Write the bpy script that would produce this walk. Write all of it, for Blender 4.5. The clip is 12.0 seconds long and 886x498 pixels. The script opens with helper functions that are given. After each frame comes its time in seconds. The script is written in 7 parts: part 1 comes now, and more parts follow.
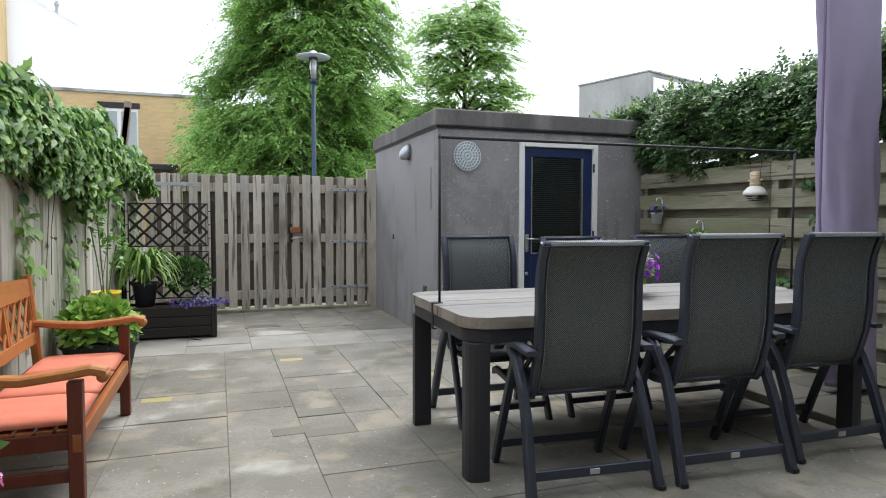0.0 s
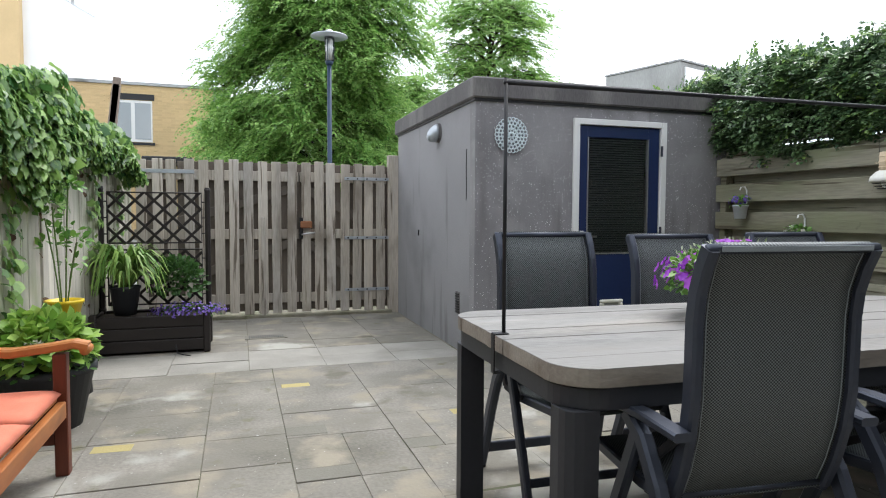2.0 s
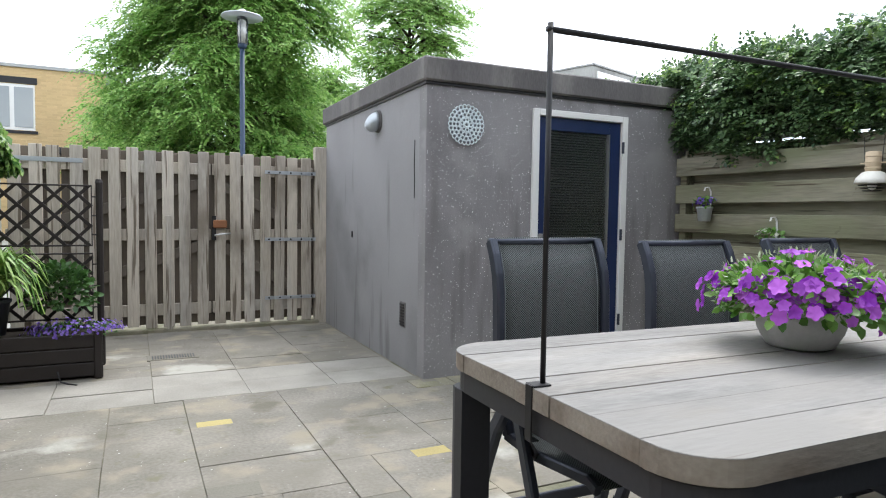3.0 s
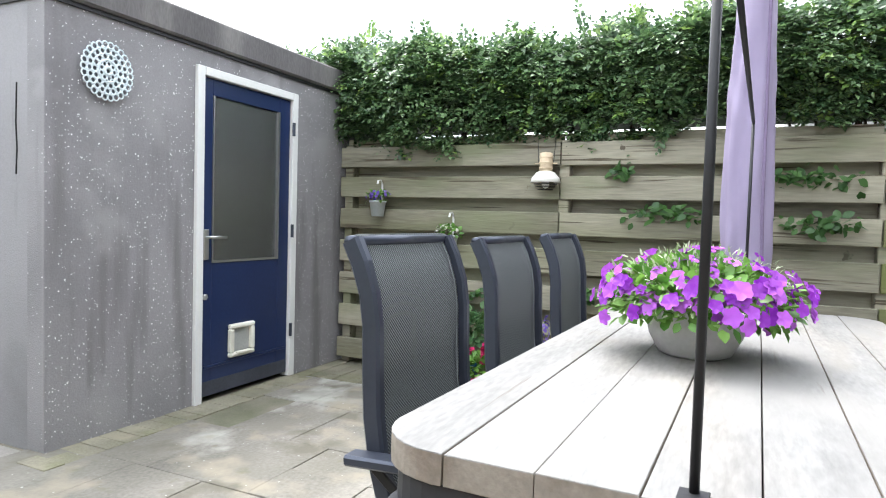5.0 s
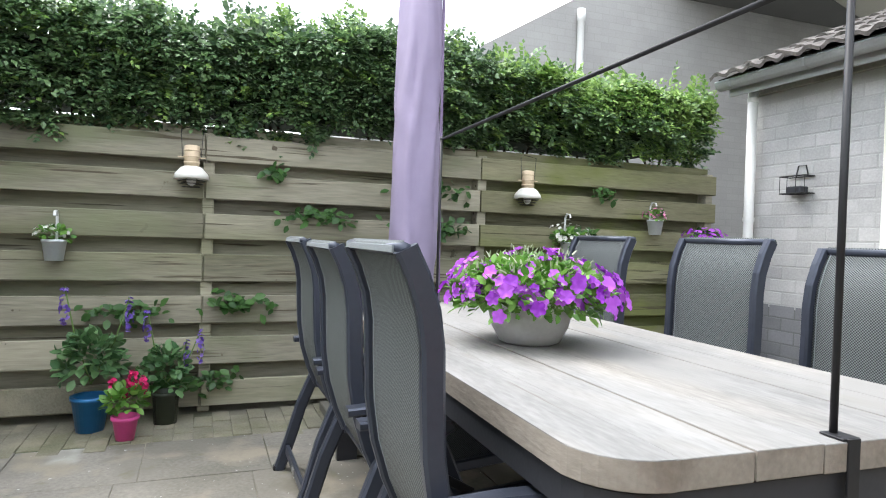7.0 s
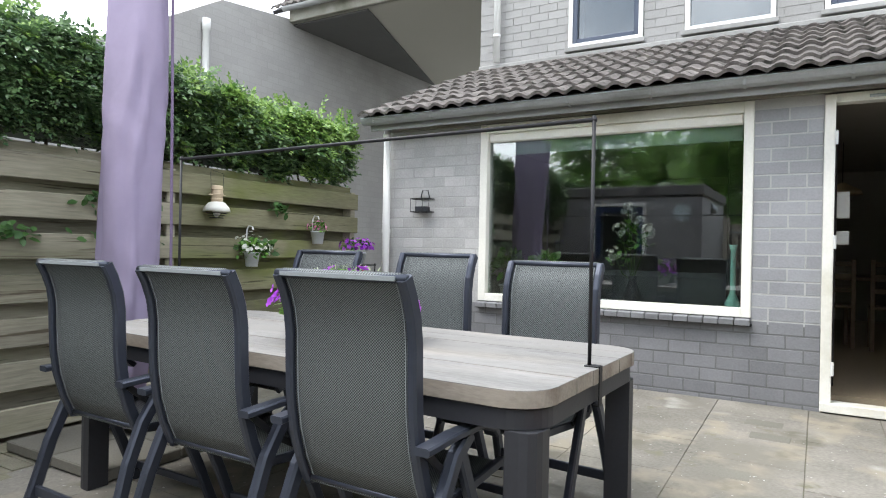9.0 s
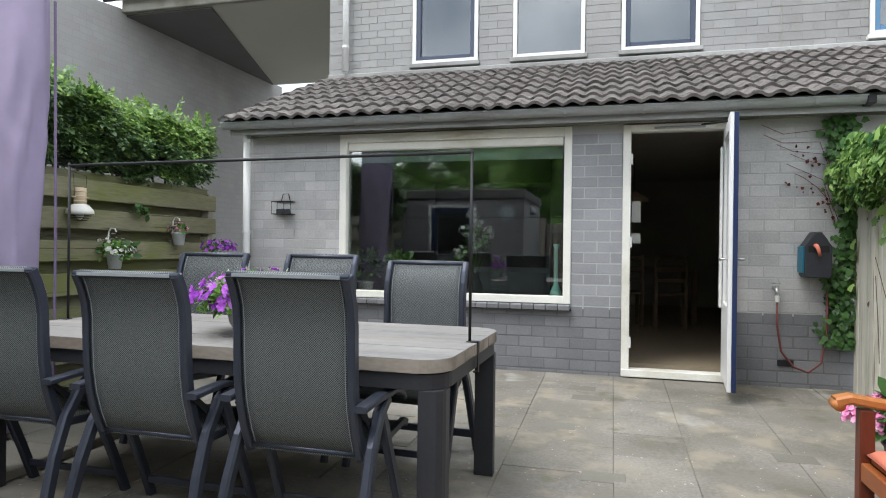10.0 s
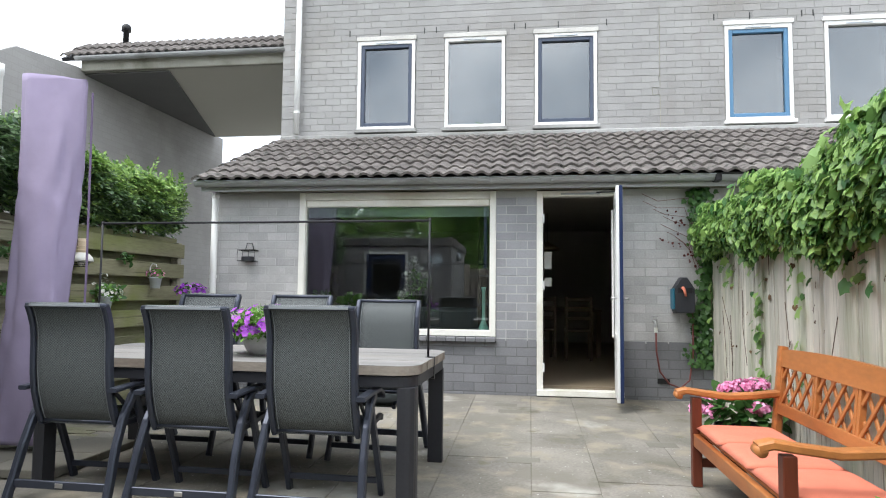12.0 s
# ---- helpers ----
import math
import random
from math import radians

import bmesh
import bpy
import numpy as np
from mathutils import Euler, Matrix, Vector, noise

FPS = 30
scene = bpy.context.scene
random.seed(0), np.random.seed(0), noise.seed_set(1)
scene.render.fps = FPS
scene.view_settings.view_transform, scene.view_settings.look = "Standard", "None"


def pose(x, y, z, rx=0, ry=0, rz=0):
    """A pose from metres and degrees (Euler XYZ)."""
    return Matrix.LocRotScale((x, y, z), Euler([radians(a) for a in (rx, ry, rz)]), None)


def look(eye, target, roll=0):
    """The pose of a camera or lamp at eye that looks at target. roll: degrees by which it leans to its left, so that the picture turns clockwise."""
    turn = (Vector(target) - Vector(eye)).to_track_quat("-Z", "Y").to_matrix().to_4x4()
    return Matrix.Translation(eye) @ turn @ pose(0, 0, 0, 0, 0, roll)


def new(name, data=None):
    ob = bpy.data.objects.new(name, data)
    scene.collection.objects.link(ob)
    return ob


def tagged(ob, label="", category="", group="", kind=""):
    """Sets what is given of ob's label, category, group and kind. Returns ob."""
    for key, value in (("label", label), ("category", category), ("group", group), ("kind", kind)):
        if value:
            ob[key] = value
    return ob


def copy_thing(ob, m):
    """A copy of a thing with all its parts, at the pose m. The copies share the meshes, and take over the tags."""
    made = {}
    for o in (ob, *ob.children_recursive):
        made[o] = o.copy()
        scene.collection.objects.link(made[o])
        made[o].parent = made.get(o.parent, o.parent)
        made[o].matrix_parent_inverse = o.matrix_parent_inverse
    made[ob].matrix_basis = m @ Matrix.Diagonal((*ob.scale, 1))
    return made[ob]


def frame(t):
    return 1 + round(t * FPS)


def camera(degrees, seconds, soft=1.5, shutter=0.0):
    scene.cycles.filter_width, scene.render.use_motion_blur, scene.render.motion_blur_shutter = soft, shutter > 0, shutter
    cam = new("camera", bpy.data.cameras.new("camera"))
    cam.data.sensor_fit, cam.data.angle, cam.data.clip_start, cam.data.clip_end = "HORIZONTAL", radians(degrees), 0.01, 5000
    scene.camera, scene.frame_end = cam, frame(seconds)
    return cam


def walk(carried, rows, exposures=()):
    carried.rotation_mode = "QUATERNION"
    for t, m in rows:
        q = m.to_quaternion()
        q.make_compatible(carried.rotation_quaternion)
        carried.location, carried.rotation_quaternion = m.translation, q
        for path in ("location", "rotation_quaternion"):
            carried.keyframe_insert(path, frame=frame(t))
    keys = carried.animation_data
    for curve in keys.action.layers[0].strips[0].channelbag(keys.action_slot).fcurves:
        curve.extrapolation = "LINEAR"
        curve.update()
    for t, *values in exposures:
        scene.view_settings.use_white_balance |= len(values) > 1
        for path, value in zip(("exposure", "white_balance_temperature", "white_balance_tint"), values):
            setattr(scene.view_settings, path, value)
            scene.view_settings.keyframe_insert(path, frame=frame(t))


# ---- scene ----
# camera and walk
cam = camera(69.7, 12.0, soft=1.05)
PATH = [
    (0, (0.182, 0.519, 1.192), (0.845, 2.404, 1.096), 0.1),
    (0.5, (0.227, 0.631, 1.193), (0.864, 2.525, 1.098), 0.2),
    (1, (0.278, 0.879, 1.173), (0.89, 2.781, 1.074), 0.2),
    (1.5, (0.335, 1.239, 1.179), (0.935, 3.144, 1.073), 0.2),
    (2, (0.387, 1.596, 1.164), (0.997, 3.497, 1.055), 0.3),
    (2.5, (0.39, 1.96, 1.165), (1.062, 3.84, 1.055), 0.5),
    (3, (0.359, 2.31, 1.167), (1.229, 4.107, 1.058), 0.8),
    (3.5, (0.365, 2.64, 1.164), (1.51, 4.276, 1.057), 1.0),
    (5.5, (0.322, 3.791, 1.102), (2.256, 4.299, 1.031), 1.8),
    (6, (0.337, 4.062, 1.09), (2.331, 4.217, 1.038), 1.8),
    (6.5, (0.36, 4.336, 1.103), (2.341, 4.07, 1.055), 1.8),
    (7, (0.428, 4.62, 1.092), (2.296, 3.906, 1.059), 1.8),
    (7.5, (0.494, 4.914, 1.093), (2.196, 3.863, 1.069), 1.6),
    (9.5, (0.597, 5.961, 1.172), (1.354, 4.11, 1.169), 0.9),
    (10, (0.629, 6.296, 1.177), (1.144, 4.363, 1.173), 0.7),
    (10.5, (0.615, 6.602, 1.175), (0.992, 4.637, 1.184), 0.6),
    (11, (0.614, 6.875, 1.186), (0.956, 4.904, 1.226), 0.6),
    (11.5, (0.649, 7.15, 1.197), (0.949, 5.176, 1.307), 0.6),
    (12, (0.617, 7.413, 1.156), (0.889, 5.436, 1.293), 0.6),
]
walk(cam, [(t, look(eye, target, roll)) for t, eye, target, roll in PATH], exposures=[(0.0, 0.91), (2.5, 1.05), (3.7, 1.38), (5.5, 2.04), (6.5, 1.84), (7.0, 1.68), (7.5, 1.68), (9.5, 1.14), (10.0, 0.98), (10.5, 1.05), (11.0, 1.13), (12.0, 1.18)])

# world and light: a bright overcast sky with one broad, soft sun
world = bpy.data.worlds.new("overcast_sky")
scene.world = world
world.use_nodes = True
wn, wl = world.node_tree.nodes, world.node_tree.links
sky = wn.new("ShaderNodeTexSky")
sky.sky_type, sky.sun_disc = "NISHITA", False
sky.sun_elevation, sky.sun_rotation = radians(48), radians(45)
clouds = wn.new("ShaderNodeTexNoise")
clouds.inputs["Scale"].default_value, clouds.inputs["Detail"].default_value = 3.4, 6.0
ramp = wn.new("ShaderNodeValToRGB")
ramp.color_ramp.elements[0].position, ramp.color_ramp.elements[1].position = 0.34, 0.68
ramp.color_ramp.elements[0].color, ramp.color_ramp.elements[1].color = (5.6, 6.4, 7.6, 1), (15.5, 16.0, 16.8, 1)
coord = wn.new("ShaderNodeTexCoord")
wl.new(coord.outputs["Generated"], clouds.inputs["Vector"])
wl.new(clouds.outputs["Fac"], ramp.inputs["Fac"])
mix = wn.new("ShaderNodeMixRGB")
mix.inputs["Fac"].default_value = 0.9
wl.new(sky.outputs["Color"], mix.inputs["Color1"])
wl.new(ramp.outputs["Color"], mix.inputs["Color2"])
wl.new(mix.outputs["Color"], wn["Background"].inputs["Color"])
wn["Background"].inputs["Strength"].default_value = 0.105
sun = new("sun", bpy.data.lights.new("sun", "SUN"))
sun.data.energy, sun.data.angle, sun.data.color = 1.5, radians(30), (1.0, 0.985, 0.965)
sun.matrix_basis = look((5, 7, 12), (0, 2, 0))


# materials
def mat(name, base, rough=0.7, metal=0.0, var=0.2, scale=3.0, fine=60.0, bump=0.15, tint=None, amount=0.5, stretch=(1, 1, 1), pieces=0.0, island=0.0, spec=0.4):
    """A surface with broad stains, fine grain and relief, in world metres."""
    m = bpy.data.materials.new(name)
    m.use_nodes = True
    n, l = m.node_tree.nodes, m.node_tree.links
    p = n["Principled BSDF"]
    p.inputs["Roughness"].default_value, p.inputs["Metallic"].default_value = rough, metal
    p.inputs["Specular IOR Level"].default_value = spec
    geo = n.new("ShaderNodeNewGeometry")
    mp = n.new("ShaderNodeMapping")
    mp.inputs["Scale"].default_value = stretch
    l.new(geo.outputs["Position"], mp.inputs["Vector"])
    broad, grain = n.new("ShaderNodeTexNoise"), n.new("ShaderNodeTexNoise")
    for tex, s, d in ((broad, scale, 5), (grain, fine, 3)):
        tex.inputs["Scale"].default_value, tex.inputs["Detail"].default_value = s, d
        l.new(mp.outputs["Vector"], tex.inputs["Vector"])

    def maths(op, a, b):
        q = n.new("ShaderNodeMath")
        q.operation = op
        for i, v in enumerate((a, b)):
            if isinstance(v, (int, float)):
                q.inputs[i].default_value = v
            else:
                l.new(v, q.inputs[i])
        return q.outputs[0]
    value = maths("ADD", maths("MULTIPLY", maths("SUBTRACT", broad.outputs["Fac"], 0.5), 2.4 * var), maths("MULTIPLY", maths("SUBTRACT", grain.outputs["Fac"], 0.5), 1.6 * var))
    if pieces:
        info = n.new("ShaderNodeObjectInfo")
        value = maths("ADD", value, maths("MULTIPLY", maths("SUBTRACT", info.outputs["Random"], 0.5), pieces))
    if island:
        value = maths("ADD", value, maths("MULTIPLY", maths("SUBTRACT", geo.outputs["Random Per Island"], 0.5), island))
    value = maths("ADD", value, 1.0)
    hsv = n.new("ShaderNodeHueSaturation")
    hsv.inputs["Color"].default_value = (*base, 1)
    if tint:
        blend = n.new("ShaderNodeMixRGB")
        blend.inputs["Color1"].default_value, blend.inputs["Color2"].default_value = (*base, 1), (*tint, 1)
        stain = n.new("ShaderNodeTexNoise")
        stain.inputs["Scale"].default_value, stain.inputs["Detail"].default_value = scale * 0.6, 6
        l.new(mp.outputs["Vector"], stain.inputs["Vector"])
        cr = n.new("ShaderNodeValToRGB")
        cr.color_ramp.elements[0].position, cr.color_ramp.elements[1].position = 0.62 - amount * 0.25, 0.8 - amount * 0.2
        l.new(stain.outputs["Fac"], cr.inputs["Fac"])
        l.new(cr.outputs["Color"], blend.inputs["Fac"])
        l.new(blend.outputs["Color"], hsv.inputs["Color"])
    l.new(value, hsv.inputs["Value"])
    l.new(hsv.outputs["Color"], p.inputs["Base Color"])
    if bump:
        b = n.new("ShaderNodeBump")
        b.inputs["Strength"].default_value, b.inputs["Distance"].default_value = bump, 0.004
        l.new(grain.outputs["Fac"], b.inputs["Height"])
        l.new(b.outputs["Normal"], p.inputs["Normal"])
    return m


def patches(m, colour, scale, lo, hi, stretch=(1, 1, 1), detail=5.0):
    """Lays stains with edges of their own over a surface."""
    n, l = m.node_tree.nodes, m.node_tree.links
    p = n["Principled BSDF"]
    geo, mp, tex, cr, mx = n.new("ShaderNodeNewGeometry"), n.new("ShaderNodeMapping"), n.new("ShaderNodeTexNoise"), n.new("ShaderNodeValToRGB"), n.new("ShaderNodeMixRGB")
    mp.inputs["Scale"].default_value = stretch
    tex.inputs["Scale"].default_value, tex.inputs["Detail"].default_value = scale, detail
    cr.color_ramp.elements[0].position, cr.color_ramp.elements[1].position = lo, hi
    l.new(geo.outputs["Position"], mp.inputs["Vector"])
    l.new(mp.outputs["Vector"], tex.inputs["Vector"])
    l.new(tex.outputs["Fac"], cr.inputs["Fac"])
    l.new(cr.outputs["Color"], mx.inputs["Fac"])
    l.new(p.inputs["Base Color"].links[0].from_socket, mx.inputs["Color1"])
    mx.inputs["Color2"].default_value = (*colour, 1)
    l.new(mx.outputs[0], p.inputs["Base Color"])
    return m


def leafy(name, base, bright, gloss=0.45, lucent=0.3):
    """Leaves and petals: each one has its own shade, and light passes through."""
    m = bpy.data.materials.new(name)
    m.use_nodes = True
    n, l = m.node_tree.nodes, m.node_tree.links
    p = n["Principled BSDF"]
    p.inputs["Roughness"].default_value = gloss
    geo = n.new("ShaderNodeNewGeometry")
    cr = n.new("ShaderNodeValToRGB")
    cr.color_ramp.elements[0].color, cr.color_ramp.elements[1].color = (*base, 1), (*bright, 1)
    l.new(geo.outputs["Random Per Island"], cr.inputs["Fac"])
    l.new(cr.outputs["Color"], p.inputs["Base Color"])
    tr = n.new("ShaderNodeBsdfTranslucent")
    l.new(cr.outputs["Color"], tr.inputs["Color"])
    mx = n.new("ShaderNodeMixShader")
    mx.inputs["Fac"].default_value = lucent
    l.new(p.outputs[0], mx.inputs[1])
    l.new(tr.outputs[0], mx.inputs[2])
    l.new(mx.outputs[0], n["Material Output"].inputs["Surface"])
    return m


def glass(name, tint=(0.9, 0.95, 0.95), strong=0.12, blur=0.01):
    """A pane: clear, with the sheen of glass at glancing angles."""
    m = bpy.data.materials.new(name)
    m.use_nodes = True
    n, l = m.node_tree.nodes, m.node_tree.links
    clear, shine, mx, fr = n.new("ShaderNodeBsdfTransparent"), n.new("ShaderNodeBsdfGlossy"), n.new("ShaderNodeMixShader"), n.new("ShaderNodeFresnel")
    clear.inputs["Color"].default_value = (*tint, 1)
    shine.inputs["Roughness"].default_value = blur
    add = n.new("ShaderNodeMath")
    add.operation, add.use_clamp = "ADD", True
    add.inputs[1].default_value = strong
    fr.inputs["IOR"].default_value = 1.5
    l.new(fr.outputs[0], add.inputs[0])
    l.new(add.outputs[0], mx.inputs["Fac"])
    l.new(clear.outputs[0], mx.inputs[1])
    l.new(shine.outputs[0], mx.inputs[2])
    l.new(mx.outputs[0], n["Material Output"].inputs["Surface"])
    return m


def aggregate(name, base, specks, amount):
    """Washed concrete: dark cement with pale stones of a centimetre or less."""
    m = mat(name, base, 0.9, var=0.22, scale=1.6, fine=140, bump=0.5, tint=tuple(c * 0.8 for c in base), amount=0.6)
    n, l = m.node_tree.nodes, m.node_tree.links
    p = n["Principled BSDF"]
    geo = n.new("ShaderNodeNewGeometry")
    vor = n.new("ShaderNodeTexVoronoi")
    vor.inputs["Scale"].default_value = 66
    wob, add = n.new("ShaderNodeTexNoise"), n.new("ShaderNodeVectorMath")
    wob.inputs["Scale"].default_value, wob.inputs["Detail"].default_value = 70.0, 3.0
    add.operation, add.inputs["Scale"].default_value = "SCALE", 0.022
    total = n.new("ShaderNodeVectorMath")
    l.new(geo.outputs["Position"], wob.inputs["Vector"])
    l.new(wob.outputs["Color"], add.inputs[0])
    l.new(geo.outputs["Position"], total.inputs[0])
    l.new(add.outputs[0], total.inputs[1])
    l.new(total.outputs[0], vor.inputs["Vector"])
    size = n.new("ShaderNodeMath")
    size.operation, size.inputs[1].default_value = "LESS_THAN", 0.22
    l.new(vor.outputs["Distance"], size.inputs[0])
    sep = n.new("ShaderNodeSeparateColor")
    l.new(vor.outputs["Color"], sep.inputs[0])
    pick = n.new("ShaderNodeMath")
    pick.operation, pick.inputs[1].default_value = "LESS_THAN", amount
    l.new(sep.outputs[0], pick.inputs[0])
    both = n.new("ShaderNodeMath")
    both.operation = "MULTIPLY"
    l.new(size.outputs[0], both.inputs[0])
    l.new(pick.outputs[0], both.inputs[1])
    mx = n.new("ShaderNodeMixRGB")
    mx.inputs["Color2"].default_value = (*specks, 1)
    old = p.inputs["Base Color"].links[0].from_socket
    l.new(both.outputs[0], mx.inputs["Fac"])
    l.new(old, mx.inputs["Color1"])
    l.new(mx.outputs[0], p.inputs["Base Color"])
    return m


def woven(name, base, bright):
    """Woven plastic cloth: a fine basket pattern, laid out in metres on the cloth's own map."""
    m = mat(name, base, 0.5, var=0.12, scale=4, fine=120, bump=0.1)
    n, l = m.node_tree.nodes, m.node_tree.links
    p = n["Principled BSDF"]
    tc, sep = n.new("ShaderNodeTexCoord"), n.new("ShaderNodeSeparateXYZ")
    l.new(tc.outputs["UV"], sep.inputs[0])

    def maths(op, a, b=0.0):
        q = n.new("ShaderNodeMath")
        q.operation = op
        for i, v in enumerate((a, b)):
            if isinstance(v, (int, float)):
                q.inputs[i].default_value = v
            else:
                l.new(v, q.inputs[i])
        return q.outputs[0]
    across = maths("SINE", maths("MULTIPLY", sep.outputs[0], 2 * math.pi / 0.0092))
    along = maths("SINE", maths("MULTIPLY", sep.outputs[1], 2 * math.pi / 0.0092))
    weave = maths("ADD", maths("MULTIPLY", maths("MULTIPLY", across, along), 0.5), 0.5)
    cr = n.new("ShaderNodeValToRGB")
    cr.color_ramp.elements[0].position, cr.color_ramp.elements[1].position = 0.3, 0.8
    l.new(weave, cr.inputs["Fac"])
    mx = n.new("ShaderNodeMixRGB")
    l.new(cr.outputs["Color"], mx.inputs["Fac"])
    l.new(p.inputs["Base Color"].links[0].from_socket, mx.inputs["Color1"])
    mx.inputs["Color2"].default_value = (*bright, 1)
    l.new(mx.outputs[0], p.inputs["Base Color"])
    return m


PAVER = mat("concrete_paver", (0.215, 0.2, 0.173), 0.9, var=0.42, scale=2.0, fine=55, bump=0.5, tint=(0.15, 0.14, 0.115), amount=0.75, pieces=0.15)
patches(PAVER, (0.36, 0.35, 0.31), 0.8, 0.575, 0.61, detail=7.0)
patches(PAVER, (0.175, 0.162, 0.135), 1.7, 0.5, 0.64)
patches(PAVER, (0.15, 0.14, 0.095), 6.0, 0.62, 0.74)
patches(PAVER, (0.27, 0.24, 0.185), 3.1, 0.53, 0.66, detail=9.0)
patches(PAVER, (0.14, 0.128, 0.1), 2.3, 0.6, 0.68, detail=9.0)
patches(PAVER, (0.4, 0.39, 0.36), 42.0, 0.745, 0.765, detail=1.0)
PAVER_PALE = mat("pale_paver", (0.285, 0.27, 0.24), 0.9, var=0.32, scale=2.5, fine=90, bump=0.4, tint=(0.21, 0.2, 0.175), amount=0.5, pieces=0.15)
PAVER_DARK = mat("dark_paver", (0.165, 0.156, 0.13), 0.9, var=0.2, fine=90, bump=0.4, pieces=0.15)
YELLOW_BRICK = mat("mossy_yellow_brick", (0.36, 0.3, 0.13), 0.9, var=0.2, fine=90, bump=0.4, pieces=0.25)
EDGE_BRICK = mat("weathered_edge_brick", (0.215, 0.2, 0.15), 0.92, var=0.4, scale=4, fine=90, bump=0.6, tint=(0.17, 0.165, 0.1), amount=0.7, pieces=0.16)
patches(EDGE_BRICK, (0.27, 0.245, 0.18), 5.0, 0.55, 0.68, detail=8.0)
JOINT = mat("sand_joint", (0.19, 0.175, 0.135), 0.95, var=0.3, fine=120, bump=0.5, tint=(0.09, 0.1, 0.05), amount=0.6)
GRIT = mat("outer_ground", (0.22, 0.22, 0.2), 0.95, var=0.25, fine=40, bump=0.4)
SHED = aggregate("washed_concrete", (0.26, 0.25, 0.257), (0.78, 0.77, 0.76), 0.36)
patches(SHED, (0.17, 0.16, 0.163), 6.0, 0.56, 0.7, (1, 1, 0.1))
patches(SHED, (0.3, 0.29, 0.292), 2.2, 0.58, 0.72)
SHED_SMOOTH = mat("painted_concrete", (0.245, 0.238, 0.245), 0.85, var=0.16, scale=1.4, fine=120, bump=0.35, tint=(0.15, 0.145, 0.15), amount=0.5)
patches(SHED_SMOOTH, (0.13, 0.124, 0.126), 7.0, 0.58, 0.72, (1, 1, 0.09))
patches(SHED_SMOOTH, (0.27, 0.262, 0.268), 1.7, 0.58, 0.75, (1, 1, 0.6))
SHED_BAND = mat("weathered_concrete_band", (0.115, 0.108, 0.108), 0.9, var=0.35, scale=4, fine=90, bump=0.5, tint=(0.2, 0.19, 0.18), amount=0.4, stretch=(1, 1, 0.3))
WHITE = mat("white_paint", (0.7, 0.7, 0.68), 0.45, var=0.06, scale=2, fine=60, bump=0.05)
CREAM = mat("aged_white_paint", (0.78, 0.765, 0.7), 0.5, var=0.1, scale=3, fine=60, bump=0.08, tint=(0.55, 0.52, 0.42), amount=0.3)
BLUE = mat("dark_blue_gloss_paint", (0.013, 0.025, 0.08), 0.32, var=0.2, scale=2, fine=60, bump=0.05, tint=(0.02, 0.035, 0.09), amount=0.4)
SLATE_BLUE = mat("slate_blue_frame", (0.055, 0.07, 0.105), 0.4, var=0.1)
SKY_BLUE = mat("sky_blue_frame", (0.085, 0.2, 0.33), 0.4, var=0.1)
STEEL = mat("brushed_metal", (0.6, 0.6, 0.6), 0.35, 1.0, var=0.1, bump=0.05)
ZINC = mat("zinc", (0.42, 0.45, 0.48), 0.5, 0.7, var=0.15, bump=0.1)
GUTTER = mat("grey_gutter", (0.33, 0.335, 0.335), 0.55, 0.2, var=0.15, scale=2, bump=0.1, tint=(0.15, 0.15, 0.14), amount=0.4)
BLACK = mat("black_metal", (0.02, 0.02, 0.022), 0.5, 0.3, var=0.15, bump=0.1)
DARK = mat("dark_void", (0.015, 0.015, 0.015), 0.9, var=0.1, bump=0)
WOOD_GREY = mat("weathered_grey_wood", (0.41, 0.365, 0.305), 0.9, var=0.38, scale=5, fine=70, bump=0.6, tint=(0.42, 0.39, 0.35), amount=0.5, stretch=(1, 1, 0.12), pieces=0.3)
patches(WOOD_GREY, (0.2, 0.17, 0.135), 2.6, 0.55, 0.72, (1, 1, 0.6), 7.0)
patches(WOOD_GREY, (0.17, 0.14, 0.11), 30, 0.6, 0.66, (1, 1, 0.04))
WOOD_PALE = mat("bleached_wood", (0.55, 0.52, 0.445), 0.9, var=0.3, scale=5, fine=70, bump=0.6, tint=(0.24, 0.25, 0.17), amount=0.45, stretch=(1, 1, 0.1), pieces=0.3)
patches(WOOD_PALE, (0.24, 0.22, 0.17), 34, 0.62, 0.68, (1, 1, 0.035))
patches(WOOD_PALE, (0.36, 0.38, 0.27), 3.0, 0.52, 0.7, (1, 1, 0.4), 7.0)
WOOD_FENCE = mat("weathered_plank", (0.315, 0.292, 0.222), 0.9, var=0.42, scale=4, fine=60, bump=0.7, tint=(0.2, 0.195, 0.12), amount=0.5, stretch=(1, 0.1, 1), pieces=0.55)
patches(WOOD_FENCE, (0.09, 0.075, 0.05), 38, 0.61, 0.67, (1, 0.035, 1))
patches(WOOD_FENCE, (0.1, 0.085, 0.06), 9, 0.72, 0.75)
patches(WOOD_FENCE, (0.19, 0.2, 0.12), 2.4, 0.54, 0.7, (1, 0.5, 1), 7.0)
WOOD_MOSS = mat("mossy_plank", (0.18, 0.17, 0.105), 0.9, var=0.42, scale=4, fine=60, bump=0.7, tint=(0.15, 0.17, 0.06), amount=0.5, stretch=(1, 0.15, 1), pieces=0.5)
patches(WOOD_MOSS, (0.15, 0.165, 0.055), 2.6, 0.5, 0.66, (1, 0.6, 1), 7.0)
patches(WOOD_MOSS, (0.08, 0.075, 0.04), 38, 0.61, 0.67, (1, 0.035, 1))
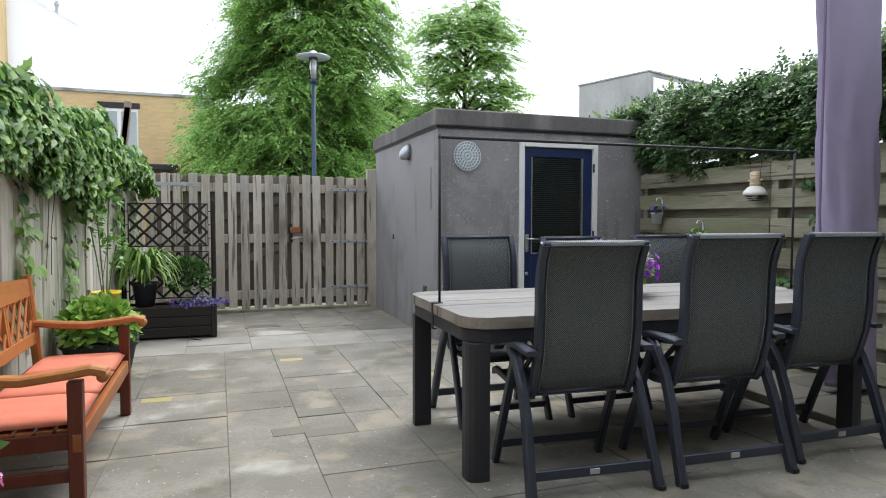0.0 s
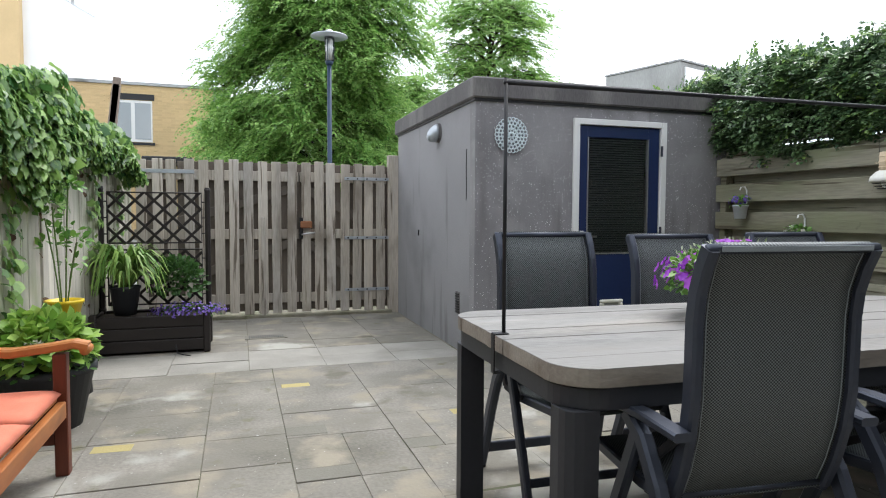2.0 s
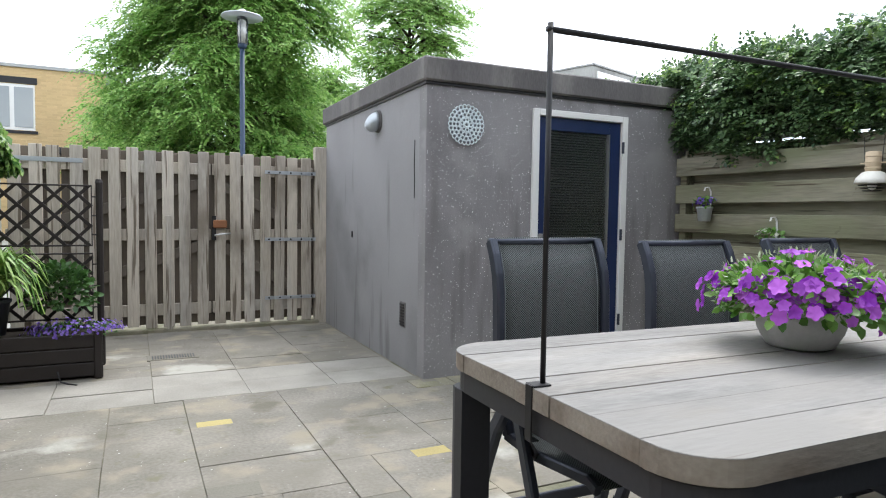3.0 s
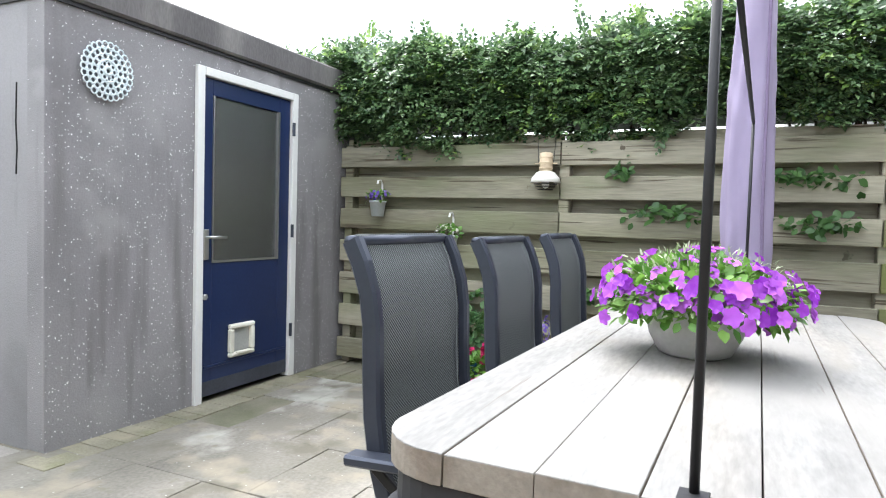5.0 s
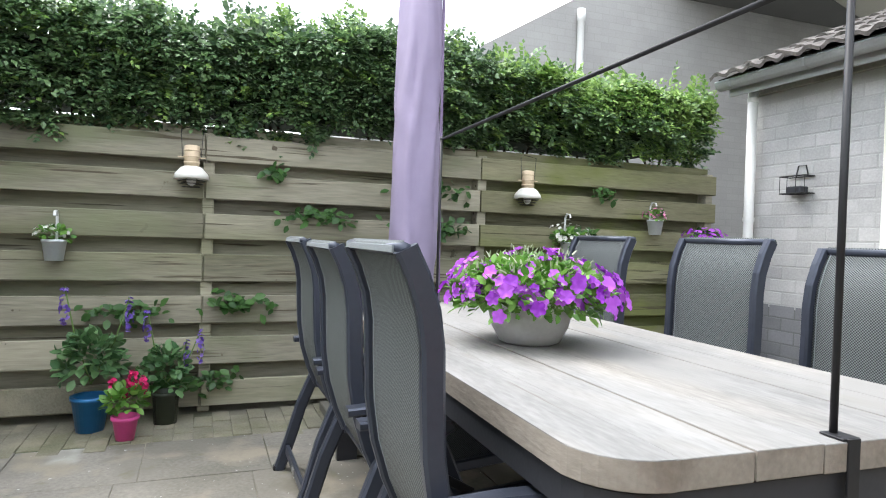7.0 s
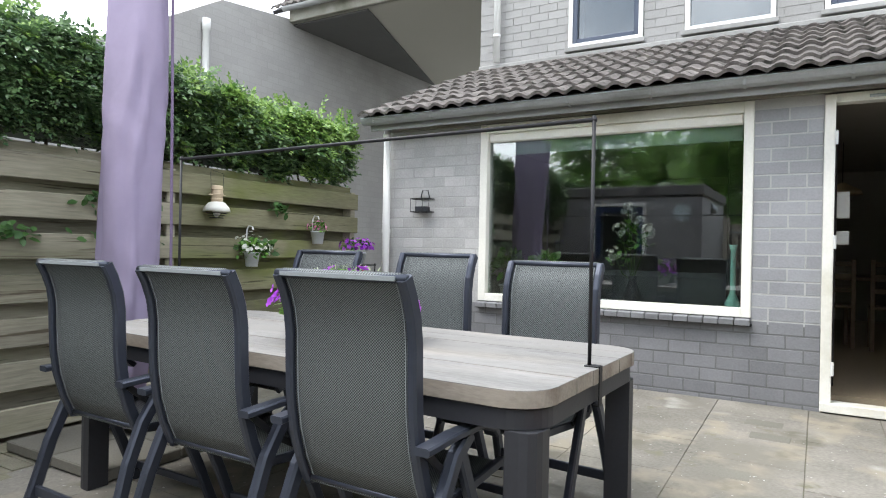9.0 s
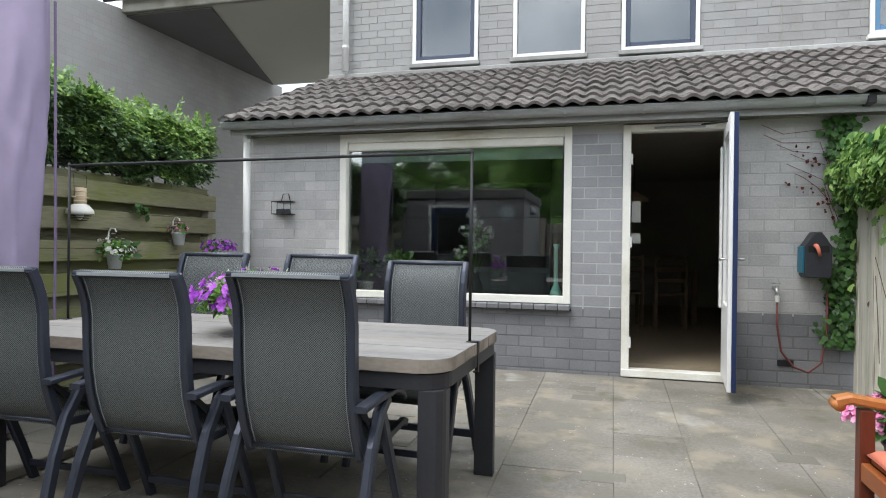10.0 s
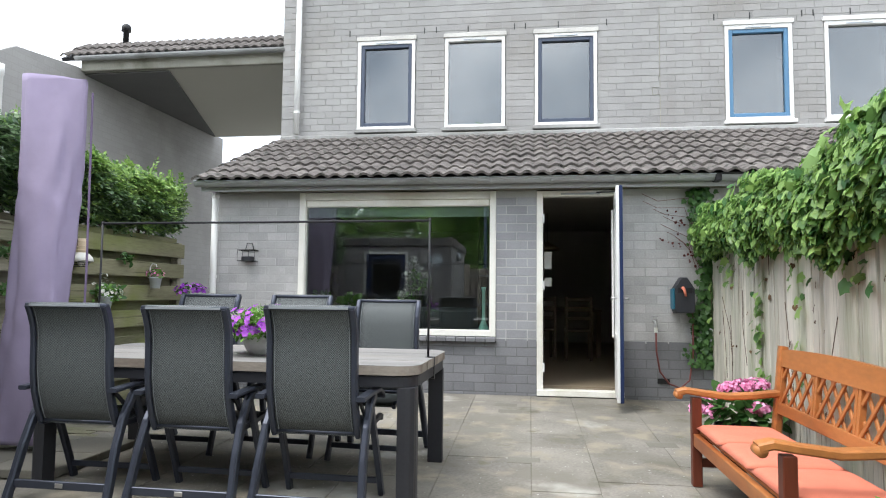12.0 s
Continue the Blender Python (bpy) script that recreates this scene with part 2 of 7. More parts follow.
WOOD_TOP = mat("scrubbed_table_wood", (0.198, 0.192, 0.184), 0.8, var=0.4, scale=7, fine=90, bump=0.35, tint=(0.25, 0.23, 0.205), amount=0.6, stretch=(0.22, 1, 1), pieces=0.12)
patches(WOOD_TOP, (0.212, 0.203, 0.191), 3.2, 0.5, 0.66, (0.5, 1, 1), 8.0)
patches(WOOD_TOP, (0.14, 0.125, 0.11), 26, 0.68, 0.72, (0.05, 1, 1))
patches(WOOD_TOP, (0.2, 0.185, 0.165), 7, 0.6, 0.75, (0.35, 1, 1))
WOOD_END = mat("table_edge_wood", (0.26, 0.228, 0.192), 0.8, var=0.3, scale=9, fine=90, bump=0.4, tint=(0.16, 0.12, 0.09), amount=0.5, stretch=(0.3, 1, 1))
TEAK = mat("oiled_red_wood", (0.43, 0.165, 0.05), 0.42, var=0.3, scale=6, fine=60, bump=0.2, tint=(0.27, 0.075, 0.02), amount=0.5, stretch=(0.6, 0.2, 0.6))
patches(TEAK, (0.15, 0.055, 0.022), 5.0, 0.6, 0.72, (1, 0.35, 1), 6.0)
TEAK_DARK = mat("dark_red_wood", (0.13, 0.03, 0.014), 0.45, var=0.25, scale=6, fine=60, bump=0.2, stretch=(1, 1, 0.2))
CUSHION = mat("coral_cushion_cloth", (0.66, 0.2, 0.125), 0.9, var=0.12, scale=5, fine=300, bump=0.3, tint=(0.8, 0.27, 0.17), amount=0.4)
ALU = mat("anthracite_aluminium", (0.05, 0.057, 0.077), 0.36, 0.45, var=0.12, scale=4, bump=0.08)
TABLE_LEG = mat("anthracite_powder_coat", (0.035, 0.036, 0.042), 0.5, 0.2, var=0.15, scale=4, bump=0.1)
MESH = woven("dark_woven_cloth", (0.016, 0.019, 0.02), (0.17, 0.187, 0.187))
COVER = mat("lilac_canvas", (0.285, 0.24, 0.345), 0.85, var=0.1, scale=2.5, fine=11, bump=0.6, tint=(0.25, 0.21, 0.31), amount=0.5)
PLASTIC_DARK = mat("dark_brown_plastic", (0.022, 0.017, 0.016), 0.5, var=0.2, scale=5, fine=80, bump=0.2)
POT_DARK = mat("dark_grey_pot", (0.028, 0.03, 0.036), 0.55, var=0.2, bump=0.15)
POT_YELLOW = mat("yellow_pot", (0.78, 0.55, 0.02), 0.4, var=0.08)
POT_BLUE = mat("teal_blue_pot", (0.02, 0.15, 0.36), 0.35, var=0.1)
POT_PINK = mat("pink_pot", (0.85, 0.11, 0.38), 0.4, var=0.08)
POT_ZINC = mat("pale_zinc_pot", (0.6, 0.64, 0.67), 0.5, 0.1, var=0.12)
BOWL = mat("cement_bowl", (0.5, 0.49, 0.475), 0.7, var=0.15, scale=8, bump=0.15)
SOIL = mat("potting_soil", (0.03, 0.022, 0.016), 0.95, var=0.4, fine=90, bump=0.6)
BRICK_LIGHT = mat("light_grey_brick", (0.43, 0.426, 0.42), 0.85, var=0.24, scale=3, fine=70, bump=0.35, tint=(0.36, 0.357, 0.35), amount=0.4, pieces=0.22)
BRICK_MID = mat("blue_grey_brick", (0.285, 0.288, 0.3), 0.85, var=0.18, scale=3, fine=70, bump=0.35, tint=(0.26, 0.26, 0.26), amount=0.35, pieces=0.25)
BRICK_PLINTH = mat("dark_plinth_brick", (0.185, 0.187, 0.196), 0.8, var=0.2, scale=3, fine=70, bump=0.35, pieces=0.25)
BRICK_NEXT = mat("neighbour_brick", (0.34, 0.333, 0.322), 0.88, var=0.14, scale=1.2, fine=50, bump=0.3, tint=(0.27, 0.262, 0.248), amount=0.45)


def coursed(m, colour):
    """Faint brick courses for walls seen from afar."""
    n, l = m.node_tree.nodes, m.node_tree.links
    p = n["Principled BSDF"]
    geo, sep, add, com, tex, mx = n.new("ShaderNodeNewGeometry"), n.new("ShaderNodeSeparateXYZ"), n.new("ShaderNodeMath"), n.new("ShaderNodeCombineXYZ"), n.new("ShaderNodeTexBrick"), n.new("ShaderNodeMixRGB")
    l.new(geo.outputs["Position"], sep.inputs[0])
    l.new(sep.outputs[0], add.inputs[0])
    l.new(sep.outputs[1], add.inputs[1])
    l.new(add.outputs[0], com.inputs[0])
    l.new(sep.outputs[2], com.inputs[1])
    l.new(com.outputs[0], tex.inputs["Vector"])
    for key, v in (("Scale", 1.0), ("Brick Width", 0.222), ("Row Height", 0.0935), ("Mortar Size", 0.006)):
        tex.inputs[key].default_value = v
    tex.inputs["Color1"].default_value, tex.inputs["Color2"].default_value, tex.inputs["Mortar"].default_value = (0.96, 0.96, 0.96, 1), (1.03, 1.03, 1.03, 1), (*colour, 1)
    mx.blend_type = "MULTIPLY"
    mx.inputs["Fac"].default_value = 1.0
    l.new(p.inputs["Base Color"].links[0].from_socket, mx.inputs["Color1"])
    l.new(tex.outputs["Color"], mx.inputs["Color2"])
    l.new(mx.outputs[0], p.inputs["Base Color"])


coursed(BRICK_NEXT, (0.93, 0.93, 0.93))
BRICK_FAR = mat("upper_grey_brick", (0.3, 0.297, 0.29), 0.88, var=0.14, scale=1.2, fine=50, bump=0.3, tint=(0.26, 0.25, 0.235), amount=0.5, island=0.14)
patches(BRICK_FAR, (0.22, 0.205, 0.19), 1.1, 0.6, 0.8, (1, 1, 0.35))
MORTAR_LOW = mat("dark_mortar", (0.15, 0.15, 0.15), 0.95, var=0.25, fine=120, bump=0.4)
MORTAR = mat("pale_mortar", (0.4, 0.396, 0.386), 0.95, var=0.2, fine=120, bump=0.4)
MORTAR_UP = mat("upper_mortar", (0.31, 0.307, 0.298), 0.95, var=0.2, fine=120, bump=0.4)
ROOF = mat("concrete_roof_tile", (0.112, 0.1, 0.093), 0.92, var=0.62, scale=9, fine=75, bump=0.9, tint=(0.17, 0.155, 0.142), amount=0.5, pieces=0.18, island=0.08)
patches(ROOF, (0.24, 0.23, 0.2), 26.0, 0.67, 0.72, detail=3.0)
patches(ROOF, (0.04, 0.04, 0.033), 13.0, 0.55, 0.66, detail=6.0)
LINTEL = mat("mossy_concrete_beam", (0.29, 0.28, 0.24), 0.9, var=0.3, scale=3, bump=0.4, tint=(0.12, 0.115, 0.08), amount=0.5)
TAN_BRICK = mat("yellow_house_brick", (0.56, 0.41, 0.22), 0.9, var=0.1, scale=1.0, fine=20, bump=0.2, island=0.14)
PLASTER = mat("pale_plaster", (0.8, 0.8, 0.79), 0.9, var=0.05, scale=0.6, fine=30, bump=0.1)
STAINED = mat("stained_concrete", (0.36, 0.36, 0.35), 0.9, var=0.25, scale=0.8, fine=20, bump=0.2, tint=(0.2, 0.2, 0.19), amount=0.5, stretch=(1, 1, 0.3))
SOFFIT = mat("beige_soffit_board", (0.4, 0.385, 0.335), 0.9, var=0.05, scale=1)
ROOM = mat("room_paint", (0.58, 0.55, 0.5), 0.8, var=0.06)
ROOM_FLOOR = mat("room_floor", (0.36, 0.29, 0.2), 0.45, var=0.15, scale=3, stretch=(1, 0.2, 1))
PANE = glass("window_pane", (0.8, 0.85, 0.84), 0.125)
PANE_DARK = glass("upper_pane", (0.46, 0.54, 0.57), 0.135)
CLEAR = glass("lamp_glass", (0.95, 0.96, 0.96), 0.05)
BARK = mat("bark", (0.07, 0.055, 0.042), 0.95, var=0.3, scale=6, fine=40, bump=0.8, stretch=(1, 1, 0.2))
STEM = mat("green_stem", (0.12, 0.2, 0.05), 0.6, var=0.2)
TWIG = mat("brown_twig", (0.1, 0.06, 0.04), 0.8, var=0.2)
LEAF_HEDGE = leafy("hedge_leaf", (0.028, 0.07, 0.03), (0.18, 0.29, 0.12), 0.34, 0.28)
LEAF_FRESH = leafy("fresh_hedge_leaf", (0.06, 0.15, 0.03), (0.31, 0.46, 0.12), 0.42, 0.34)
LEAF_VINE = leafy("vine_leaf", (0.035, 0.12, 0.03), (0.34, 0.52, 0.15), 0.4, 0.36)
LEAF_TREE = leafy("tree_leaf", (0.12, 0.28, 0.06), (0.4, 0.58, 0.18), 0.5, 0.55)
LEAF_LIGHT = leafy("light_leaf", (0.07, 0.2, 0.03), (0.22, 0.42, 0.08))
LEAF_SALVIA = leafy("salvia_leaf", (0.05, 0.14, 0.05), (0.19, 0.33, 0.14))
LEAF_LIME = leafy("lime_leaf", (0.13, 0.29, 0.04), (0.36, 0.53, 0.11))
LEAF_MID = leafy("mid_leaf", (0.03, 0.09, 0.02), (0.09, 0.2, 0.05))
PETAL_PURPLE = leafy("purple_petal", (0.22, 0.008, 0.4), (0.62, 0.17, 0.8), 0.6, 0.3)
PETAL_LILAC = leafy("lilac_petal", (0.12, 0.06, 0.4), (0.3, 0.2, 0.6), 0.6, 0.3)
PETAL_PINK = leafy("pink_petal", (0.8, 0.22, 0.46), (0.92, 0.52, 0.74), 0.6, 0.3)
PETAL_RED = leafy("magenta_plume", (0.5, 0.01, 0.1), (0.75, 0.03, 0.2), 0.7, 0.2)
PETAL_WHITE = leafy("white_petal", (0.7, 0.7, 0.62), (0.85, 0.85, 0.8), 0.6, 0.3)
TAPE_ORANGE = mat("orange_plastic", (0.72, 0.22, 0.14), 0.4, var=0.05)
HOSE_RED = mat("dark_red_hose", (0.16, 0.05, 0.045), 0.5, var=0.1)
TEAL = mat("teal_plastic", (0.01, 0.16, 0.24), 0.4, var=0.05)
RUST = mat("rusty_lock", (0.24, 0.1, 0.045), 0.7, var=0.3, fine=90, bump=0.4)
LAMP_WOOD = mat("pale_lamp_wood", (0.6, 0.48, 0.33), 0.7, var=0.15, stretch=(1, 1, 6))
POLE_BLUE = mat("dark_blue_pole", (0.02, 0.04, 0.075), 0.5, 0.2, var=0.1)


# helpers
def slope(y):
    """Height of the paving, which falls gently away from the house."""
    return 0.026 * max(0.0, 4.3 - y)


def mesh_of(name, bm, material, smooth=False):
    me = bpy.data.meshes.new(name)
    bmesh.ops.recalc_face_normals(bm, faces=bm.faces)
    bm.to_mesh(me)
    bm.free()
    for one in material if isinstance(material, (list, tuple)) else (material,):
        me.materials.append(one)
    if smooth:
        me.shade_smooth()
    return me


def part(name, bm, material, parent, label="", smooth=False):
    ob = new(name, mesh_of(name, bm, material, smooth))
    ob.parent = parent
    return tagged(ob, label)


def thing(name, x, y, z, label, category, group="", rz=0, kind=""):
    ob = new(name)
    ob.empty_display_size = 0.05
    ob.matrix_basis = pose(x, y, z, 0, 0, rz)
    return tagged(ob, label, category, group, kind)


def solid(name, bm, material, label, category, group="", kind="", smooth=False, m=None):
    ob = new(name, mesh_of(name, bm, material, smooth))
    if m is not None:
        ob.matrix_basis = m
    return tagged(ob, label, category, group, kind)


def box(x0, x1, y0, y1, z0, z1, bevel=0.0, bm=None):
    """A box between two corners, with its edges rounded off."""
    one = bmesh.new()
    bmesh.ops.create_cube(one, size=1)
    one.transform(Matrix.Translation(((x0 + x1) / 2, (y0 + y1) / 2, (z0 + z1) / 2)) @ Matrix.Diagonal((abs(x1 - x0), abs(y1 - y0), abs(z1 - z0), 1)))
    if bevel:
        bmesh.ops.bevel(one, geom=one.edges[:], offset=bevel, segments=1, affect="EDGES", profile=0.5)
    return join(bm, one)


def join(bm, one):
    if bm is None:
        return one
    tmp = bpy.data.meshes.new("tmp")
    one.to_mesh(tmp)
    one.free()
    bm.from_mesh(tmp)
    bpy.data.meshes.remove(tmp)
    return bm


def sweep(points, width, depth=None, side=None, round_=6, bm=None, taper=None):
    """A bar along a line of points. With depth: a flat bar with chamfered edges, side being its width's direction; else a round one of that radius."""
    bm = bm or bmesh.new()
    pts = [Vector(p) for p in points]
    rings = []
    ref = None
    for i, p in enumerate(pts):
        t = (pts[min(i + 1, len(pts) - 1)] - pts[max(i - 1, 0)]).normalized()
        if side is not None:
            a = Vector(side)
            a = (a - t * a.dot(t)).normalized()
        else:
            ref = ref if ref is not None and abs(ref.dot(t)) < 0.98 else (Vector((0, 0, 1)) if abs(t.z) < 0.9 else Vector((1, 0, 0)))
            a = (ref - t * ref.dot(t)).normalized()
            ref = a
        b = t.cross(a)
        k = 1.0 if taper is None else 1 + (taper - 1) * i / (len(pts) - 1)
        if depth is None:
            ring = [p + (a * math.cos(q) + b * math.sin(q)) * width * k for q in (2 * math.pi * j / round_ for j in range(round_))]
        else:
            w, d, c = width * k / 2, depth * k / 2, min(width, depth) * 0.22
            ring = [p + a * u + b * v for u, v in ((w - c, -d), (w, -d + c), (w, d - c), (w - c, d), (-w + c, d), (-w, d - c), (-w, -d + c), (-w + c, -d))]
        rings.append([bm.verts.new(v) for v in ring])
    n = len(rings[0])
    for r, s in zip(rings, rings[1:]):
        for j in range(n):
            bm.faces.new((r[j], r[(j + 1) % n], s[(j + 1) % n], s[j]))
    bm.faces.new(rings[0][::-1])
    bm.faces.new(rings[-1])
    return bm


def lathe(profile, segs=24, bm=None, m=None):
    """Turns a profile of (radius, height) about z."""
    one = bmesh.new()
    rings = [[one.verts.new((r * math.cos(2 * math.pi * j / segs), r * math.sin(2 * math.pi * j / segs), z)) for j in range(segs)] for r, z in profile]
    for r, s in zip(rings, rings[1:]):
        for j in range(segs):
            one.faces.new((r[j], r[(j + 1) % segs], s[(j + 1) % segs], s[j]))
    one.faces.new(rings[0][::-1])
    one.faces.new(rings[-1])
    if m is not None:
        one.transform(m)
    return join(bm, one)


def slab(outline, z0, z1, bm=None, bevel=0.0):
    """An outline in the plane, given thickness."""
    one = bmesh.new()
    low = [one.verts.new((x, y, z0)) for x, y in outline]
    top = [one.verts.new((x, y, z1)) for x, y in outline]
    n = len(outline)
    for j in range(n):
        one.faces.new((low[j], low[(j + 1) % n], top[(j + 1) % n], top[j]))
    one.faces.new(low[::-1])
    one.faces.new(top)
    if bevel:
        bmesh.ops.bevel(one, geom=[e for e in one.edges if abs(e.verts[0].co.z - e.verts[1].co.z) < 1e-6], offset=bevel, segments=2, affect="EDGES", profile=0.5)
    return join(bm, one)


OVAL = ((0, 0, 0), (0.32, 0.35, 0.05), (0, 0.45, -0.02), (-0.32, 0.35, 0.05), (0.26, 0.72, 0.02), (0, 1, -0.08), (-0.26, 0.72, 0.02))
OVAL_FACES = ((0, 1, 2), (0, 2, 3), (1, 4, 2), (2, 6, 3), (2, 4, 5), (2, 5, 6))
LOBED = ((0, 0, 0), (0.2, -0.1, 0.01), (0.48, -0.02, -0.06), (0.43, 0.2, 0.02), (0.56, 0.46, -0.06), (0.38, 0.6, 0.02), (0, 1.05, -0.16), (-0.38, 0.6, 0.02), (-0.56, 0.46, -0.06), (-0.43, 0.2, 0.02), (-0.48, -0.02, -0.06), (-0.2, -0.1, 0.01), (0, 0.36, -0.02))
LOBED_FACES = tuple((k, (k + 1) % 12, 12) for k in range(12))
BLADE_LEAF = ((0.14, 0, 0), (-0.14, 0, 0), (0.12, 0.6, 0.05), (-0.12, 0.6, 0.05), (0, 1, -0.04))
BLADE_LEAF_FACES = ((0, 1, 3, 2), (2, 3, 4))
DIAMOND = ((0, 0, 0), (0.34, 0.5, 0.03), (0, 1, -0.05), (-0.34, 0.5, 0.03))
DIAMOND_FACES = ((0, 1, 2, 3),)


def leaves(name, where, ways, ups, sizes, material, shape=DIAMOND, faces=DIAMOND_FACES):
    """Many leaves as one mesh: where they start, which way the tip points, which way the face looks, and the length."""
    tpl = np.array(shape, float)
    p, w, u, s = (np.asarray(v, float) for v in (where, ways, ups, sizes))
    w = w / (np.linalg.norm(w, axis=1, keepdims=True) + 1e-9)
    side = np.cross(w, u)
    side /= np.linalg.norm(side, axis=1, keepdims=True) + 1e-9
    face = np.cross(side, w)
    co = p[:, None, :] + s[:, None, None] * (tpl[None, :, 0:1] * side[:, None, :] + tpl[None, :, 1:2] * w[:, None, :] + tpl[None, :, 2:3] * face[:, None, :])
    n, k = co.shape[:2]
    loops, starts, sizes_ = [], [], []
    base = np.arange(n)[:, None] * k
    flat = np.concatenate([np.array(f) for f in faces])
    index = (base + flat[None, :]).ravel()
    lens = np.tile([len(f) for f in faces], n)
    start = np.concatenate([[0], np.cumsum(lens)[:-1]])
    me = bpy.data.meshes.new(name)
    me.vertices.add(n * k)
    me.vertices.foreach_set("co", co.ravel())
    me.loops.add(len(index))
    me.loops.foreach_set("vertex_index", index.astype(np.int32))
    me.polygons.add(len(lens))
    me.polygons.foreach_set("loop_start", start.astype(np.int32))
    me.update(calc_edges=True)
    me.validate()
    me.materials.append(material)
    return me


def boxes_mesh(name, centres, halves, material):
    """Many small boxes as one mesh."""
    c, h = np.asarray(centres, float), np.asarray(halves, float)
    unit = np.array([(-1, -1, -1), (1, -1, -1), (1, 1, -1), (-1, 1, -1), (-1, -1, 1), (1, -1, 1), (1, 1, 1), (-1, 1, 1)], float)
    co = (c[:, None, :] + unit[None] * h[:, None, :]).reshape(-1, 3)
    quads = np.array([(0, 3, 2, 1), (4, 5, 6, 7), (0, 1, 5, 4), (1, 2, 6, 5), (2, 3, 7, 6), (3, 0, 4, 7)])
    f = (np.arange(len(c))[:, None, None] * 8 + quads[None]).reshape(-1, 4)
    me = bpy.data.meshes.new(name)
    me.from_pydata(co.tolist(), [], f.tolist())
    me.update()
    me.materials.append(material)
    return me


def put(name, me, parent=None, label="", m=None):
    ob = new(name, me)
    ob.parent = parent
    if m is not None:
        ob.matrix_basis = m
    return tagged(ob, label)


rng = np.random.default_rng(7)

# large structure: ground, paving bed, shed, house, garden walls
solid("ground", box(-120, 120, -120, 160, -0.4, -0.06), GRIT, "grey outer ground beyond the garden", "ground", kind="structure")
bed = bmesh.new()
ys = (-0.2, 0.66, 2.5, 4.3, 9.6)
for a, b in zip(ys, ys[1:]):
    q = [bed.verts.new(v) for v in ((-1.4, a, slope(a) - 0.0055), (4.8, a, slope(a) - 0.0055), (4.8, b, slope(b) - 0.0055), (-1.4, b, slope(b) - 0.0055))]
    r = [bed.verts.new((v.co.x, v.co.y, -0.2)) for v in q]
    bed.faces.new(q)
    for i in range(4):
        bed.faces.new((q[i], q[(i + 1) % 4], r[(i + 1) % 4], r[i]))
floor = solid("floor", bed, JOINT, "grey concrete paving with dark sandy joints", "paving", kind="structure")

# the shed: walls with a door opening, a band and a roof
SX0, SX1, SY0, SY1 = 2.18, 5.2, 6.36, 8.92
shed = thing("garden_shed", 3.4, 7.6, 0, "dark grey washed-concrete garden shed with flat roof", "shed")


def on_shed(name, bm, material, label="", smooth=False):
    bm.transform(Matrix.Translation((-3.4, -7.6, 0)))
    return part(name, bm, material, shed, label, smooth)


front = box(SX0, 3.05, SY0, SY0 + 0.12, -0.05, 2.07)
box(3.96, SX1, SY0, SY0 + 0.12, -0.05, 2.07, bm=front)
box(3.05, 3.96, SY0, SY0 + 0.12, 1.97, 2.07, bm=front)
on_shed("front_wall", front, SHED, "dark washed concrete with pale pebbles")
on_shed("side_wall", box(SX0, SX0 + 0.12, SY0 + 0.12, SY1, -0.05, 2.07), SHED_SMOOTH, "smooth grey painted concrete")
on_shed("back_wall", box(SX0 + 0.12, SX1, SY1 - 0.12, SY1, -0.05, 2.07), SHED_SMOOTH)
on_shed("far_side_wall", box(SX1 - 0.12, SX1, SY0 + 0.12, SY1 - 0.12, -0.05, 2.07), SHED_SMOOTH)
on_shed("floor_slab", box(SX0 + 0.12, SX1 - 0.12, SY0 + 0.12, SY1 - 0.12, -0.05, 0.02), DARK)
on_shed("roof_band", box(SX0 - 0.035, SX1 + 0.03, SY0 - 0.035, SY1 + 0.03, 2.085, 2.25, 0.012), SHED_BAND, "weathered concrete roof edge")
on_shed("band_groove", box(SX0 - 0.012, SX1, SY0 - 0.012, SY1, 2.065, 2.09), BLACK)
hood = bmesh.new()
arcs = []
for q in np.linspace(0, math.pi / 2, 8):
    arcs.append([hood.verts.new((SX0 - 0.02 - 0.095 * math.sin(q), 7.33 + 0.082 * math.cos(a) * math.cos(q * 0.9), 1.925 + 0.082 * math.sin(a) * math.cos(q) - 0.035 * math.sin(q))) for a in np.linspace(0, 2 * math.pi, 19)[:-1]])
for a, b in zip(arcs, arcs[1:]):
    for k in range(18):
        hood.faces.new((a[k], a[(k + 1) % 18], b[(k + 1) % 18], b[k]))
bmesh.ops.recalc_face_normals(hood, faces=hood.faces)
hood.normal_update()
bmesh.ops.solidify(hood, geom=hood.faces[:], thickness=0.004)
vent = on_shed("vent_hood", hood, ZINC, "grey half-round vent hood", True)
flange = lathe([(0.092, 0), (0.092, 0.012), (0.086, 0.014), (0.086, 0.022), (0.06, 0.024)], 24, None, pose(SX0, 7.33, 1.925, 0, -90, 0))
flange.transform(Matrix.Translation((-3.4, -7.6, 0)))
part("flange", flange, SHED_BAND, vent, "dark round flange")
crack = sweep([(SX0 - 0.001, 6.56, 1.28), (SX0 - 0.001, 6.553, 1.4), (SX0 - 0.001, 6.562, 1.52), (SX0 - 0.001, 6.558, 1.62), (SX0 - 0.001, 6.556, 1.7)], 0.004, round_=5)
on_shed("crack", crack, DARK, "thin dark crack in the concrete")
grille = box(SX0 - 0.008, SX0, 6.7, 6.8, 0.31, 0.5, 0.003)
gr = on_shed("air_grille", grille, SHED_BAND, "small slotted air grille")
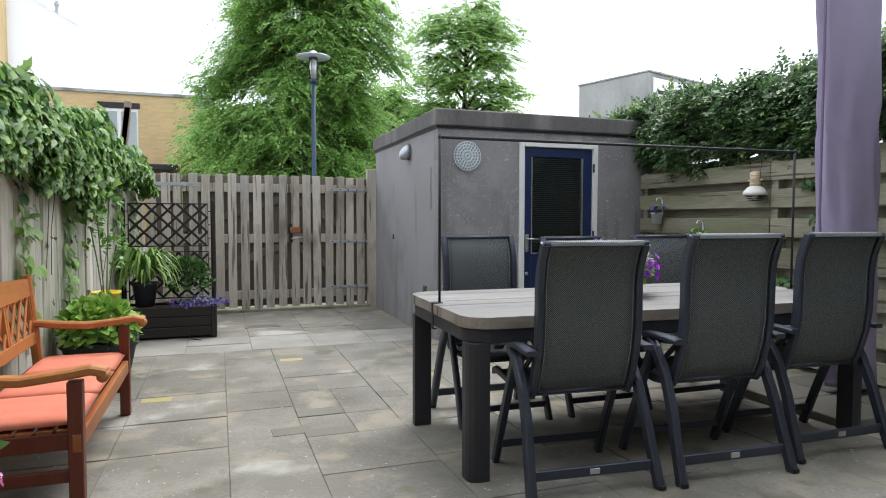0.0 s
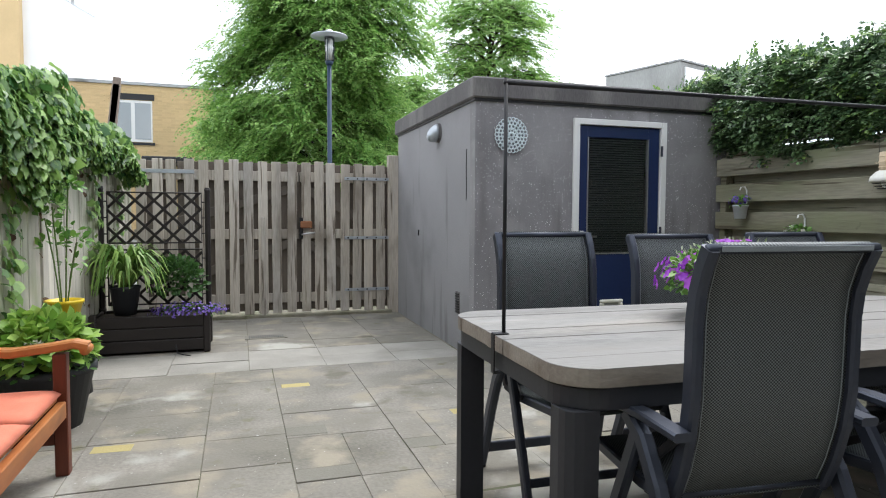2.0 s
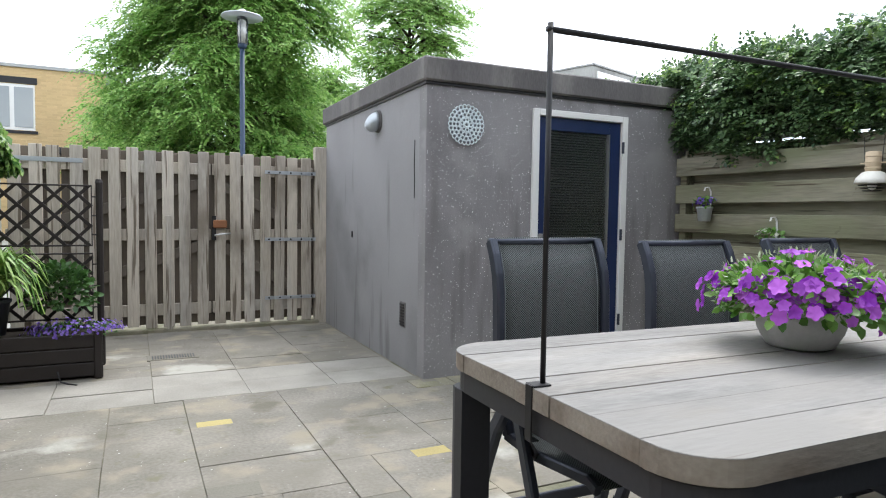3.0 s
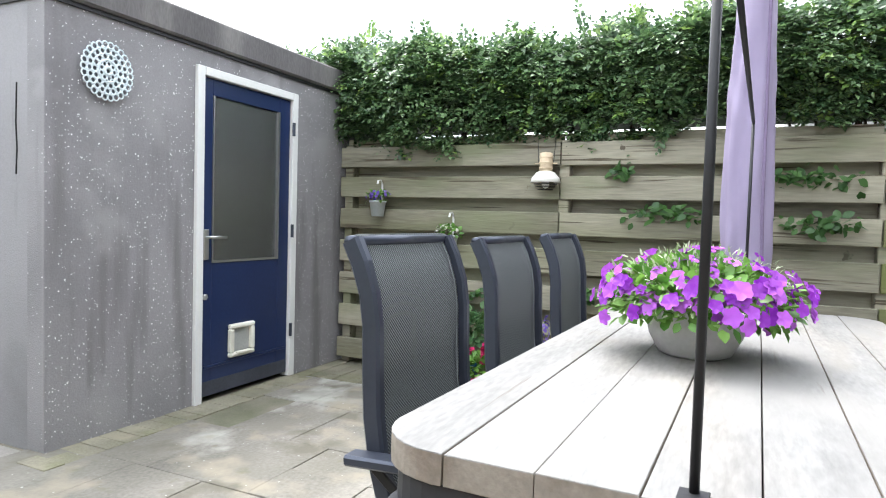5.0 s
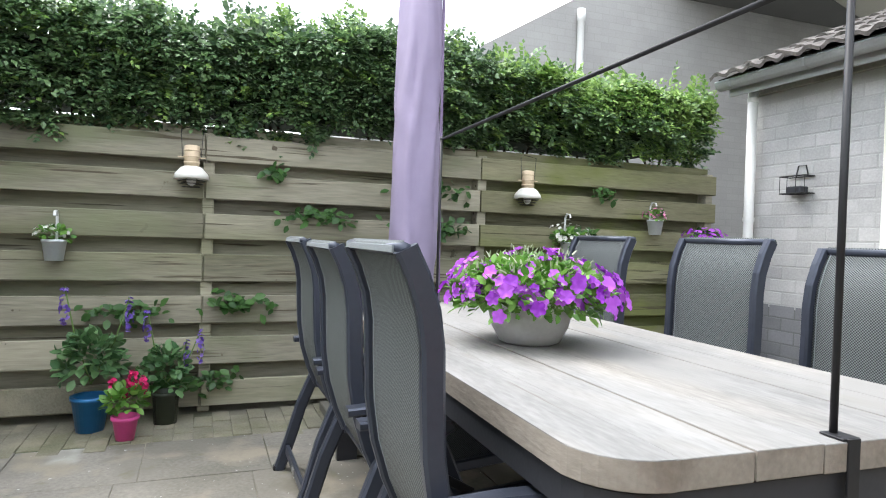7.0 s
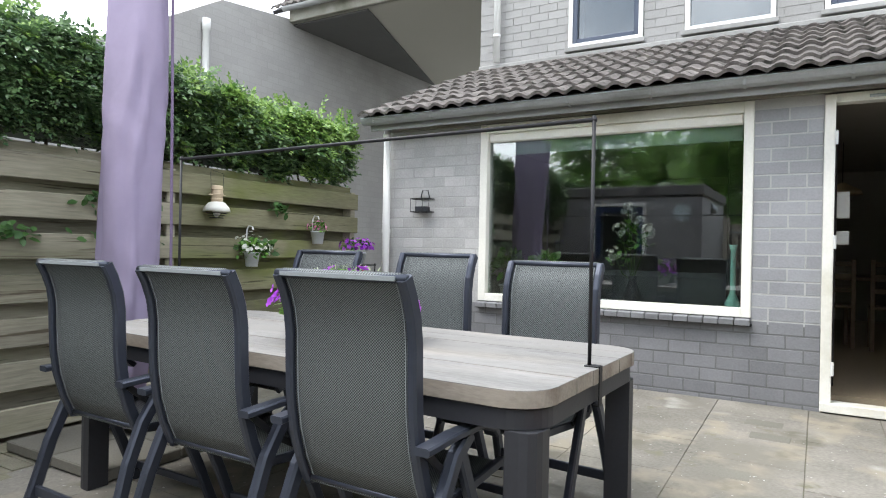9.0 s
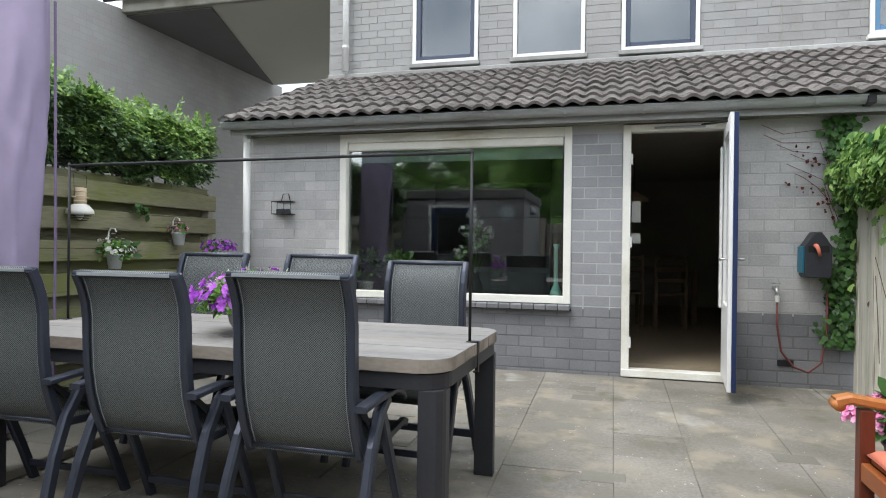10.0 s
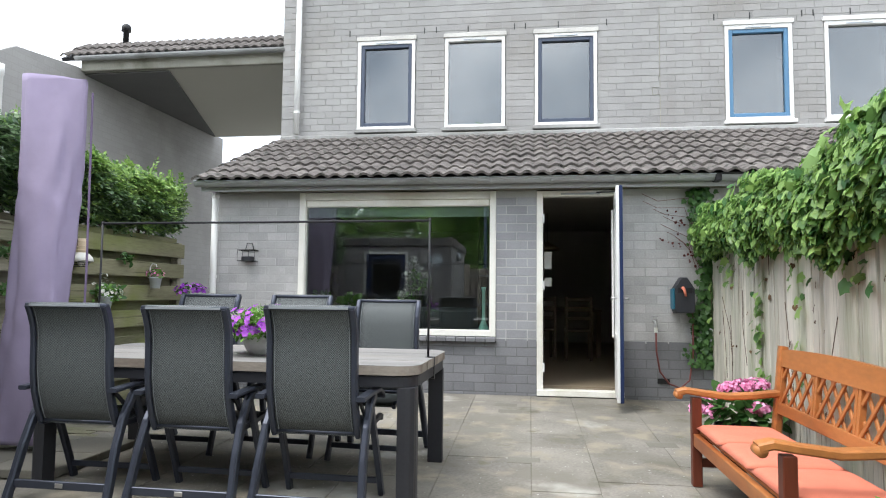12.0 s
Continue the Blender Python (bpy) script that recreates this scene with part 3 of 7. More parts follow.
for i in range(8):
    slat = box(SX0 - 0.016, SX0 - 0.006, 6.71, 6.79, 0.322 + 0.022 * i, 0.332 + 0.022 * i)
    slat.transform(Matrix.Translation((-3.4, -7.6, 0)))
    part("slat", slat, BLACK, gr)
on_shed("bracket", box(SX0 - 0.012, SX0, 8.0, 8.012, 0.94, 1.0, 0.003), BLACK)

# shed door in a white frame
door = thing("door_1", 3.5, SY0, 0.02, "closed dark blue shed door with white frame, blind and cat flap", "door", kind="structure")


def on_door(name, bm, material, label="", parent=None, smooth=False):
    bm.transform(Matrix.Translation((-3.5, -SY0, -0.02)))
    return part(name, bm, material, parent or door, label, smooth)


fr = box(3.05, 3.105, SY0 - 0.025, SY0 + 0.06, 0.0, 1.97, 0.004)
box(3.905, 3.96, SY0 - 0.025, SY0 + 0.06, 0.0, 1.97, 0.004, fr)
box(3.105, 3.905, SY0 - 0.025, SY0 + 0.06, 1.92, 1.97, 0.004, fr)
on_door("door_frame", fr, WHITE, "white painted frame")
leaf = box(3.11, 3.19, SY0 + 0.0, SY0 + 0.04, 0.03, 1.915, 0.003)
box(3.79, 3.9, SY0, SY0 + 0.04, 0.03, 1.915, 0.003, leaf)
box(3.19, 3.79, SY0, SY0 + 0.04, 1.82, 1.915, 0.003, leaf)
box(3.19, 3.79, SY0, SY0 + 0.04, 0.03, 0.83, 0.003, leaf)
box(3.13, 3.88, SY0 - 0.012, SY0, 0.2, 0.215, 0.002, leaf)
lf = on_door("leaf", leaf, BLUE, "dark blue painted leaf")
on_door("kick_stain", box(3.12, 3.89, SY0 - 0.003, SY0, 0.035, 0.12), mat("worn_grey_paint", (0.05, 0.055, 0.07), 0.7, var=0.4, fine=80), "worn grey bottom edge", lf)
bead = box(3.19, 3.2, SY0 - 0.004, SY0 + 0.02, 0.83, 1.82)
box(3.775, 3.79, SY0 - 0.006, SY0 + 0.02, 0.83, 1.82, bm=bead)
box(3.2, 3.775, SY0 - 0.006, SY0 + 0.02, 0.83, 0.842, bm=bead)
on_door("glazing_bead", bead, STEEL, "thin metal glazing bead")
pane = on_door("pane", box(3.2, 3.775, SY0 + 0.01, SY0 + 0.014, 0.842, 1.82), glass("door_pane", (0.92, 0.94, 0.94), -0.025, 0.25))
pane.visible_shadow = False
blind = on_door("blind", box(3.2, 3.78, SY0 + 0.045, SY0 + 0.05, 0.83, 1.83), mat("dark_blind", (0.03, 0.035, 0.038), 0.7), "dark horizontal slatted blind")
SLAT = mat("blind_slat", (0.12, 0.13, 0.13), 0.6, var=0.1)
for i in range(48):
    s = box(3.2, 3.775, -0.009, 0.009, -0.0015, 0.0015)
    s.transform(Matrix.Translation((0, SY0 + 0.03, 0.85 + 0.0203 * i)) @ Matrix.Translation((3.5, 0, 0)) @ Matrix.Rotation(radians(38), 4, "X") @ Matrix.Translation((-3.5, 0, 0)))
    on_door("slat", s, SLAT, "", blind)
plate = on_door("handle_plate", box(3.122, 3.16, SY0 - 0.012, SY0, 0.85, 1.03, 0.004), STEEL, "steel handle plate")
on_door("handle", sweep([(3.141, SY0 - 0.01, 0.985), (3.141, SY0 - 0.05, 0.985), (3.16, SY0 - 0.058, 0.985), (3.255, SY0 - 0.056, 0.982)], 0.009, round_=8), STEEL, "steel lever handle", plate, True)
on_door("lock_rose", lathe([(0.018, 0), (0.018, 0.008), (0.012, 0.012)], 14, None, pose(3.14, SY0, 0.63, 90, 0, 0)), STEEL)
for z in (0.33, 1.02, 1.72):
    on_door("hinge", sweep([(3.905, SY0 - 0.03, z - 0.045), (3.905, SY0 - 0.03, z + 0.045)], 0.011, round_=8), ALU)
flap = box(3.325, 3.545, SY0 - 0.035, SY0, 0.235, 0.262, 0.008)
box(3.325, 3.545, SY0 - 0.035, SY0, 0.412, 0.44, 0.008, flap)
box(3.325, 3.362, SY0 - 0.035, SY0, 0.262, 0.412, 0.008, flap)
box(3.508, 3.545, SY0 - 0.035, SY0, 0.262, 0.412, 0.008, flap)
box(3.375, 3.495, SY0 - 0.05, SY0 - 0.02, 0.252, 0.268, 0.004, flap)
cf = on_door("cat_flap", flap, CREAM, "white plastic cat flap")
on_door("flap_pane", box(3.362, 3.508, SY0 - 0.012, SY0 - 0.006, 0.262, 0.412), mat("smoked_flap", (0.35, 0.36, 0.34), 0.3), "smoky flap", cf)

# round openwork ornament on the shed
orn = thing("wall_ornament", 2.483, SY0, 1.803, "round pale blue openwork metal ornament on the shed wall", "ornament")
ORN = mat("pale_blue_enamel", (0.66, 0.74, 0.77), 0.5, var=0.15)


def ring(r, w, y=-0.018):
    return sweep([(r * math.cos(q), y, r * math.sin(q)) for q in np.linspace(0, 2 * math.pi, 41)], w, round_=6)


for r, w in ((0.112, 0.0035), (0.084, 0.0035), (0.053, 0.0045), (0.018, 0.008)):
    part("ring", ring(r, w), ORN, orn, "", True)
for r, a, n, w in ((0.127, 0.0155, 26, 0.0042), (0.097, 0.014, 20, 0.004), (0.07, 0.014, 14, 0.004), (0.036, 0.012, 9, 0.004)):
    bm = bmesh.new()
    for j in range(n):
        q = 2 * math.pi * j / n
        sweep([(r * math.cos(q) + a * math.cos(s_), -0.016, r * math.sin(q) + a * math.sin(s_)) for s_ in np.linspace(0, 2 * math.pi, 13)], w, round_=5, bm=bm)
        sweep([((r - a) * math.cos(q + 3.14 / n), -0.016, (r - a) * math.sin(q + 3.14 / n)), ((r + a * 0.6) * math.cos(q + 3.14 / n), -0.016, (r + a * 0.6) * math.sin(q + 3.14 / n))], w * 0.9, round_=5, bm=bm)
    part("petal_ring", bm, ORN, orn, "", True)
part("backing", lathe([(0.128, 0), (0.128, 0.004)], 40, None, pose(0, -0.003, 0, 90, 0, 0)), mat("blue_grey_backing", (0.2, 0.22, 0.24), 0.7), orn)

# the house: ground-floor extension
HY = 0.66
LX0, LX1 = -7.0, 4.2
low_wall = box(0.55, LX1, HY - 0.3, HY - 0.008, 0.0, 0.66)
box(LX0, -0.33, HY - 0.3, HY - 0.008, 0.0, 0.66, bm=low_wall)
box(-0.33, 0.55, HY - 0.3, HY - 0.008, 0.0, 0.1, bm=low_wall)
solid("wall_plinth", low_wall, MORTAR_LOW, "dark grey brick foot of the house wall", "wall", kind="structure")
wall = box(3.16, LX1, HY - 0.3, HY - 0.008, 0.66, 2.25)
box(0.98, 3.16, HY - 0.3, HY - 0.008, 0.66, 0.68, bm=wall)
box(0.55, 0.98, HY - 0.3, HY - 0.008, 0.66, 2.25, bm=wall)
box(LX0, -0.33, HY - 0.3, HY - 0.008, 0.66, 2.25, bm=wall)
wall_front = solid("wall_front", wall, MORTAR, "grey brick house wall with pale mortar", "wall", kind="structure")
wall_side = solid("wall_side", box(LX1 - 0.01, LX1 + 0.0, -1.5, HY - 0.3, 0.0, 2.6), BRICK_MID, "grey brick side wall of the house", "wall", kind="structure")
solid("trim_beam", box(LX0, LX1, HY - 0.3, HY + 0.012, 2.252, 2.36, 0.006), LINTEL, "mossy concrete beam over the openings", "beam", kind="structure")
room = box(LX0, LX1 - 0.02, -6.1, -6.0, 0.1, 2.6)
box(LX1 - 0.12, LX1 - 0.02, -6.0, HY - 0.31, 0.1, 2.6, bm=room)
box(-1.4, -1.3, -6.0, HY - 0.31, 0.1, 2.6, bm=room)
solid("wall_room", room, ROOM, "plain inner walls of the unlit living room", "wall", kind="structure")
solid("floor_room", box(-1.3, LX1 - 0.12, -6.0, HY - 0.31, 0.05, 0.165), ROOM_FLOOR, "pale wooden living room floor", "floor", kind="structure")
solid("ceiling", box(-1.3, LX1 - 0.12, -6.0, HY - 0.31, 2.45, 2.55), ROOM, "plain living room ceiling", "ceiling", kind="structure")

# big window
win = thing("window_1", 2.07, HY, 0.68, "wide white-framed living room window with raised blind", "window", kind="structure")


def on_win(name, bm, material, label="", parent=None):
    bm.transform(Matrix.Translation((-2.07, -HY, -0.68)))
    return part(name, bm, material, parent or win, label)


wf = box(0.98, 1.045, HY - 0.09, HY + 0.012, 0.7, 2.245, 0.004)
box(3.09, 3.16, HY - 0.09, HY + 0.012, 0.7, 2.245, 0.004, wf)
box(1.045, 3.09, HY - 0.09, HY + 0.012, 2.165, 2.245, 0.004, wf)
box(1.045, 3.09, HY - 0.09, HY + 0.012, 0.7, 0.765, 0.004, wf)
on_win("window_frame", wf, CREAM, "aged white frame")
on_win("blind_box", box(1.05, 3.085, HY - 0.075, HY - 0.01, 2.09, 2.165, 0.01), CREAM, "white blind casing")
on_win("blind", box(1.06, 3.075, HY - 0.085, HY - 0.078, 1.98, 2.1), mat("pale_green_blind", (0.55, 0.62, 0.55), 0.8), "pale green blind edge")
p = on_win("pane", box(1.045, 3.09, HY - 0.055, HY - 0.05, 0.765, 2.165), PANE, "large reflecting glass pane")
p.visible_shadow = False
sill = on_win("sill", box(0.97, 3.17, HY - 0.02, HY + 0.03, 0.64, 0.66, 0.004), BLACK, "dark brick sill")
brick_sill = mesh_of("sill_brick", box(-0.049, 0.049, -0.03, 0.055, -0.024, 0.02, 0.004), BRICK_PLINTH)
for i in range(21):
    ob = put("sill_brick", brick_sill, win)
    ob.matrix_basis = pose(-1.04 + 0.104 * i, 0.005, -0.005, -6, 0, 0)

# house door: white frame, dark opening, open leaf
hd = thing("door_2", 0.11, HY, 0.15, "open garden door with white frame and glazed blue leaf", "door", kind="structure")


def on_hd(name, bm, material, label="", parent=None, m=None, smooth=False):
    bm.transform(Matrix.Translation((-0.11, -HY, -0.15)) if m is None else m)
    return part(name, bm, material, parent or hd, label, smooth)


df = box(0.485, 0.55, HY - 0.1, HY + 0.012, 0.12, 2.24, 0.004)
box(-0.33, -0.265, HY - 0.1, HY + 0.012, 0.12, 2.24, 0.004, df)
box(-0.265, 0.485, HY - 0.1, HY + 0.012, 2.18, 2.24, 0.004, df)
box(-0.33, 0.55, HY - 0.1, HY + 0.035, 0.105, 0.165, 0.004, df)
on_hd("door_frame", df, CREAM, "white frame with worn threshold")
on_hd("vent_strip", box(-0.1, 0.3, HY + 0.012, HY + 0.02, 2.195, 2.215, 0.003), ZINC)
swing = Matrix.Translation((-0.27 - 0.11, 0.0, 0.02)) @ Matrix.Rotation(radians(84.5), 4, "Z")
lw, lh = 0.74, 2.0
outer = box(0.0, 0.1, -0.03, -0.002, 0, lh, 0.004)
inner = box(0.0, 0.1, -0.002, 0.03, 0, lh, 0.004)
for bm, y0, y1 in ((outer, -0.03, -0.002), (inner, -0.002, 0.03)):
    box(lw - 0.1, lw, y0, y1, 0, lh, 0.004, bm)
    box(0.1, lw - 0.1, y0, y1, lh - 0.11, lh, 0.004, bm)
    box(0.1, lw - 0.1, y0, y1, 0, 0.6, 0.004, bm)
leaf_white = on_hd("leaf", inner.copy(), BLUE, "blue outside of the leaf", None, swing)
leaf_in = on_hd("inner_face", outer.copy(), WHITE, "white inside of the leaf", leaf_white, swing)
outer.free(), inner.free()
gp = on_hd("pane", box(0.1, lw - 0.1, -0.006, 0.0, 0.6, lh - 0.11), PANE, "", leaf_white, swing)
gp.visible_shadow = False
for s in (-1, 1):
    on_hd("handle", sweep([(lw - 0.05, s * 0.03, 0.95), (lw - 0.05, s * 0.075, 0.95), (lw - 0.16, s * 0.08, 0.945)], 0.009, round_=8), STEEL, "steel lever handle", leaf_white, swing, True)
on_hd("door_stay", sweep([(0.5, -0.03, 1.98), (0.2, -0.2, 2.02)], 0.008, round_=6), BLACK, "", leaf_white, swing)
on_hd("roller_screen", box(0.12, lw - 0.12, -0.055, -0.035, 0.55, 1.85, 0.006), WHITE, "white rolled insect screen edge", leaf_white, swing @ Matrix.Translation((0, 0, 0)) @ Matrix.Diagonal((0.18, 1, 1, 1)))
for z in (0.35, 1.2, 1.9):
    on_hd("hinge", sweep([(0.55 - 0.07, HY + 0.02, z), (0.55 - 0.07, HY + 0.02, z + 0.09)], 0.011, round_=8), WHITE)

# gutter, downpipes, roof edge
gut = thing("gutter_1", 1.6, 0.92, 2.28, "long grey half-round roof gutter", "gutter", kind="structure")
def gutter_mesh(length):
    bm = bmesh.new()
    outer_r, inner_r = 0.058, 0.052
    prof = [(outer_r * math.cos(a), outer_r * math.sin(a)) for a in np.linspace(math.pi, 2 * math.pi, 9)] + [(inner_r * math.cos(a), inner_r * math.sin(a)) for a in np.linspace(2 * math.pi, math.pi, 9)]
    ends = []
    for x in (-length / 2, length / 2):
        ends.append([bm.verts.new((x, y, z)) for y, z in prof])
    n = len(prof)
    for j in range(n):
        bm.faces.new((ends[0][j], ends[0][(j + 1) % n], ends[1][(j + 1) % n], ends[1][j]))
    bm.faces.new(ends[0])
    bm.faces.new(ends[1][::-1])
    return bm
g = gutter_mesh(5.44); g.transform(Matrix.Translation((-0.06, 0, 0.06))); part("trough", g, GUTTER, gut)
g = gutter_mesh(3.6); g.transform(Matrix.Translation((-4.6, 0, 0.055))); part("trough", g, GUTTER, gut, "neighbour's trough")
part("fascia", box(-8.6, 2.63, -0.075, -0.06, -0.04, 0.07), GUTTER, gut, "grey board behind the gutter")
part("lip", sweep([(-2.78, 0.058, 0.062), (2.66, 0.058, 0.062)], 0.006, round_=6), ZINC, gut, "pale rolled lip")
part("joint_cap", box(-2.83, -2.77, -0.062, 0.062, -0.004, 0.075, 0.006), BLACK, gut)
for i in range(12):
    x = 2.52 - 0.62 * i
    part("bracket", sweep([(x, -0.06, 0.06), (x, -0.05, 0.005), (x, 0, -0.004), (x, 0.05, 0.012), (x, 0.062, 0.06)], 0.02, 0.004, side=(1, 0, 0)), GUTTER, gut)


def downpipe(name, x, y, z0, z1, r, label):
    t = thing(name, x, y, z0, label, "downpipe", kind="structure")
    part("pipe", lathe([(r, 0), (r, z1 - z0)], 16), WHITE, t, "", True)
    for z in np.arange(0.3, z1 - z0, 0.9):
        part("clip", lathe([(r + 0.006, z), (r + 0.006, z + 0.03)], 16), WHITE, t)
    return t


downpipe("downpipe_1", 4.12, 0.735, slope(0.7), 2.29, 0.036, "white plastic downpipe at the house corner")
part("hopper", box(-0.05, 0.05, -0.06, 0.06, 2.1, 2.28, 0.01), WHITE, downpipe("downpipe_2", 3.97, -1.27, 3.42, 5.55, 0.04, "white plastic downpipe on the upper wall"))

# upper wall with real window openings
UY = -1.34
STONE_GREY = mat("grey_head_board", (0.5, 0.49, 0.46), 0.7, var=0.25, scale=4, bump=0.2)
WINDOWS = ((2.25, 3.09), (0.97, 1.82), (-0.29, 0.56), (-2.81, -1.96), (-4.06, -3.21))
WZ0, WZ1 = 3.47, 4.77
up = box(-9, 4.23, UY - 0.3, UY - 0.008, 2.6, WZ0 - 0.02)
box(-9, 4.23, UY - 0.3, UY - 0.008, WZ1 + 0.02, 6.6, bm=up)
edge = 4.23
for a, b in WINDOWS:
    box(b + 0.01, edge, UY - 0.3, UY - 0.008, WZ0 - 0.02, WZ1 + 0.02, bm=up)
    edge = a - 0.01
box(-9, edge, UY - 0.3, UY - 0.008, WZ0 - 0.02, WZ1 + 0.02, bm=up)
wall_upper = solid("wall_upper", up, MORTAR_UP, "light grey brick upper storey wall", "wall", kind="structure")
solid("wall_upper_side", box(4.13, 4.225, -8.0, UY - 0.3, 2.6, 6.6), BRICK_FAR, "light grey brick side wall of the house", "wall", kind="structure")
solid("roof_top", box(-9.2, 4.4, -8.0, UY + 0.3, 6.6, 6.8), ROOF, "dark eaves of the main roof", "roof", kind="structure")
solid("wall_upper_back", box(-9, 4.13, -8.0, -7.8, 2.6, 6.6), BRICK_FAR, "plain rear wall of the upper storey", "wall", kind="structure")
solid("ceiling_upper", box(-9, 4.1, -7.8, UY - 0.3, 2.62, 2.7), ROOM, "floor of the unlit upper rooms", "floor", kind="structure")
for i, (a, b) in enumerate(WINDOWS):
    mid = (a + b) / 2
    sash = (SLATE_BLUE, None, SLATE_BLUE, SKY_BLUE, None)[i]
    words = ("slate blue sash in a white frame", "fixed pane in a white frame", "slate blue sash in a white frame", "sky blue sash in a white frame", "fixed pane in a white frame")[i]
    w = thing("window_%d" % (i + 2), mid, UY, WZ0, "upstairs window, " + words, "window", kind="structure")
    hw, hh = (b - a) / 2, WZ1 - WZ0
    fw = 0.048
    f = box(-hw, -hw + fw, -0.1, 0.015, 0, hh, 0.004)
    box(hw - fw, hw, -0.1, 0.015, 0, hh, 0.004, f)
    box(-hw + fw, hw - fw, -0.1, 0.015, hh - fw - 0.01, hh, 0.004, f)
    box(-hw + fw, hw - fw, -0.1, 0.015, 0, fw, 0.004, f)
    part("window_frame", f, WHITE, w, "white painted frame")
    part("head_board", box(-hw - 0.02, hw + 0.02, -0.02, 0.03, hh, hh + 0.06, 0.005), WHITE if i > 2 else STONE_GREY, w, "pale head board")
    part("window_sill", box(-hw - 0.03, hw + 0.03, -0.06, 0.06, -0.05, 0.0, 0.006), STAINED if i < 3 else WHITE, w, "weathered sill")
    part("vent", box(-0.16, 0.16, 0.015, 0.024, hh - 0.045, hh - 0.03, 0.002), ZINC, w)
    k = fw
    if sash:
        s = box(-hw + fw, -hw + 0.1, -0.07, 0.002, fw, hh - fw - 0.01, 0.006)
        box(hw - 0.1, hw - fw, -0.07, 0.002, fw, hh - fw - 0.01, 0.006, s)
        box(-hw + 0.1, hw - 0.1, -0.07, 0.002, hh - 0.11, hh - fw - 0.01, 0.006, s)
        box(-hw + 0.1, hw - 0.1, -0.07, 0.002, fw, 0.1, 0.006, s)
        part("sash", s, sash, w, "painted opening sash")
        k = 0.1
    part("pane", box(-hw + k, hw - k, -0.045, -0.04, k, hh - k - 0.01), PANE_DARK, w, "pane reflecting clouds")
    part("curtain", box(-hw + k, hw - k, -0.27, -0.26, k, hh - k), mat("grey_net_curtain", (0.16, 0.17, 0.172), 0.9, var=0.15, scale=1, stretch=(6, 1, 0.3)), w, "grey net curtain behind the glass")

slot = mesh_of("weep_hole", box(-0.006, 0.006, -0.002, 0.006, 0.0, 0.085), BLACK)
for a, b in WINDOWS:
    for x in (a - 0.13, b + 0.13, (a + b) / 2 + 0.1):
        put("weep_hole", slot, wall_upper, "", pose(x, UY - 0.002, WZ1 + 0.085))
    put("weep_hole", slot, wall_upper, "", pose(a - 0.2, UY - 0.002, WZ0 - 0.15))
joint_line = [(-1.12, 3.4), (-1.12, 3.86), (-1.02, 3.86), (-1.02, 3.96), (-1.12, 3.96), (-1.12, 5.1)]
part("expansion_joint", sweep([(x, UY - 0.003, z) for x, z in joint_line], 0.005, round_=5), LINTEL, wall_upper, "thin settled joint in the brickwork")

# sloping tiled roof of the extension
RISE = math.atan2(3.37 - 2.385, 0.98 - UY)
RLEN = math.hypot(3.37 - 2.385, 0.98 - UY)
deck = box(-4.22, 9, 0, RLEN, -0.05, 0.0)
roof = solid("roof_extension", deck, BLACK, "sloping roof of dark concrete pantiles", "roof", kind="structure", m=Matrix.Translation((0, 0.98, 2.355)) @ Matrix.Rotation(math.pi, 4, "Z") @ Matrix.Rotation(RISE, 4, "X"))
solid("trim_flashing", box(-9, 4.22, UY - 0.01, UY + 0.06, 3.335, 3.395, 0.01), STAINED, "pale lead flashing above the roof", "flashing", kind="structure")


def tile_bm(width=0.31, length=0.37, waves=2):
    """A pantile with rolls, thick at its lower edge."""
    bm = bmesh.new()
    cols = 6 * waves
    grid = []
    for v, (yy, lift) in enumerate(((0.0, 0.0), (length, 0.0))):
        row = []
        for c in range(cols + 1):
            q = c / cols
            z = 0.03 * (0.5 - 0.5 * math.cos(2 * math.pi * (waves * q + 0.06 * math.sin(2 * math.pi * waves * q)))) ** 1.3 + 0.03 * (1 - v)
            row.append(bm.verts.new((q * width, yy, z)))
        grid.append(row)
    low = [bm.verts.new((vv.co.x, 0.0, vv.co.z - 0.026)) for vv in grid[0]]
    for c in range(cols):
        bm.faces.new((grid[0][c], grid[0][c + 1], grid[1][c + 1], grid[1][c]))
        bm.faces.new((low[c], low[c + 1], grid[0][c + 1], grid[0][c]))
    return bm


# far wall and covered passage beside the house
solid("wall_neighbour", slab([(0, -1.5), (9.0, -1.5), (9.0, 3.1), (4.3, 3.1), (3.1, 2.96), (0, 1.1)], -0.12, 0.12, None), BRICK_NEXT, "tall grey brick wall of the neighbouring house", "wall", kind="structure",
      m=Matrix.Translation((7.7, 2.9, 1.5)) @ Matrix.Rotation(radians(-90), 4, "Z") @ Matrix.Rotation(radians(90), 4, "X"))
solid("wall_neighbour_far", box(7.6, 16, 2.75, 3.0, 0, 2.6), BRICK_NEXT, "low grey brick wall behind the hedge", "wall", kind="structure")
solid("soffit", box(4.235, 7.58, -5.7, -1.5, 4.55, 4.6), SOFFIT, "flat beige soffit over the passage", "soffit", kind="structure")
solid("trim_passage", box(4.235, 7.58, -1.53, -1.45, 4.55, 4.77, 0.01), LINTEL, "grey fascia board of the passage roof", "fascia", kind="structure")
# darker triangle laid under one part of the beige soffit
solid("soffit_boards", slab([(7.58, -1.55), (6.15, -1.55), (7.5, -5.6)], 4.52, 4.545), mat("dark_soffit_triangle", (0.1, 0.098, 0.095), 0.9, var=0.1), "dark triangle under the passage roof", "soffit", kind="structure")
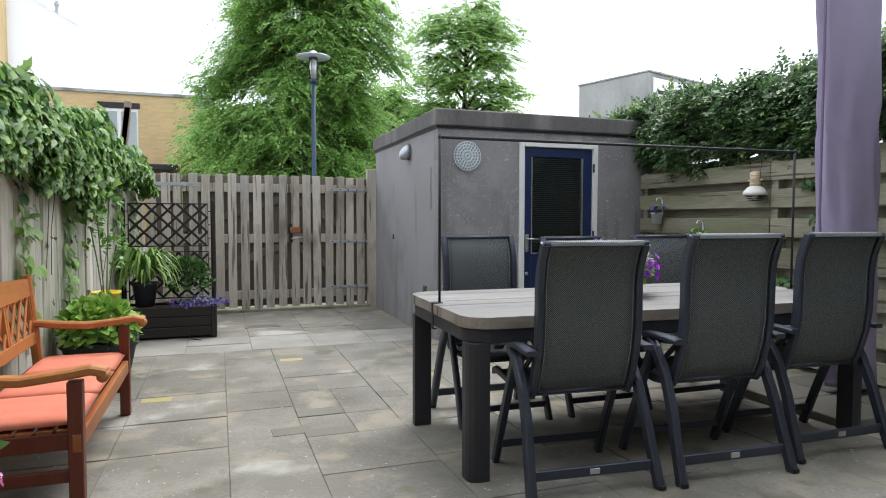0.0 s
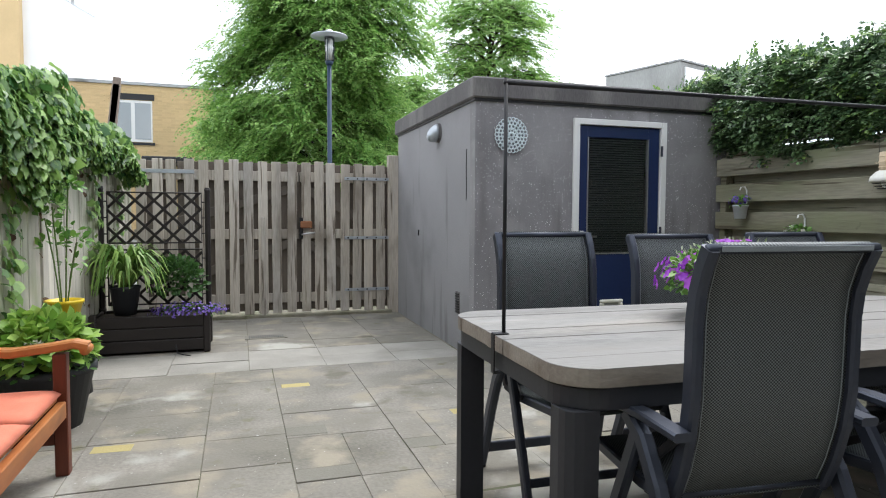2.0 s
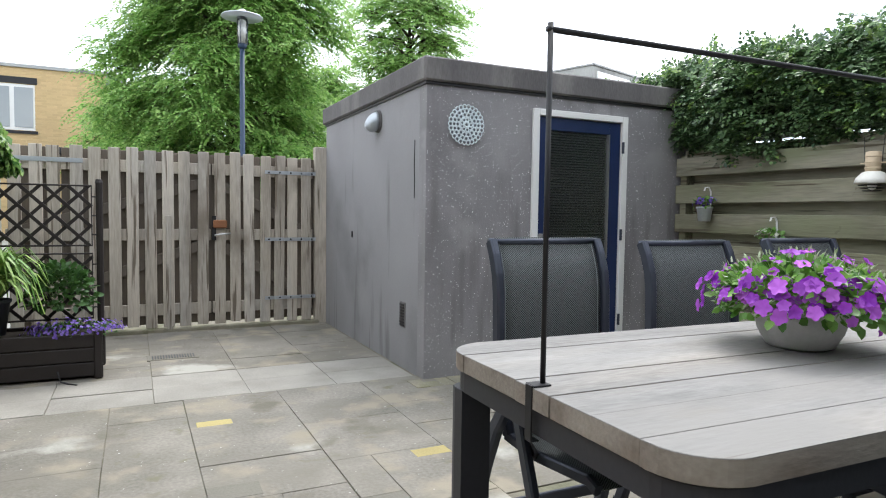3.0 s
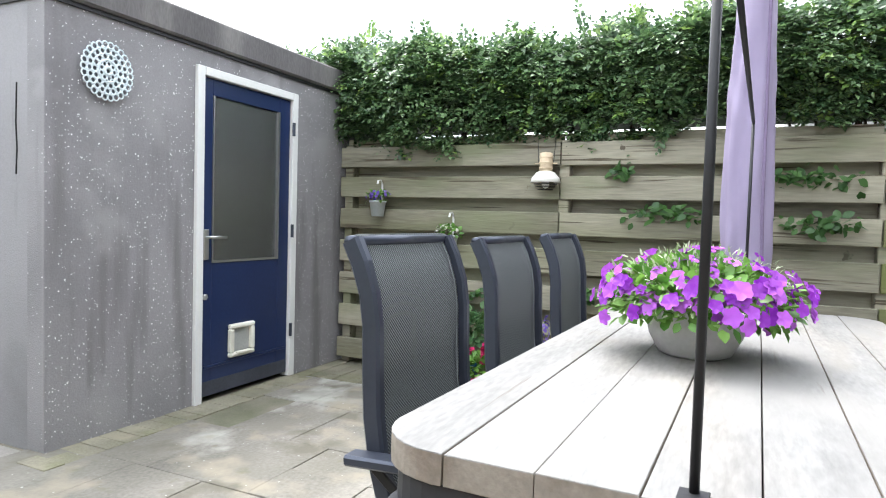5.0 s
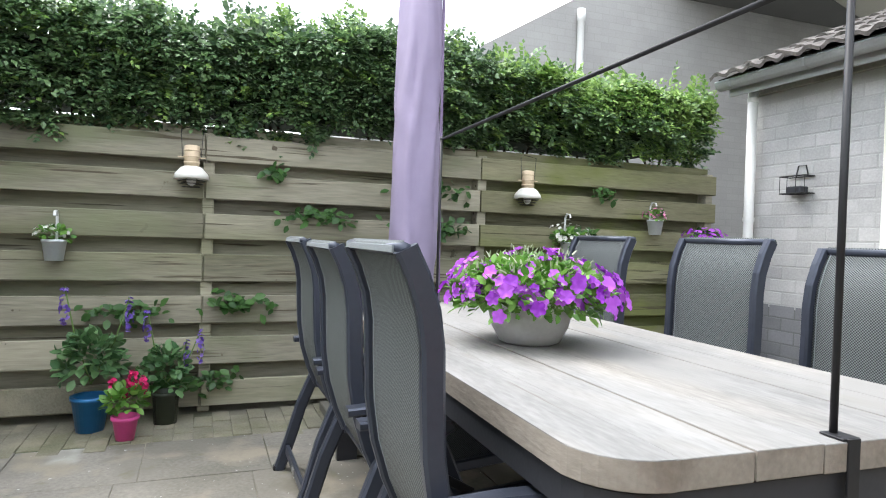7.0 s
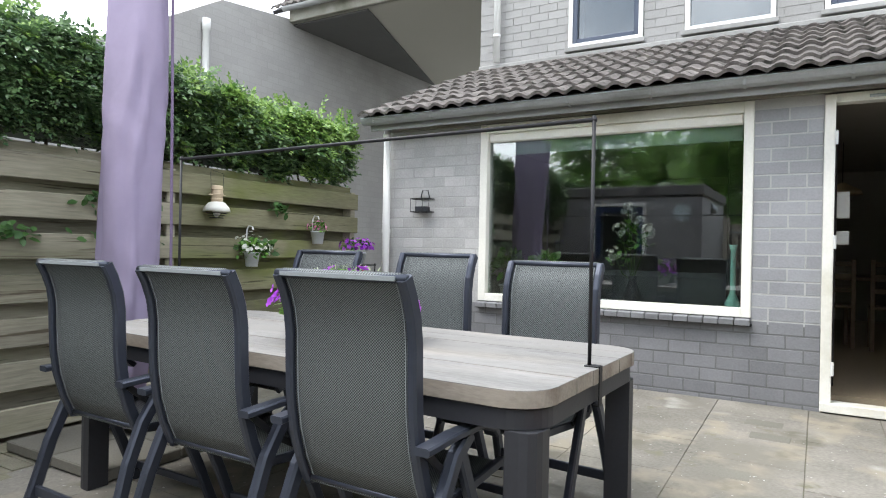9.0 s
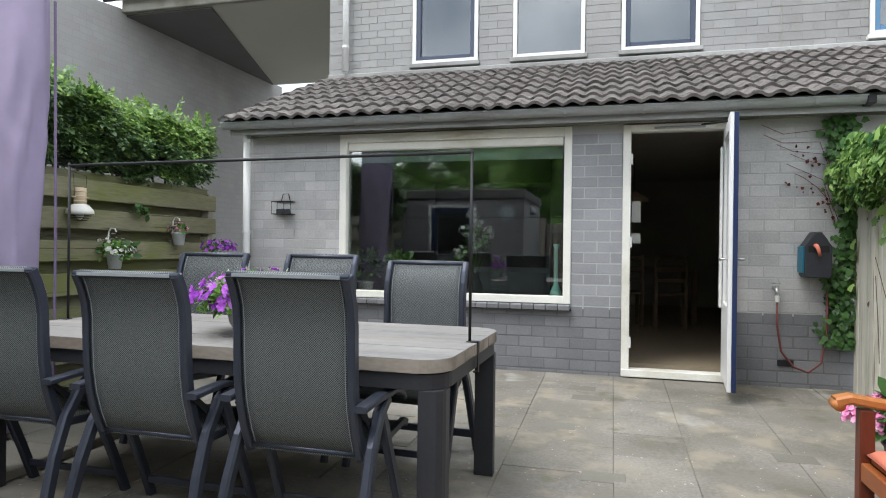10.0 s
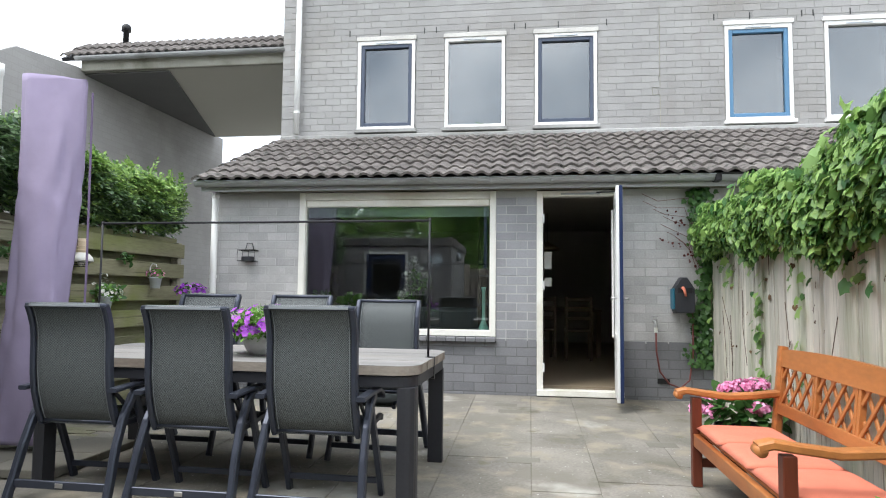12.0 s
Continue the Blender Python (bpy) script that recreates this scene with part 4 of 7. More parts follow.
pg = thing("gutter_2", 5.9, -1.36, 4.68, "grey gutter of the passage roof", "gutter", kind="structure")
g = gutter_mesh(3.4); g.transform(Matrix.Translation((0, 0, 0.06))); part("trough", g, GUTTER, pg)
roof2 = solid("roof_passage", box(4.235, 7.9, -2.1, -1.42, -0.05, 0.0), BLACK, "tiled roof over the passage", "roof", kind="structure", m=Matrix.Translation((0, -1.42, 4.76)) @ Matrix.Rotation(radians(-36), 4, "X") @ Matrix.Translation((0, 1.42, 0)))
bm = bmesh.new()
for r in range(2):
    for c in range(13):
        t = tile_bm(0.285, 0.36)
        t.transform(Matrix.Translation((0, -1.4, 4.77)) @ Matrix.Rotation(radians(-36), 4, "X") @ Matrix.Translation((7.9 - 0.285 * c, -0.33 * r, 0)) @ Matrix.Rotation(math.pi, 4, "Z"))
        join(bm, t)
tagged(put("roof_tiles", mesh_of("roof_tiles", bm, ROOF), roof2, "dark rolled roof tiles", roof2.matrix_basis.inverted()), kind="stuff")
dp = thing("downpipe_3", 7.53, 0.1, 1.2, "white downpipe on the neighbouring brick wall", "downpipe", kind="structure")
part("pipe", lathe([(0.045, 0), (0.045, 1.3), (0.052, 1.3), (0.052, 1.38), (0.045, 1.38), (0.045, 2.75), (0.055, 2.76), (0.055, 2.9)], 14), WHITE, dp, "", True)
fl = thing("roof_vent", 7.15, -1.9, 5.05, "dark roof vent pipe on the passage roof", "vent pipe")
part("pipe", lathe([(0.045, -0.1), (0.045, 0.3), (0.075, 0.3), (0.075, 0.38), (0.04, 0.42)], 14), BLACK, fl, "", True)

# west fence: bleached upright boards between the house and the gate
FA, FB = Vector((-1.2, 0.7)), Vector((-0.7, 8.95))
FDIR = (FB - FA).normalized()
FLEN = (FB - FA).length
FRZ = math.degrees(math.atan2(-FDIR.x, FDIR.y))
west = thing("fence_west", FA.x, FA.y, 0, "bleached upright board fence under climbing vine", "fence", rz=FRZ)
bw = 0.118
board = [mesh_of("board", box(-0.012, 0.012, -bw / 2 + 0.0045, bw / 2 - 0.0045, 0.02, 1.6 + d, 0.004), WOOD_PALE) for d in (0.0, 0.015, -0.02)]
for i in range(int(FLEN / bw)):
    o = put("board", board[i % 3], west)
    o.matrix_basis = pose(rng.normal(0, 0.003), bw * (i + 0.5), 0, rng.normal(0, 0.25), rng.normal(0, 0.4), rng.normal(0, 1.0))
for z in (0.35, 1.25):
    part("rail", box(-0.06, -0.014, 0, FLEN, z, z + 0.08, 0.005), WOOD_GREY, west)

# gate: two leaves of upright boards on ledges and braces
GY = 8.95


# darkened gate wood: the shade behind the front boards is in its colour
SHADED_WOOD = mat("shaded_back_board", (0.13, 0.11, 0.09), 0.9, var=0.3, scale=5, bump=0.4, stretch=(1, 1, 0.12), pieces=0.3)


def gate_leaf(name, x0, x1, label, braces, step):
    t = thing(name, x0, GY, 0, label, "gate", "garden gate leaves")
    w = x1 - x0
    mesh_front = mesh_of("board", box(-0.051, 0.051, -0.032, -0.012, 0.05, 1.735, 0.004), WOOD_GREY)
    mesh_back = mesh_of("back_board", box(-0.047, 0.047, 0.032, 0.05, 0.07, 1.72, 0.004), SHADED_WOOD)
    n = int(round(w / step))
    for i in range(n):
        put("board", mesh_front, t).matrix_basis = pose((i + 0.5) * w / n + rng.normal(0, 0.004), 0, rng.normal(0, 0.008), 0, rng.normal(0, 0.3), 0)
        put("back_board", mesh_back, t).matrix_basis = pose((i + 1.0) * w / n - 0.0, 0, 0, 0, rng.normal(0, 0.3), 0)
    for z in (0.16, 0.88, 1.52):
        part("ledge", box(0.0, w, -0.01, 0.03, z, z + 0.11, 0.004), WOOD_GREY, t)
    for z0, z1 in braces:
        part("brace", sweep([(0.04, 0.012, z0), (w - 0.04, 0.012, z1)], 0.1, 0.03, side=(0, 0, 1)), SHADED_WOOD, t)
    return t


gl = gate_leaf("gate_left_leaf", -0.66, 1.03, "weathered wooden gate leaf with diagonal braces", ((0.95, 1.45), (0.28, 0.85)), 0.154)
gr_ = gate_leaf("gate_right_leaf", 1.045, 2.04, "weathered wooden gate leaf with rusty lock and strap hinges", ((1.45, 0.95), (0.85, 0.28)), 0.142)
part("drop_bar", box(1.28, 1.33, -0.06, -0.033, 0.03, 1.12, 0.005), WOOD_GREY, gl, "loose wooden drop bar")
part("strap", box(0.05, 0.6, -0.036, -0.032, 1.585, 1.625), ZINC, gl, "pale metal strap")
for z in (0.27, 0.87, 1.55):
    st = part("strap_hinge", box(0.5, 1.02, -0.038, -0.032, z, z + 0.035), ZINC, gr_, "grey strap hinge")
    for i in range(5):
        part("bolt", lathe([(0.009, 0), (0.006, 0.006)], 8, None, pose(0.54 + 0.11 * i, -0.038, z + 0.017, 90, 0, 0)), BLACK, st)
part("lock_case", box(0.0, 0.13, -0.075, -0.033, 1.0, 1.08, 0.01), RUST, gr_, "rusty box lock")
part("latch_plate", box(-0.01, 0.03, -0.045, -0.033, 0.88, 1.12, 0.003), BLACK, gr_)
part("handle", sweep([(0.02, -0.04, 0.93), (0.02, -0.08, 0.93), (0.06, -0.085, 0.94), (0.16, -0.085, 0.95)], 0.009, round_=8), STEEL, gr_, "pale lever handle", True)
solid("gate_post", box(2.06, 2.195, GY - 0.025, GY + 0.06, -0.02, 1.85, 0.006), WOOD_GREY, "weathered gate post beside the shed", "post")
solid("gate_sill", box(-0.7, 2.1, GY - 0.06, GY + 0.08, -0.02, 0.035, 0.008), EDGE_BRICK, "low mossy kerb under the gate", "kerb")

# drain set in the paving
dr = thing("floor_drain", 0.62, 7.75, 0.002, "small slotted drain cover in the paving", "drain")
part("drain_frame", box(-0.19, 0.19, -0.09, 0.09, -0.01, 0.006, 0.002), PAVER_DARK, dr)
for i in range(16):
    part("bar", box(-0.155 + 0.02 * i, -0.146 + 0.02 * i, -0.06, 0.06, 0.006, 0.009), POT_DARK, dr)

# east fence: staggered planks either side of posts
EX = 4.49
east = thing("fence_east", EX, 0.7, 0, "mossy staggered plank fence with square posts", "fence")
for y in (0.75, 2.78, 4.58, 6.27):
    part("post", box(0.022, 0.118, y - 0.735, y - 0.665, 0, 1.68, 0.006), WOOD_FENCE, east)
bays = ((0.7, 2.8), (2.8, 4.6), (4.6, 6.33))
FRONT = (1.51, 1.285, 1.045, 0.79, 0.54, 0.293)
for a, b in bays:
    fm = mesh_of("plank", box(-0.006, 0.02, 0.004, b - a - 0.004, 0, 0.16, 0.004), WOOD_MOSS if a < 2 else WOOD_FENCE)
    for i, z in enumerate(FRONT):
        hgt = 0.95 if i < 3 else 1.03
        put("plank", fm, east, "", pose(0, a - 0.7, z, 0, rng.normal(0, 0.8), 0) @ Matrix.Diagonal((1, 1, hgt, 1)))
        put("back_plank", fm, east, "", pose(0.12, a - 0.7, z - 0.125 if i else 1.39, 0, rng.normal(0, 0.8), 0))
    put("base_plank", fm, east, "", pose(-0.012, a - 0.7, 0.045, 0, 0, 0) @ Matrix.Diagonal((1.4, 1, 0.95, 1)))
    put("top_plank", fm, east, "", pose(0.1, a - 0.7, 1.66, 0, 0, 0) @ Matrix.Diagonal((1, 1, 0.45, 1)))
part("stop_block", box(-0.03, 0.0, 0.0, 0.7, 0.05, 0.2, 0.006), EDGE_BRICK, east, "mossy stone block at the fence foot").location.y = 4.55


FOLDED = ((0, 0, 0), (0.31, 0.45, 0.08), (0, 1, -0.07), (-0.31, 0.45, 0.08))
FOLDED_FACES = ((0, 1, 2), (0, 2, 3))


# hedge along the top of the east fence
def hedge(name, y0, y1, n, label):
    """Leafy sprays laid over one another, each a twig with leaves to either side."""
    g = np.random.default_rng(3)
    t = thing(name, 4.85, (y0 + y1) / 2, 0, label, "hedge")
    y = np.where(g.uniform(0, 1, n) < 0.84, g.uniform(y0, 6.8, n), g.uniform(6.8, y1, n))
    top = 2.37 + 0.04 * np.sin(y * 2.3) + 0.035 * np.sin(y * 9.1) - 0.1 * np.clip((2.6 - y) / 1.6, 0, 1) ** 1.3 - 0.1 * np.clip((1.0 - y) / 0.3, 0, 1)
    low = 1.66 + 0.13 * np.clip((4.4 - y) / 1.0, 0, 1) + 0.04 * np.sin(y * 5.1 + 2) + 0.03 * np.sin(y * 13.7)
    face = g.uniform(0, 1, n) < 0.66
    z = np.where(face, low + (top - low) * g.uniform(0, 1, n) ** 0.9, top + g.normal(0, 0.025, n))
    f = np.clip((z - low) / (top - low), 0, 1)
    wob = 0.05 * np.sin(y * 3.1) + 0.05 * np.sin(y * 7.3 + 1) + 0.07 * np.sin(y * 8.3 + 3 * np.sin(z * 5)) * np.sin(z * 11 + 2 * np.sin(y * 3.7))
    x = np.where(face, 4.4 + wob + 0.13 * (np.abs(f - 0.55) * 2) ** 3 + np.abs(g.normal(0, 0.09, n)), g.uniform(4.44, 5.35, n))
    z = np.where(face, z, z - 0.12 * ((x - 4.88) / 0.47) ** 4)
    shoot = ~face & (np.sin(y * 31 + 3 * np.sin(y * 7)) > 0.5) & (g.uniform(0, 1, n) < 0.35)
    z = np.where(shoot, z + g.uniform(0.02, 0.14, n), z)
    hole = np.sin(y * 9.7 + 2 * np.sin(z * 13)) * np.sin(z * 17 + 3 * np.sin(y * 4.1)) + 0.5 * np.sin(y * 23 + z * 31)
    keep = ~(((hole > 0.75) & (z < 1.95)) | ((hole > 0.95) & (g.uniform(0, 1, n) < 0.8)))
    x, y, z, face, shoot = x[keep], y[keep], z[keep], face[keep], shoot[keep]
    m = len(x)
    twig = np.where(face[:, None], (-0.9, 0, -0.15), (-0.15, 0, 0.7)) + g.normal(0, 1, (m, 3)) * (0.35, 0.8, 0.3)
    twig /= np.linalg.norm(twig, axis=1, keepdims=True)
    lie = np.where(face[:, None], (-0.45, 0, 1.0), (-0.6, 0, 0.8)) + g.normal(0, 0.25, (m, 3))
    lie -= twig * (lie * twig).sum(1, keepdims=True)
    lie /= np.linalg.norm(lie, axis=1, keepdims=True)
    side = np.cross(twig, lie)
    reach = g.uniform(0.09, 0.2, m)
    fresh = g.uniform(0, 1, m) < 0.07 + 0.3 * shoot + 0.85 * np.clip((3.1 - y) / 1.3, 0, 1) * np.clip((z - 1.9) / 0.25, 0.3, 1)
    root = np.stack([x, y, z], 1) - np.array((4.85, (y0 + y1) / 2, 0)) - twig * 0.06
    count = 13
    for chosen, material, words, part_name in ((~fresh, LEAF_HEDGE, "dense glossy dark green leaves", "foliage"), (fresh, LEAF_FRESH, "fresh yellow-green leaves", "young_foliage")):
        r, d, sd, u, q = root[chosen], twig[chosen], side[chosen], lie[chosen], reach[chosen]
        where, ways, ups, sizes = [], [], [], []
        for k in range(count):
            s_ = -1 if k % 2 else 1
            a = (k // 2 + 0.3 * (k % 2)) / (count // 2)
            where.append(r + d * (q * a)[:, None] - u * (0.25 * q * a * a)[:, None])
            ways.append(d * (0.55 + 0.9 * (k == count - 1)) + sd * s_ * 0.85 * (k < count - 1) + g.normal(0, 0.22, r.shape) - u * 0.2)
            ups.append(u + g.normal(0, 0.2, r.shape))
            sizes.append(g.uniform(0.042, 0.07, len(r)) * (1 - 0.3 * a))
        put(part_name, leaves(part_name, np.concatenate(where), np.concatenate(ways), np.concatenate(ups), np.concatenate(sizes), material, FOLDED, FOLDED_FACES), t, words)
    bm = bmesh.new()
    for i in range(110):
        yy = g.uniform(y0, y1) - (y0 + y1) / 2
        xx = g.uniform(0.0, 0.3)
        sweep([(xx, yy, 0.0), (xx + g.normal(0, 0.03), yy + g.normal(0, 0.05), 1.5), (xx + g.normal(0, 0.05), yy + g.normal(0, 0.12), 2.0), (xx + g.normal(0, 0.06), yy + g.normal(0, 0.14), 2.25)], 0.016, round_=5, bm=bm, taper=0.4)
    tagged(part("stem_growth", bm, BARK, t, "brown woody stems"), kind="stuff")
    # solid dark core, coloured as the shade between the leaves
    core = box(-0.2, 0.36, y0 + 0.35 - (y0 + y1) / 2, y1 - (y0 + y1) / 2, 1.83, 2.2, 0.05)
    k = 9000
    low_pos = np.stack([g.uniform(4.66, 4.8, k), g.uniform(y0, 6.6, k), g.uniform(0.05, 1.6, k)], 1) - np.array((4.85, (y0 + y1) / 2, 0))
    put("lower_foliage", leaves("lower_foliage", low_pos, g.normal(0, 1, (k, 3)), np.tile((-0.8, 0, 0.5), (k, 1)) + g.normal(0, 0.4, (k, 3)), g.uniform(0.04, 0.07, k), LEAF_HEDGE, FOLDED, FOLDED_FACES), t, "dark leaves behind the planks")
    # lower box is added behind the planks to darken their gaps
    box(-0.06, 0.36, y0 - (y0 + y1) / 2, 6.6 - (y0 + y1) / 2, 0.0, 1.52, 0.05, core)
    part("inner_shade", core, mat("hedge_core_shade", (0.022, 0.036, 0.017), 0.95, var=0.5, fine=30, bump=0.8), t, "dark solid core painted as inner shade")
    return t


hedge("hedge", 0.75, 11.0, 9500, "clipped dense green hedge above the plank fence")

# stray shoots of the hedge poking through the fence
for y, z, s in ((5.0, 0.62, 0.2), (4.85, 0.18, 0.2), (4.4, 0.66, 0.2), (3.9, 1.2, 0.22), (3.2, 1.42, 0.25), (3.1, 1.16, 0.2), (4.2, 1.46, 0.1), (2.0, 1.15, 0.16), (5.9, 0.15, 0.08), (4.55, 0.2, 0.18), (1.8, 1.45, 0.1)):
    t = thing("hedge_shoot", EX - 0.03, y, z, "small green hedge shoot between the planks", "plant", "shoots through the fence")
    n = int(70 * s / 0.2)
    g = np.random.default_rng(int(y * 100))
    pos = np.stack([g.uniform(-0.05, 0.03, n), g.normal(0, s * 0.5, n), g.normal(0, 0.025, n)], 1)
    put("foliage", leaves("foliage", pos, g.normal(0, 1, (n, 3)) * (0.6, 1, 0.6), np.tile((-0.7, 0, 0.7), (n, 1)) + g.normal(0, 0.3, (n, 3)), g.uniform(0.04, 0.075, n), LEAF_MID, OVAL, OVAL_FACES), t)

# creeper over the west fence
vine = thing("creeper", FA.x, FA.y, 0, "lush green creeper hanging over the board fence", "climber", rz=FRZ)
g = np.random.default_rng(5)
n = 23000
y = g.uniform(0.1, FLEN - 0.35, n)
top = 1.9 + 0.08 * np.sin(y * 1.3 + 0.6) + 0.07 * np.sin(y * 3.7) + 0.1 * np.exp(-((y - 3.0) / 1.5) ** 2) - 0.25 * np.clip((y - 6.8) / 1.3, 0, 1) - 0.1 * np.clip((1.0 - y), 0, 1)
low = 1.52 + 0.05 * np.sin(y * 2.1) + 0.05 * np.sin(y * 5.3 + 1) + 0.04 * np.sin(y * 13) - 0.1 * np.clip((y - 2.4) / 1.0, 0, 1) * np.clip((6.4 - y) / 0.8, 0, 1) - 0.1 * np.exp(-((y - 5.3) / 0.5) ** 2) - 0.1 * np.exp(-((y - 3.4) / 0.35) ** 2)
f = g.uniform(0, 1, n)
z = low + (top - low) * f ** 0.85
bulge = 0.22 * np.sqrt(np.clip(1 - (2 * f - 0.9) ** 2 * 0.8, 0.05, 1))
sidey = np.where(g.uniform(0, 1, n) < 0.72, 1, -1)
x = np.where(f > 0.9, g.uniform(-0.22, 0.22, n), sidey * bulge * g.uniform(0.6, 1.05, n))
hang = g.uniform(0, 1, n) < np.where(y > 2.9, 0.032, 0.012)
strand = np.round(y / 0.85) * 0.85 + 0.1 * np.sin(y * 40)
y = np.where(hang, strand + g.normal(0, 0.05, n), y)
z = np.where(hang, g.uniform(0.5, 1.6, n) ** 1.0, z)
x = np.where(hang, g.uniform(0.015, 0.07, n), x)
keep = ~(hang & (np.sin(strand * 5) < -0.1) & (z < 1.2))
pos = np.stack([x, y, z], 1)[keep]
m = len(pos)
sgn = np.sign(pos[:, 0:1] + 1e-6)
way = np.concatenate([sgn * 0.35, g.normal(0, 0.55, (m, 1)), -0.75 + g.normal(0, 0.4, (m, 1))], 1)
upv = np.concatenate([sgn * 0.8, g.normal(0, 0.3, (m, 1)), 0.6 + g.normal(0, 0.5, (m, 1))], 1)
put("foliage", leaves("foliage", pos, way, upv, g.uniform(0.038, 0.085, m), LEAF_VINE, LOBED, LOBED_FACES), vine, "lobed fresh green leaves")
k = 90
dy = g.uniform(0.6, FLEN - 0.8, k)
dy = np.round(dy / 0.47) * 0.47 + g.normal(0, 0.07, k)
dry = np.stack([g.uniform(0.014, 0.05, k), dy, g.uniform(0.35, 1.55, k) ** 0.9], 1)
put("dry_foliage", leaves("dry_foliage", dry, np.stack([np.full(k, 0.2), g.normal(0, 0.6, k), -0.8 + g.normal(0, 0.3, k)], 1), np.tile((0.9, 0, 0.3), (k, 1)) + g.normal(0, 0.4, (k, 3)), g.uniform(0.02, 0.045, k), leafy("dry_leaf", (0.06, 0.03, 0.02), (0.2, 0.12, 0.06), 0.8), LOBED, LOBED_FACES), vine, "curled dry brown leaves")
bm = bmesh.new()
for i in range(14):
    yy, z0 = g.uniform(0, FLEN - 0.5), g.uniform(0.3, 1.4)
    sweep([(0.02, yy, z0), (0.03, yy + g.normal(0, 0.06), z0 + 0.3), (0.05, yy + g.normal(0, 0.12), z0 + 0.6)], 0.0025, round_=4, bm=bm)
tagged(part("tendril_growth", bm, TWIG, vine, "thin brown tendrils"), kind="stuff")
# near-black spheres give the creeper its inner shade by colour
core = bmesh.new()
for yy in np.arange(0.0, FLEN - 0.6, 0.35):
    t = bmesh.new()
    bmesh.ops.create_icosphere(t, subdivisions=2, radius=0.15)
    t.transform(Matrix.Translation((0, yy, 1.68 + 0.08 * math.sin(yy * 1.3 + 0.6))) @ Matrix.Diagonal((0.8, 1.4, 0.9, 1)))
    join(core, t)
part("inner_shade", core, mat("creeper_core_shade", (0.01, 0.02, 0.007), 0.95, var=0.5, fine=40, bump=0.8), vine, "dark solid core painted as inner shade")

# creeper runners on the house wall
t = thing("wall_creeper", -1.12, HY, 0.2, "dry and green creeper runners on the house wall", "climber")
n = 900
zz = g.uniform(0.25, 2.05, n)
pos = np.stack([g.normal(-0.02, 0.06, n) + 0.05 * np.sin(zz * 4), g.uniform(0.01, 0.09, n), zz], 1)
put("foliage", leaves("foliage", pos, np.stack([g.normal(0, 0.6, n), np.full(n, 0.3), -0.7 + g.normal(0, 0.3, n)], 1), np.tile((0, 0.9, 0.4), (n, 1)) + g.normal(0, 0.3, (n, 3)), g.uniform(0.03, 0.06, n), LEAF_MID, LOBED, LOBED_FACES), t)
for i in range(7):
    x0 = g.uniform(-0.02, 0.1)
    part("runner", sweep([(x0, 0.012, 1.1 + 0.1 * i), (x0 + 0.08, 0.012, 1.35 + 0.1 * i), (x0 + 0.2 + 0.03 * i, 0.012, 1.5 + 0.07 * i), (x0 + 0.24 + 0.05 * i, 0.012, 1.52 + 0.08 * i)], 0.0026, round_=5), HOSE_RED, t, "reddish dry runner")


k = 46
red = np.stack([g.uniform(-0.05, 0.42, k), g.uniform(0.008, 0.03, k), g.uniform(1.1, 2.0, k)], 1)
red[:, 2] = red[:, 2] * 0.5 + 0.5 * (1.25 + 1.6 * np.abs(red[:, 0]))
put("dry_foliage", leaves("dry_foliage", red, g.normal(0, 1, (k, 3)) * (1, 0.3, 1), np.tile((0, 1.0, 0.2), (k, 1)) + g.normal(0, 0.3, (k, 3)), g.uniform(0.012, 0.03, k), leafy("red_dry_leaf", (0.07, 0.012, 0.012), (0.17, 0.045, 0.035), 0.8), LOBED, LOBED_FACES), t, "small reddish dry leaves")


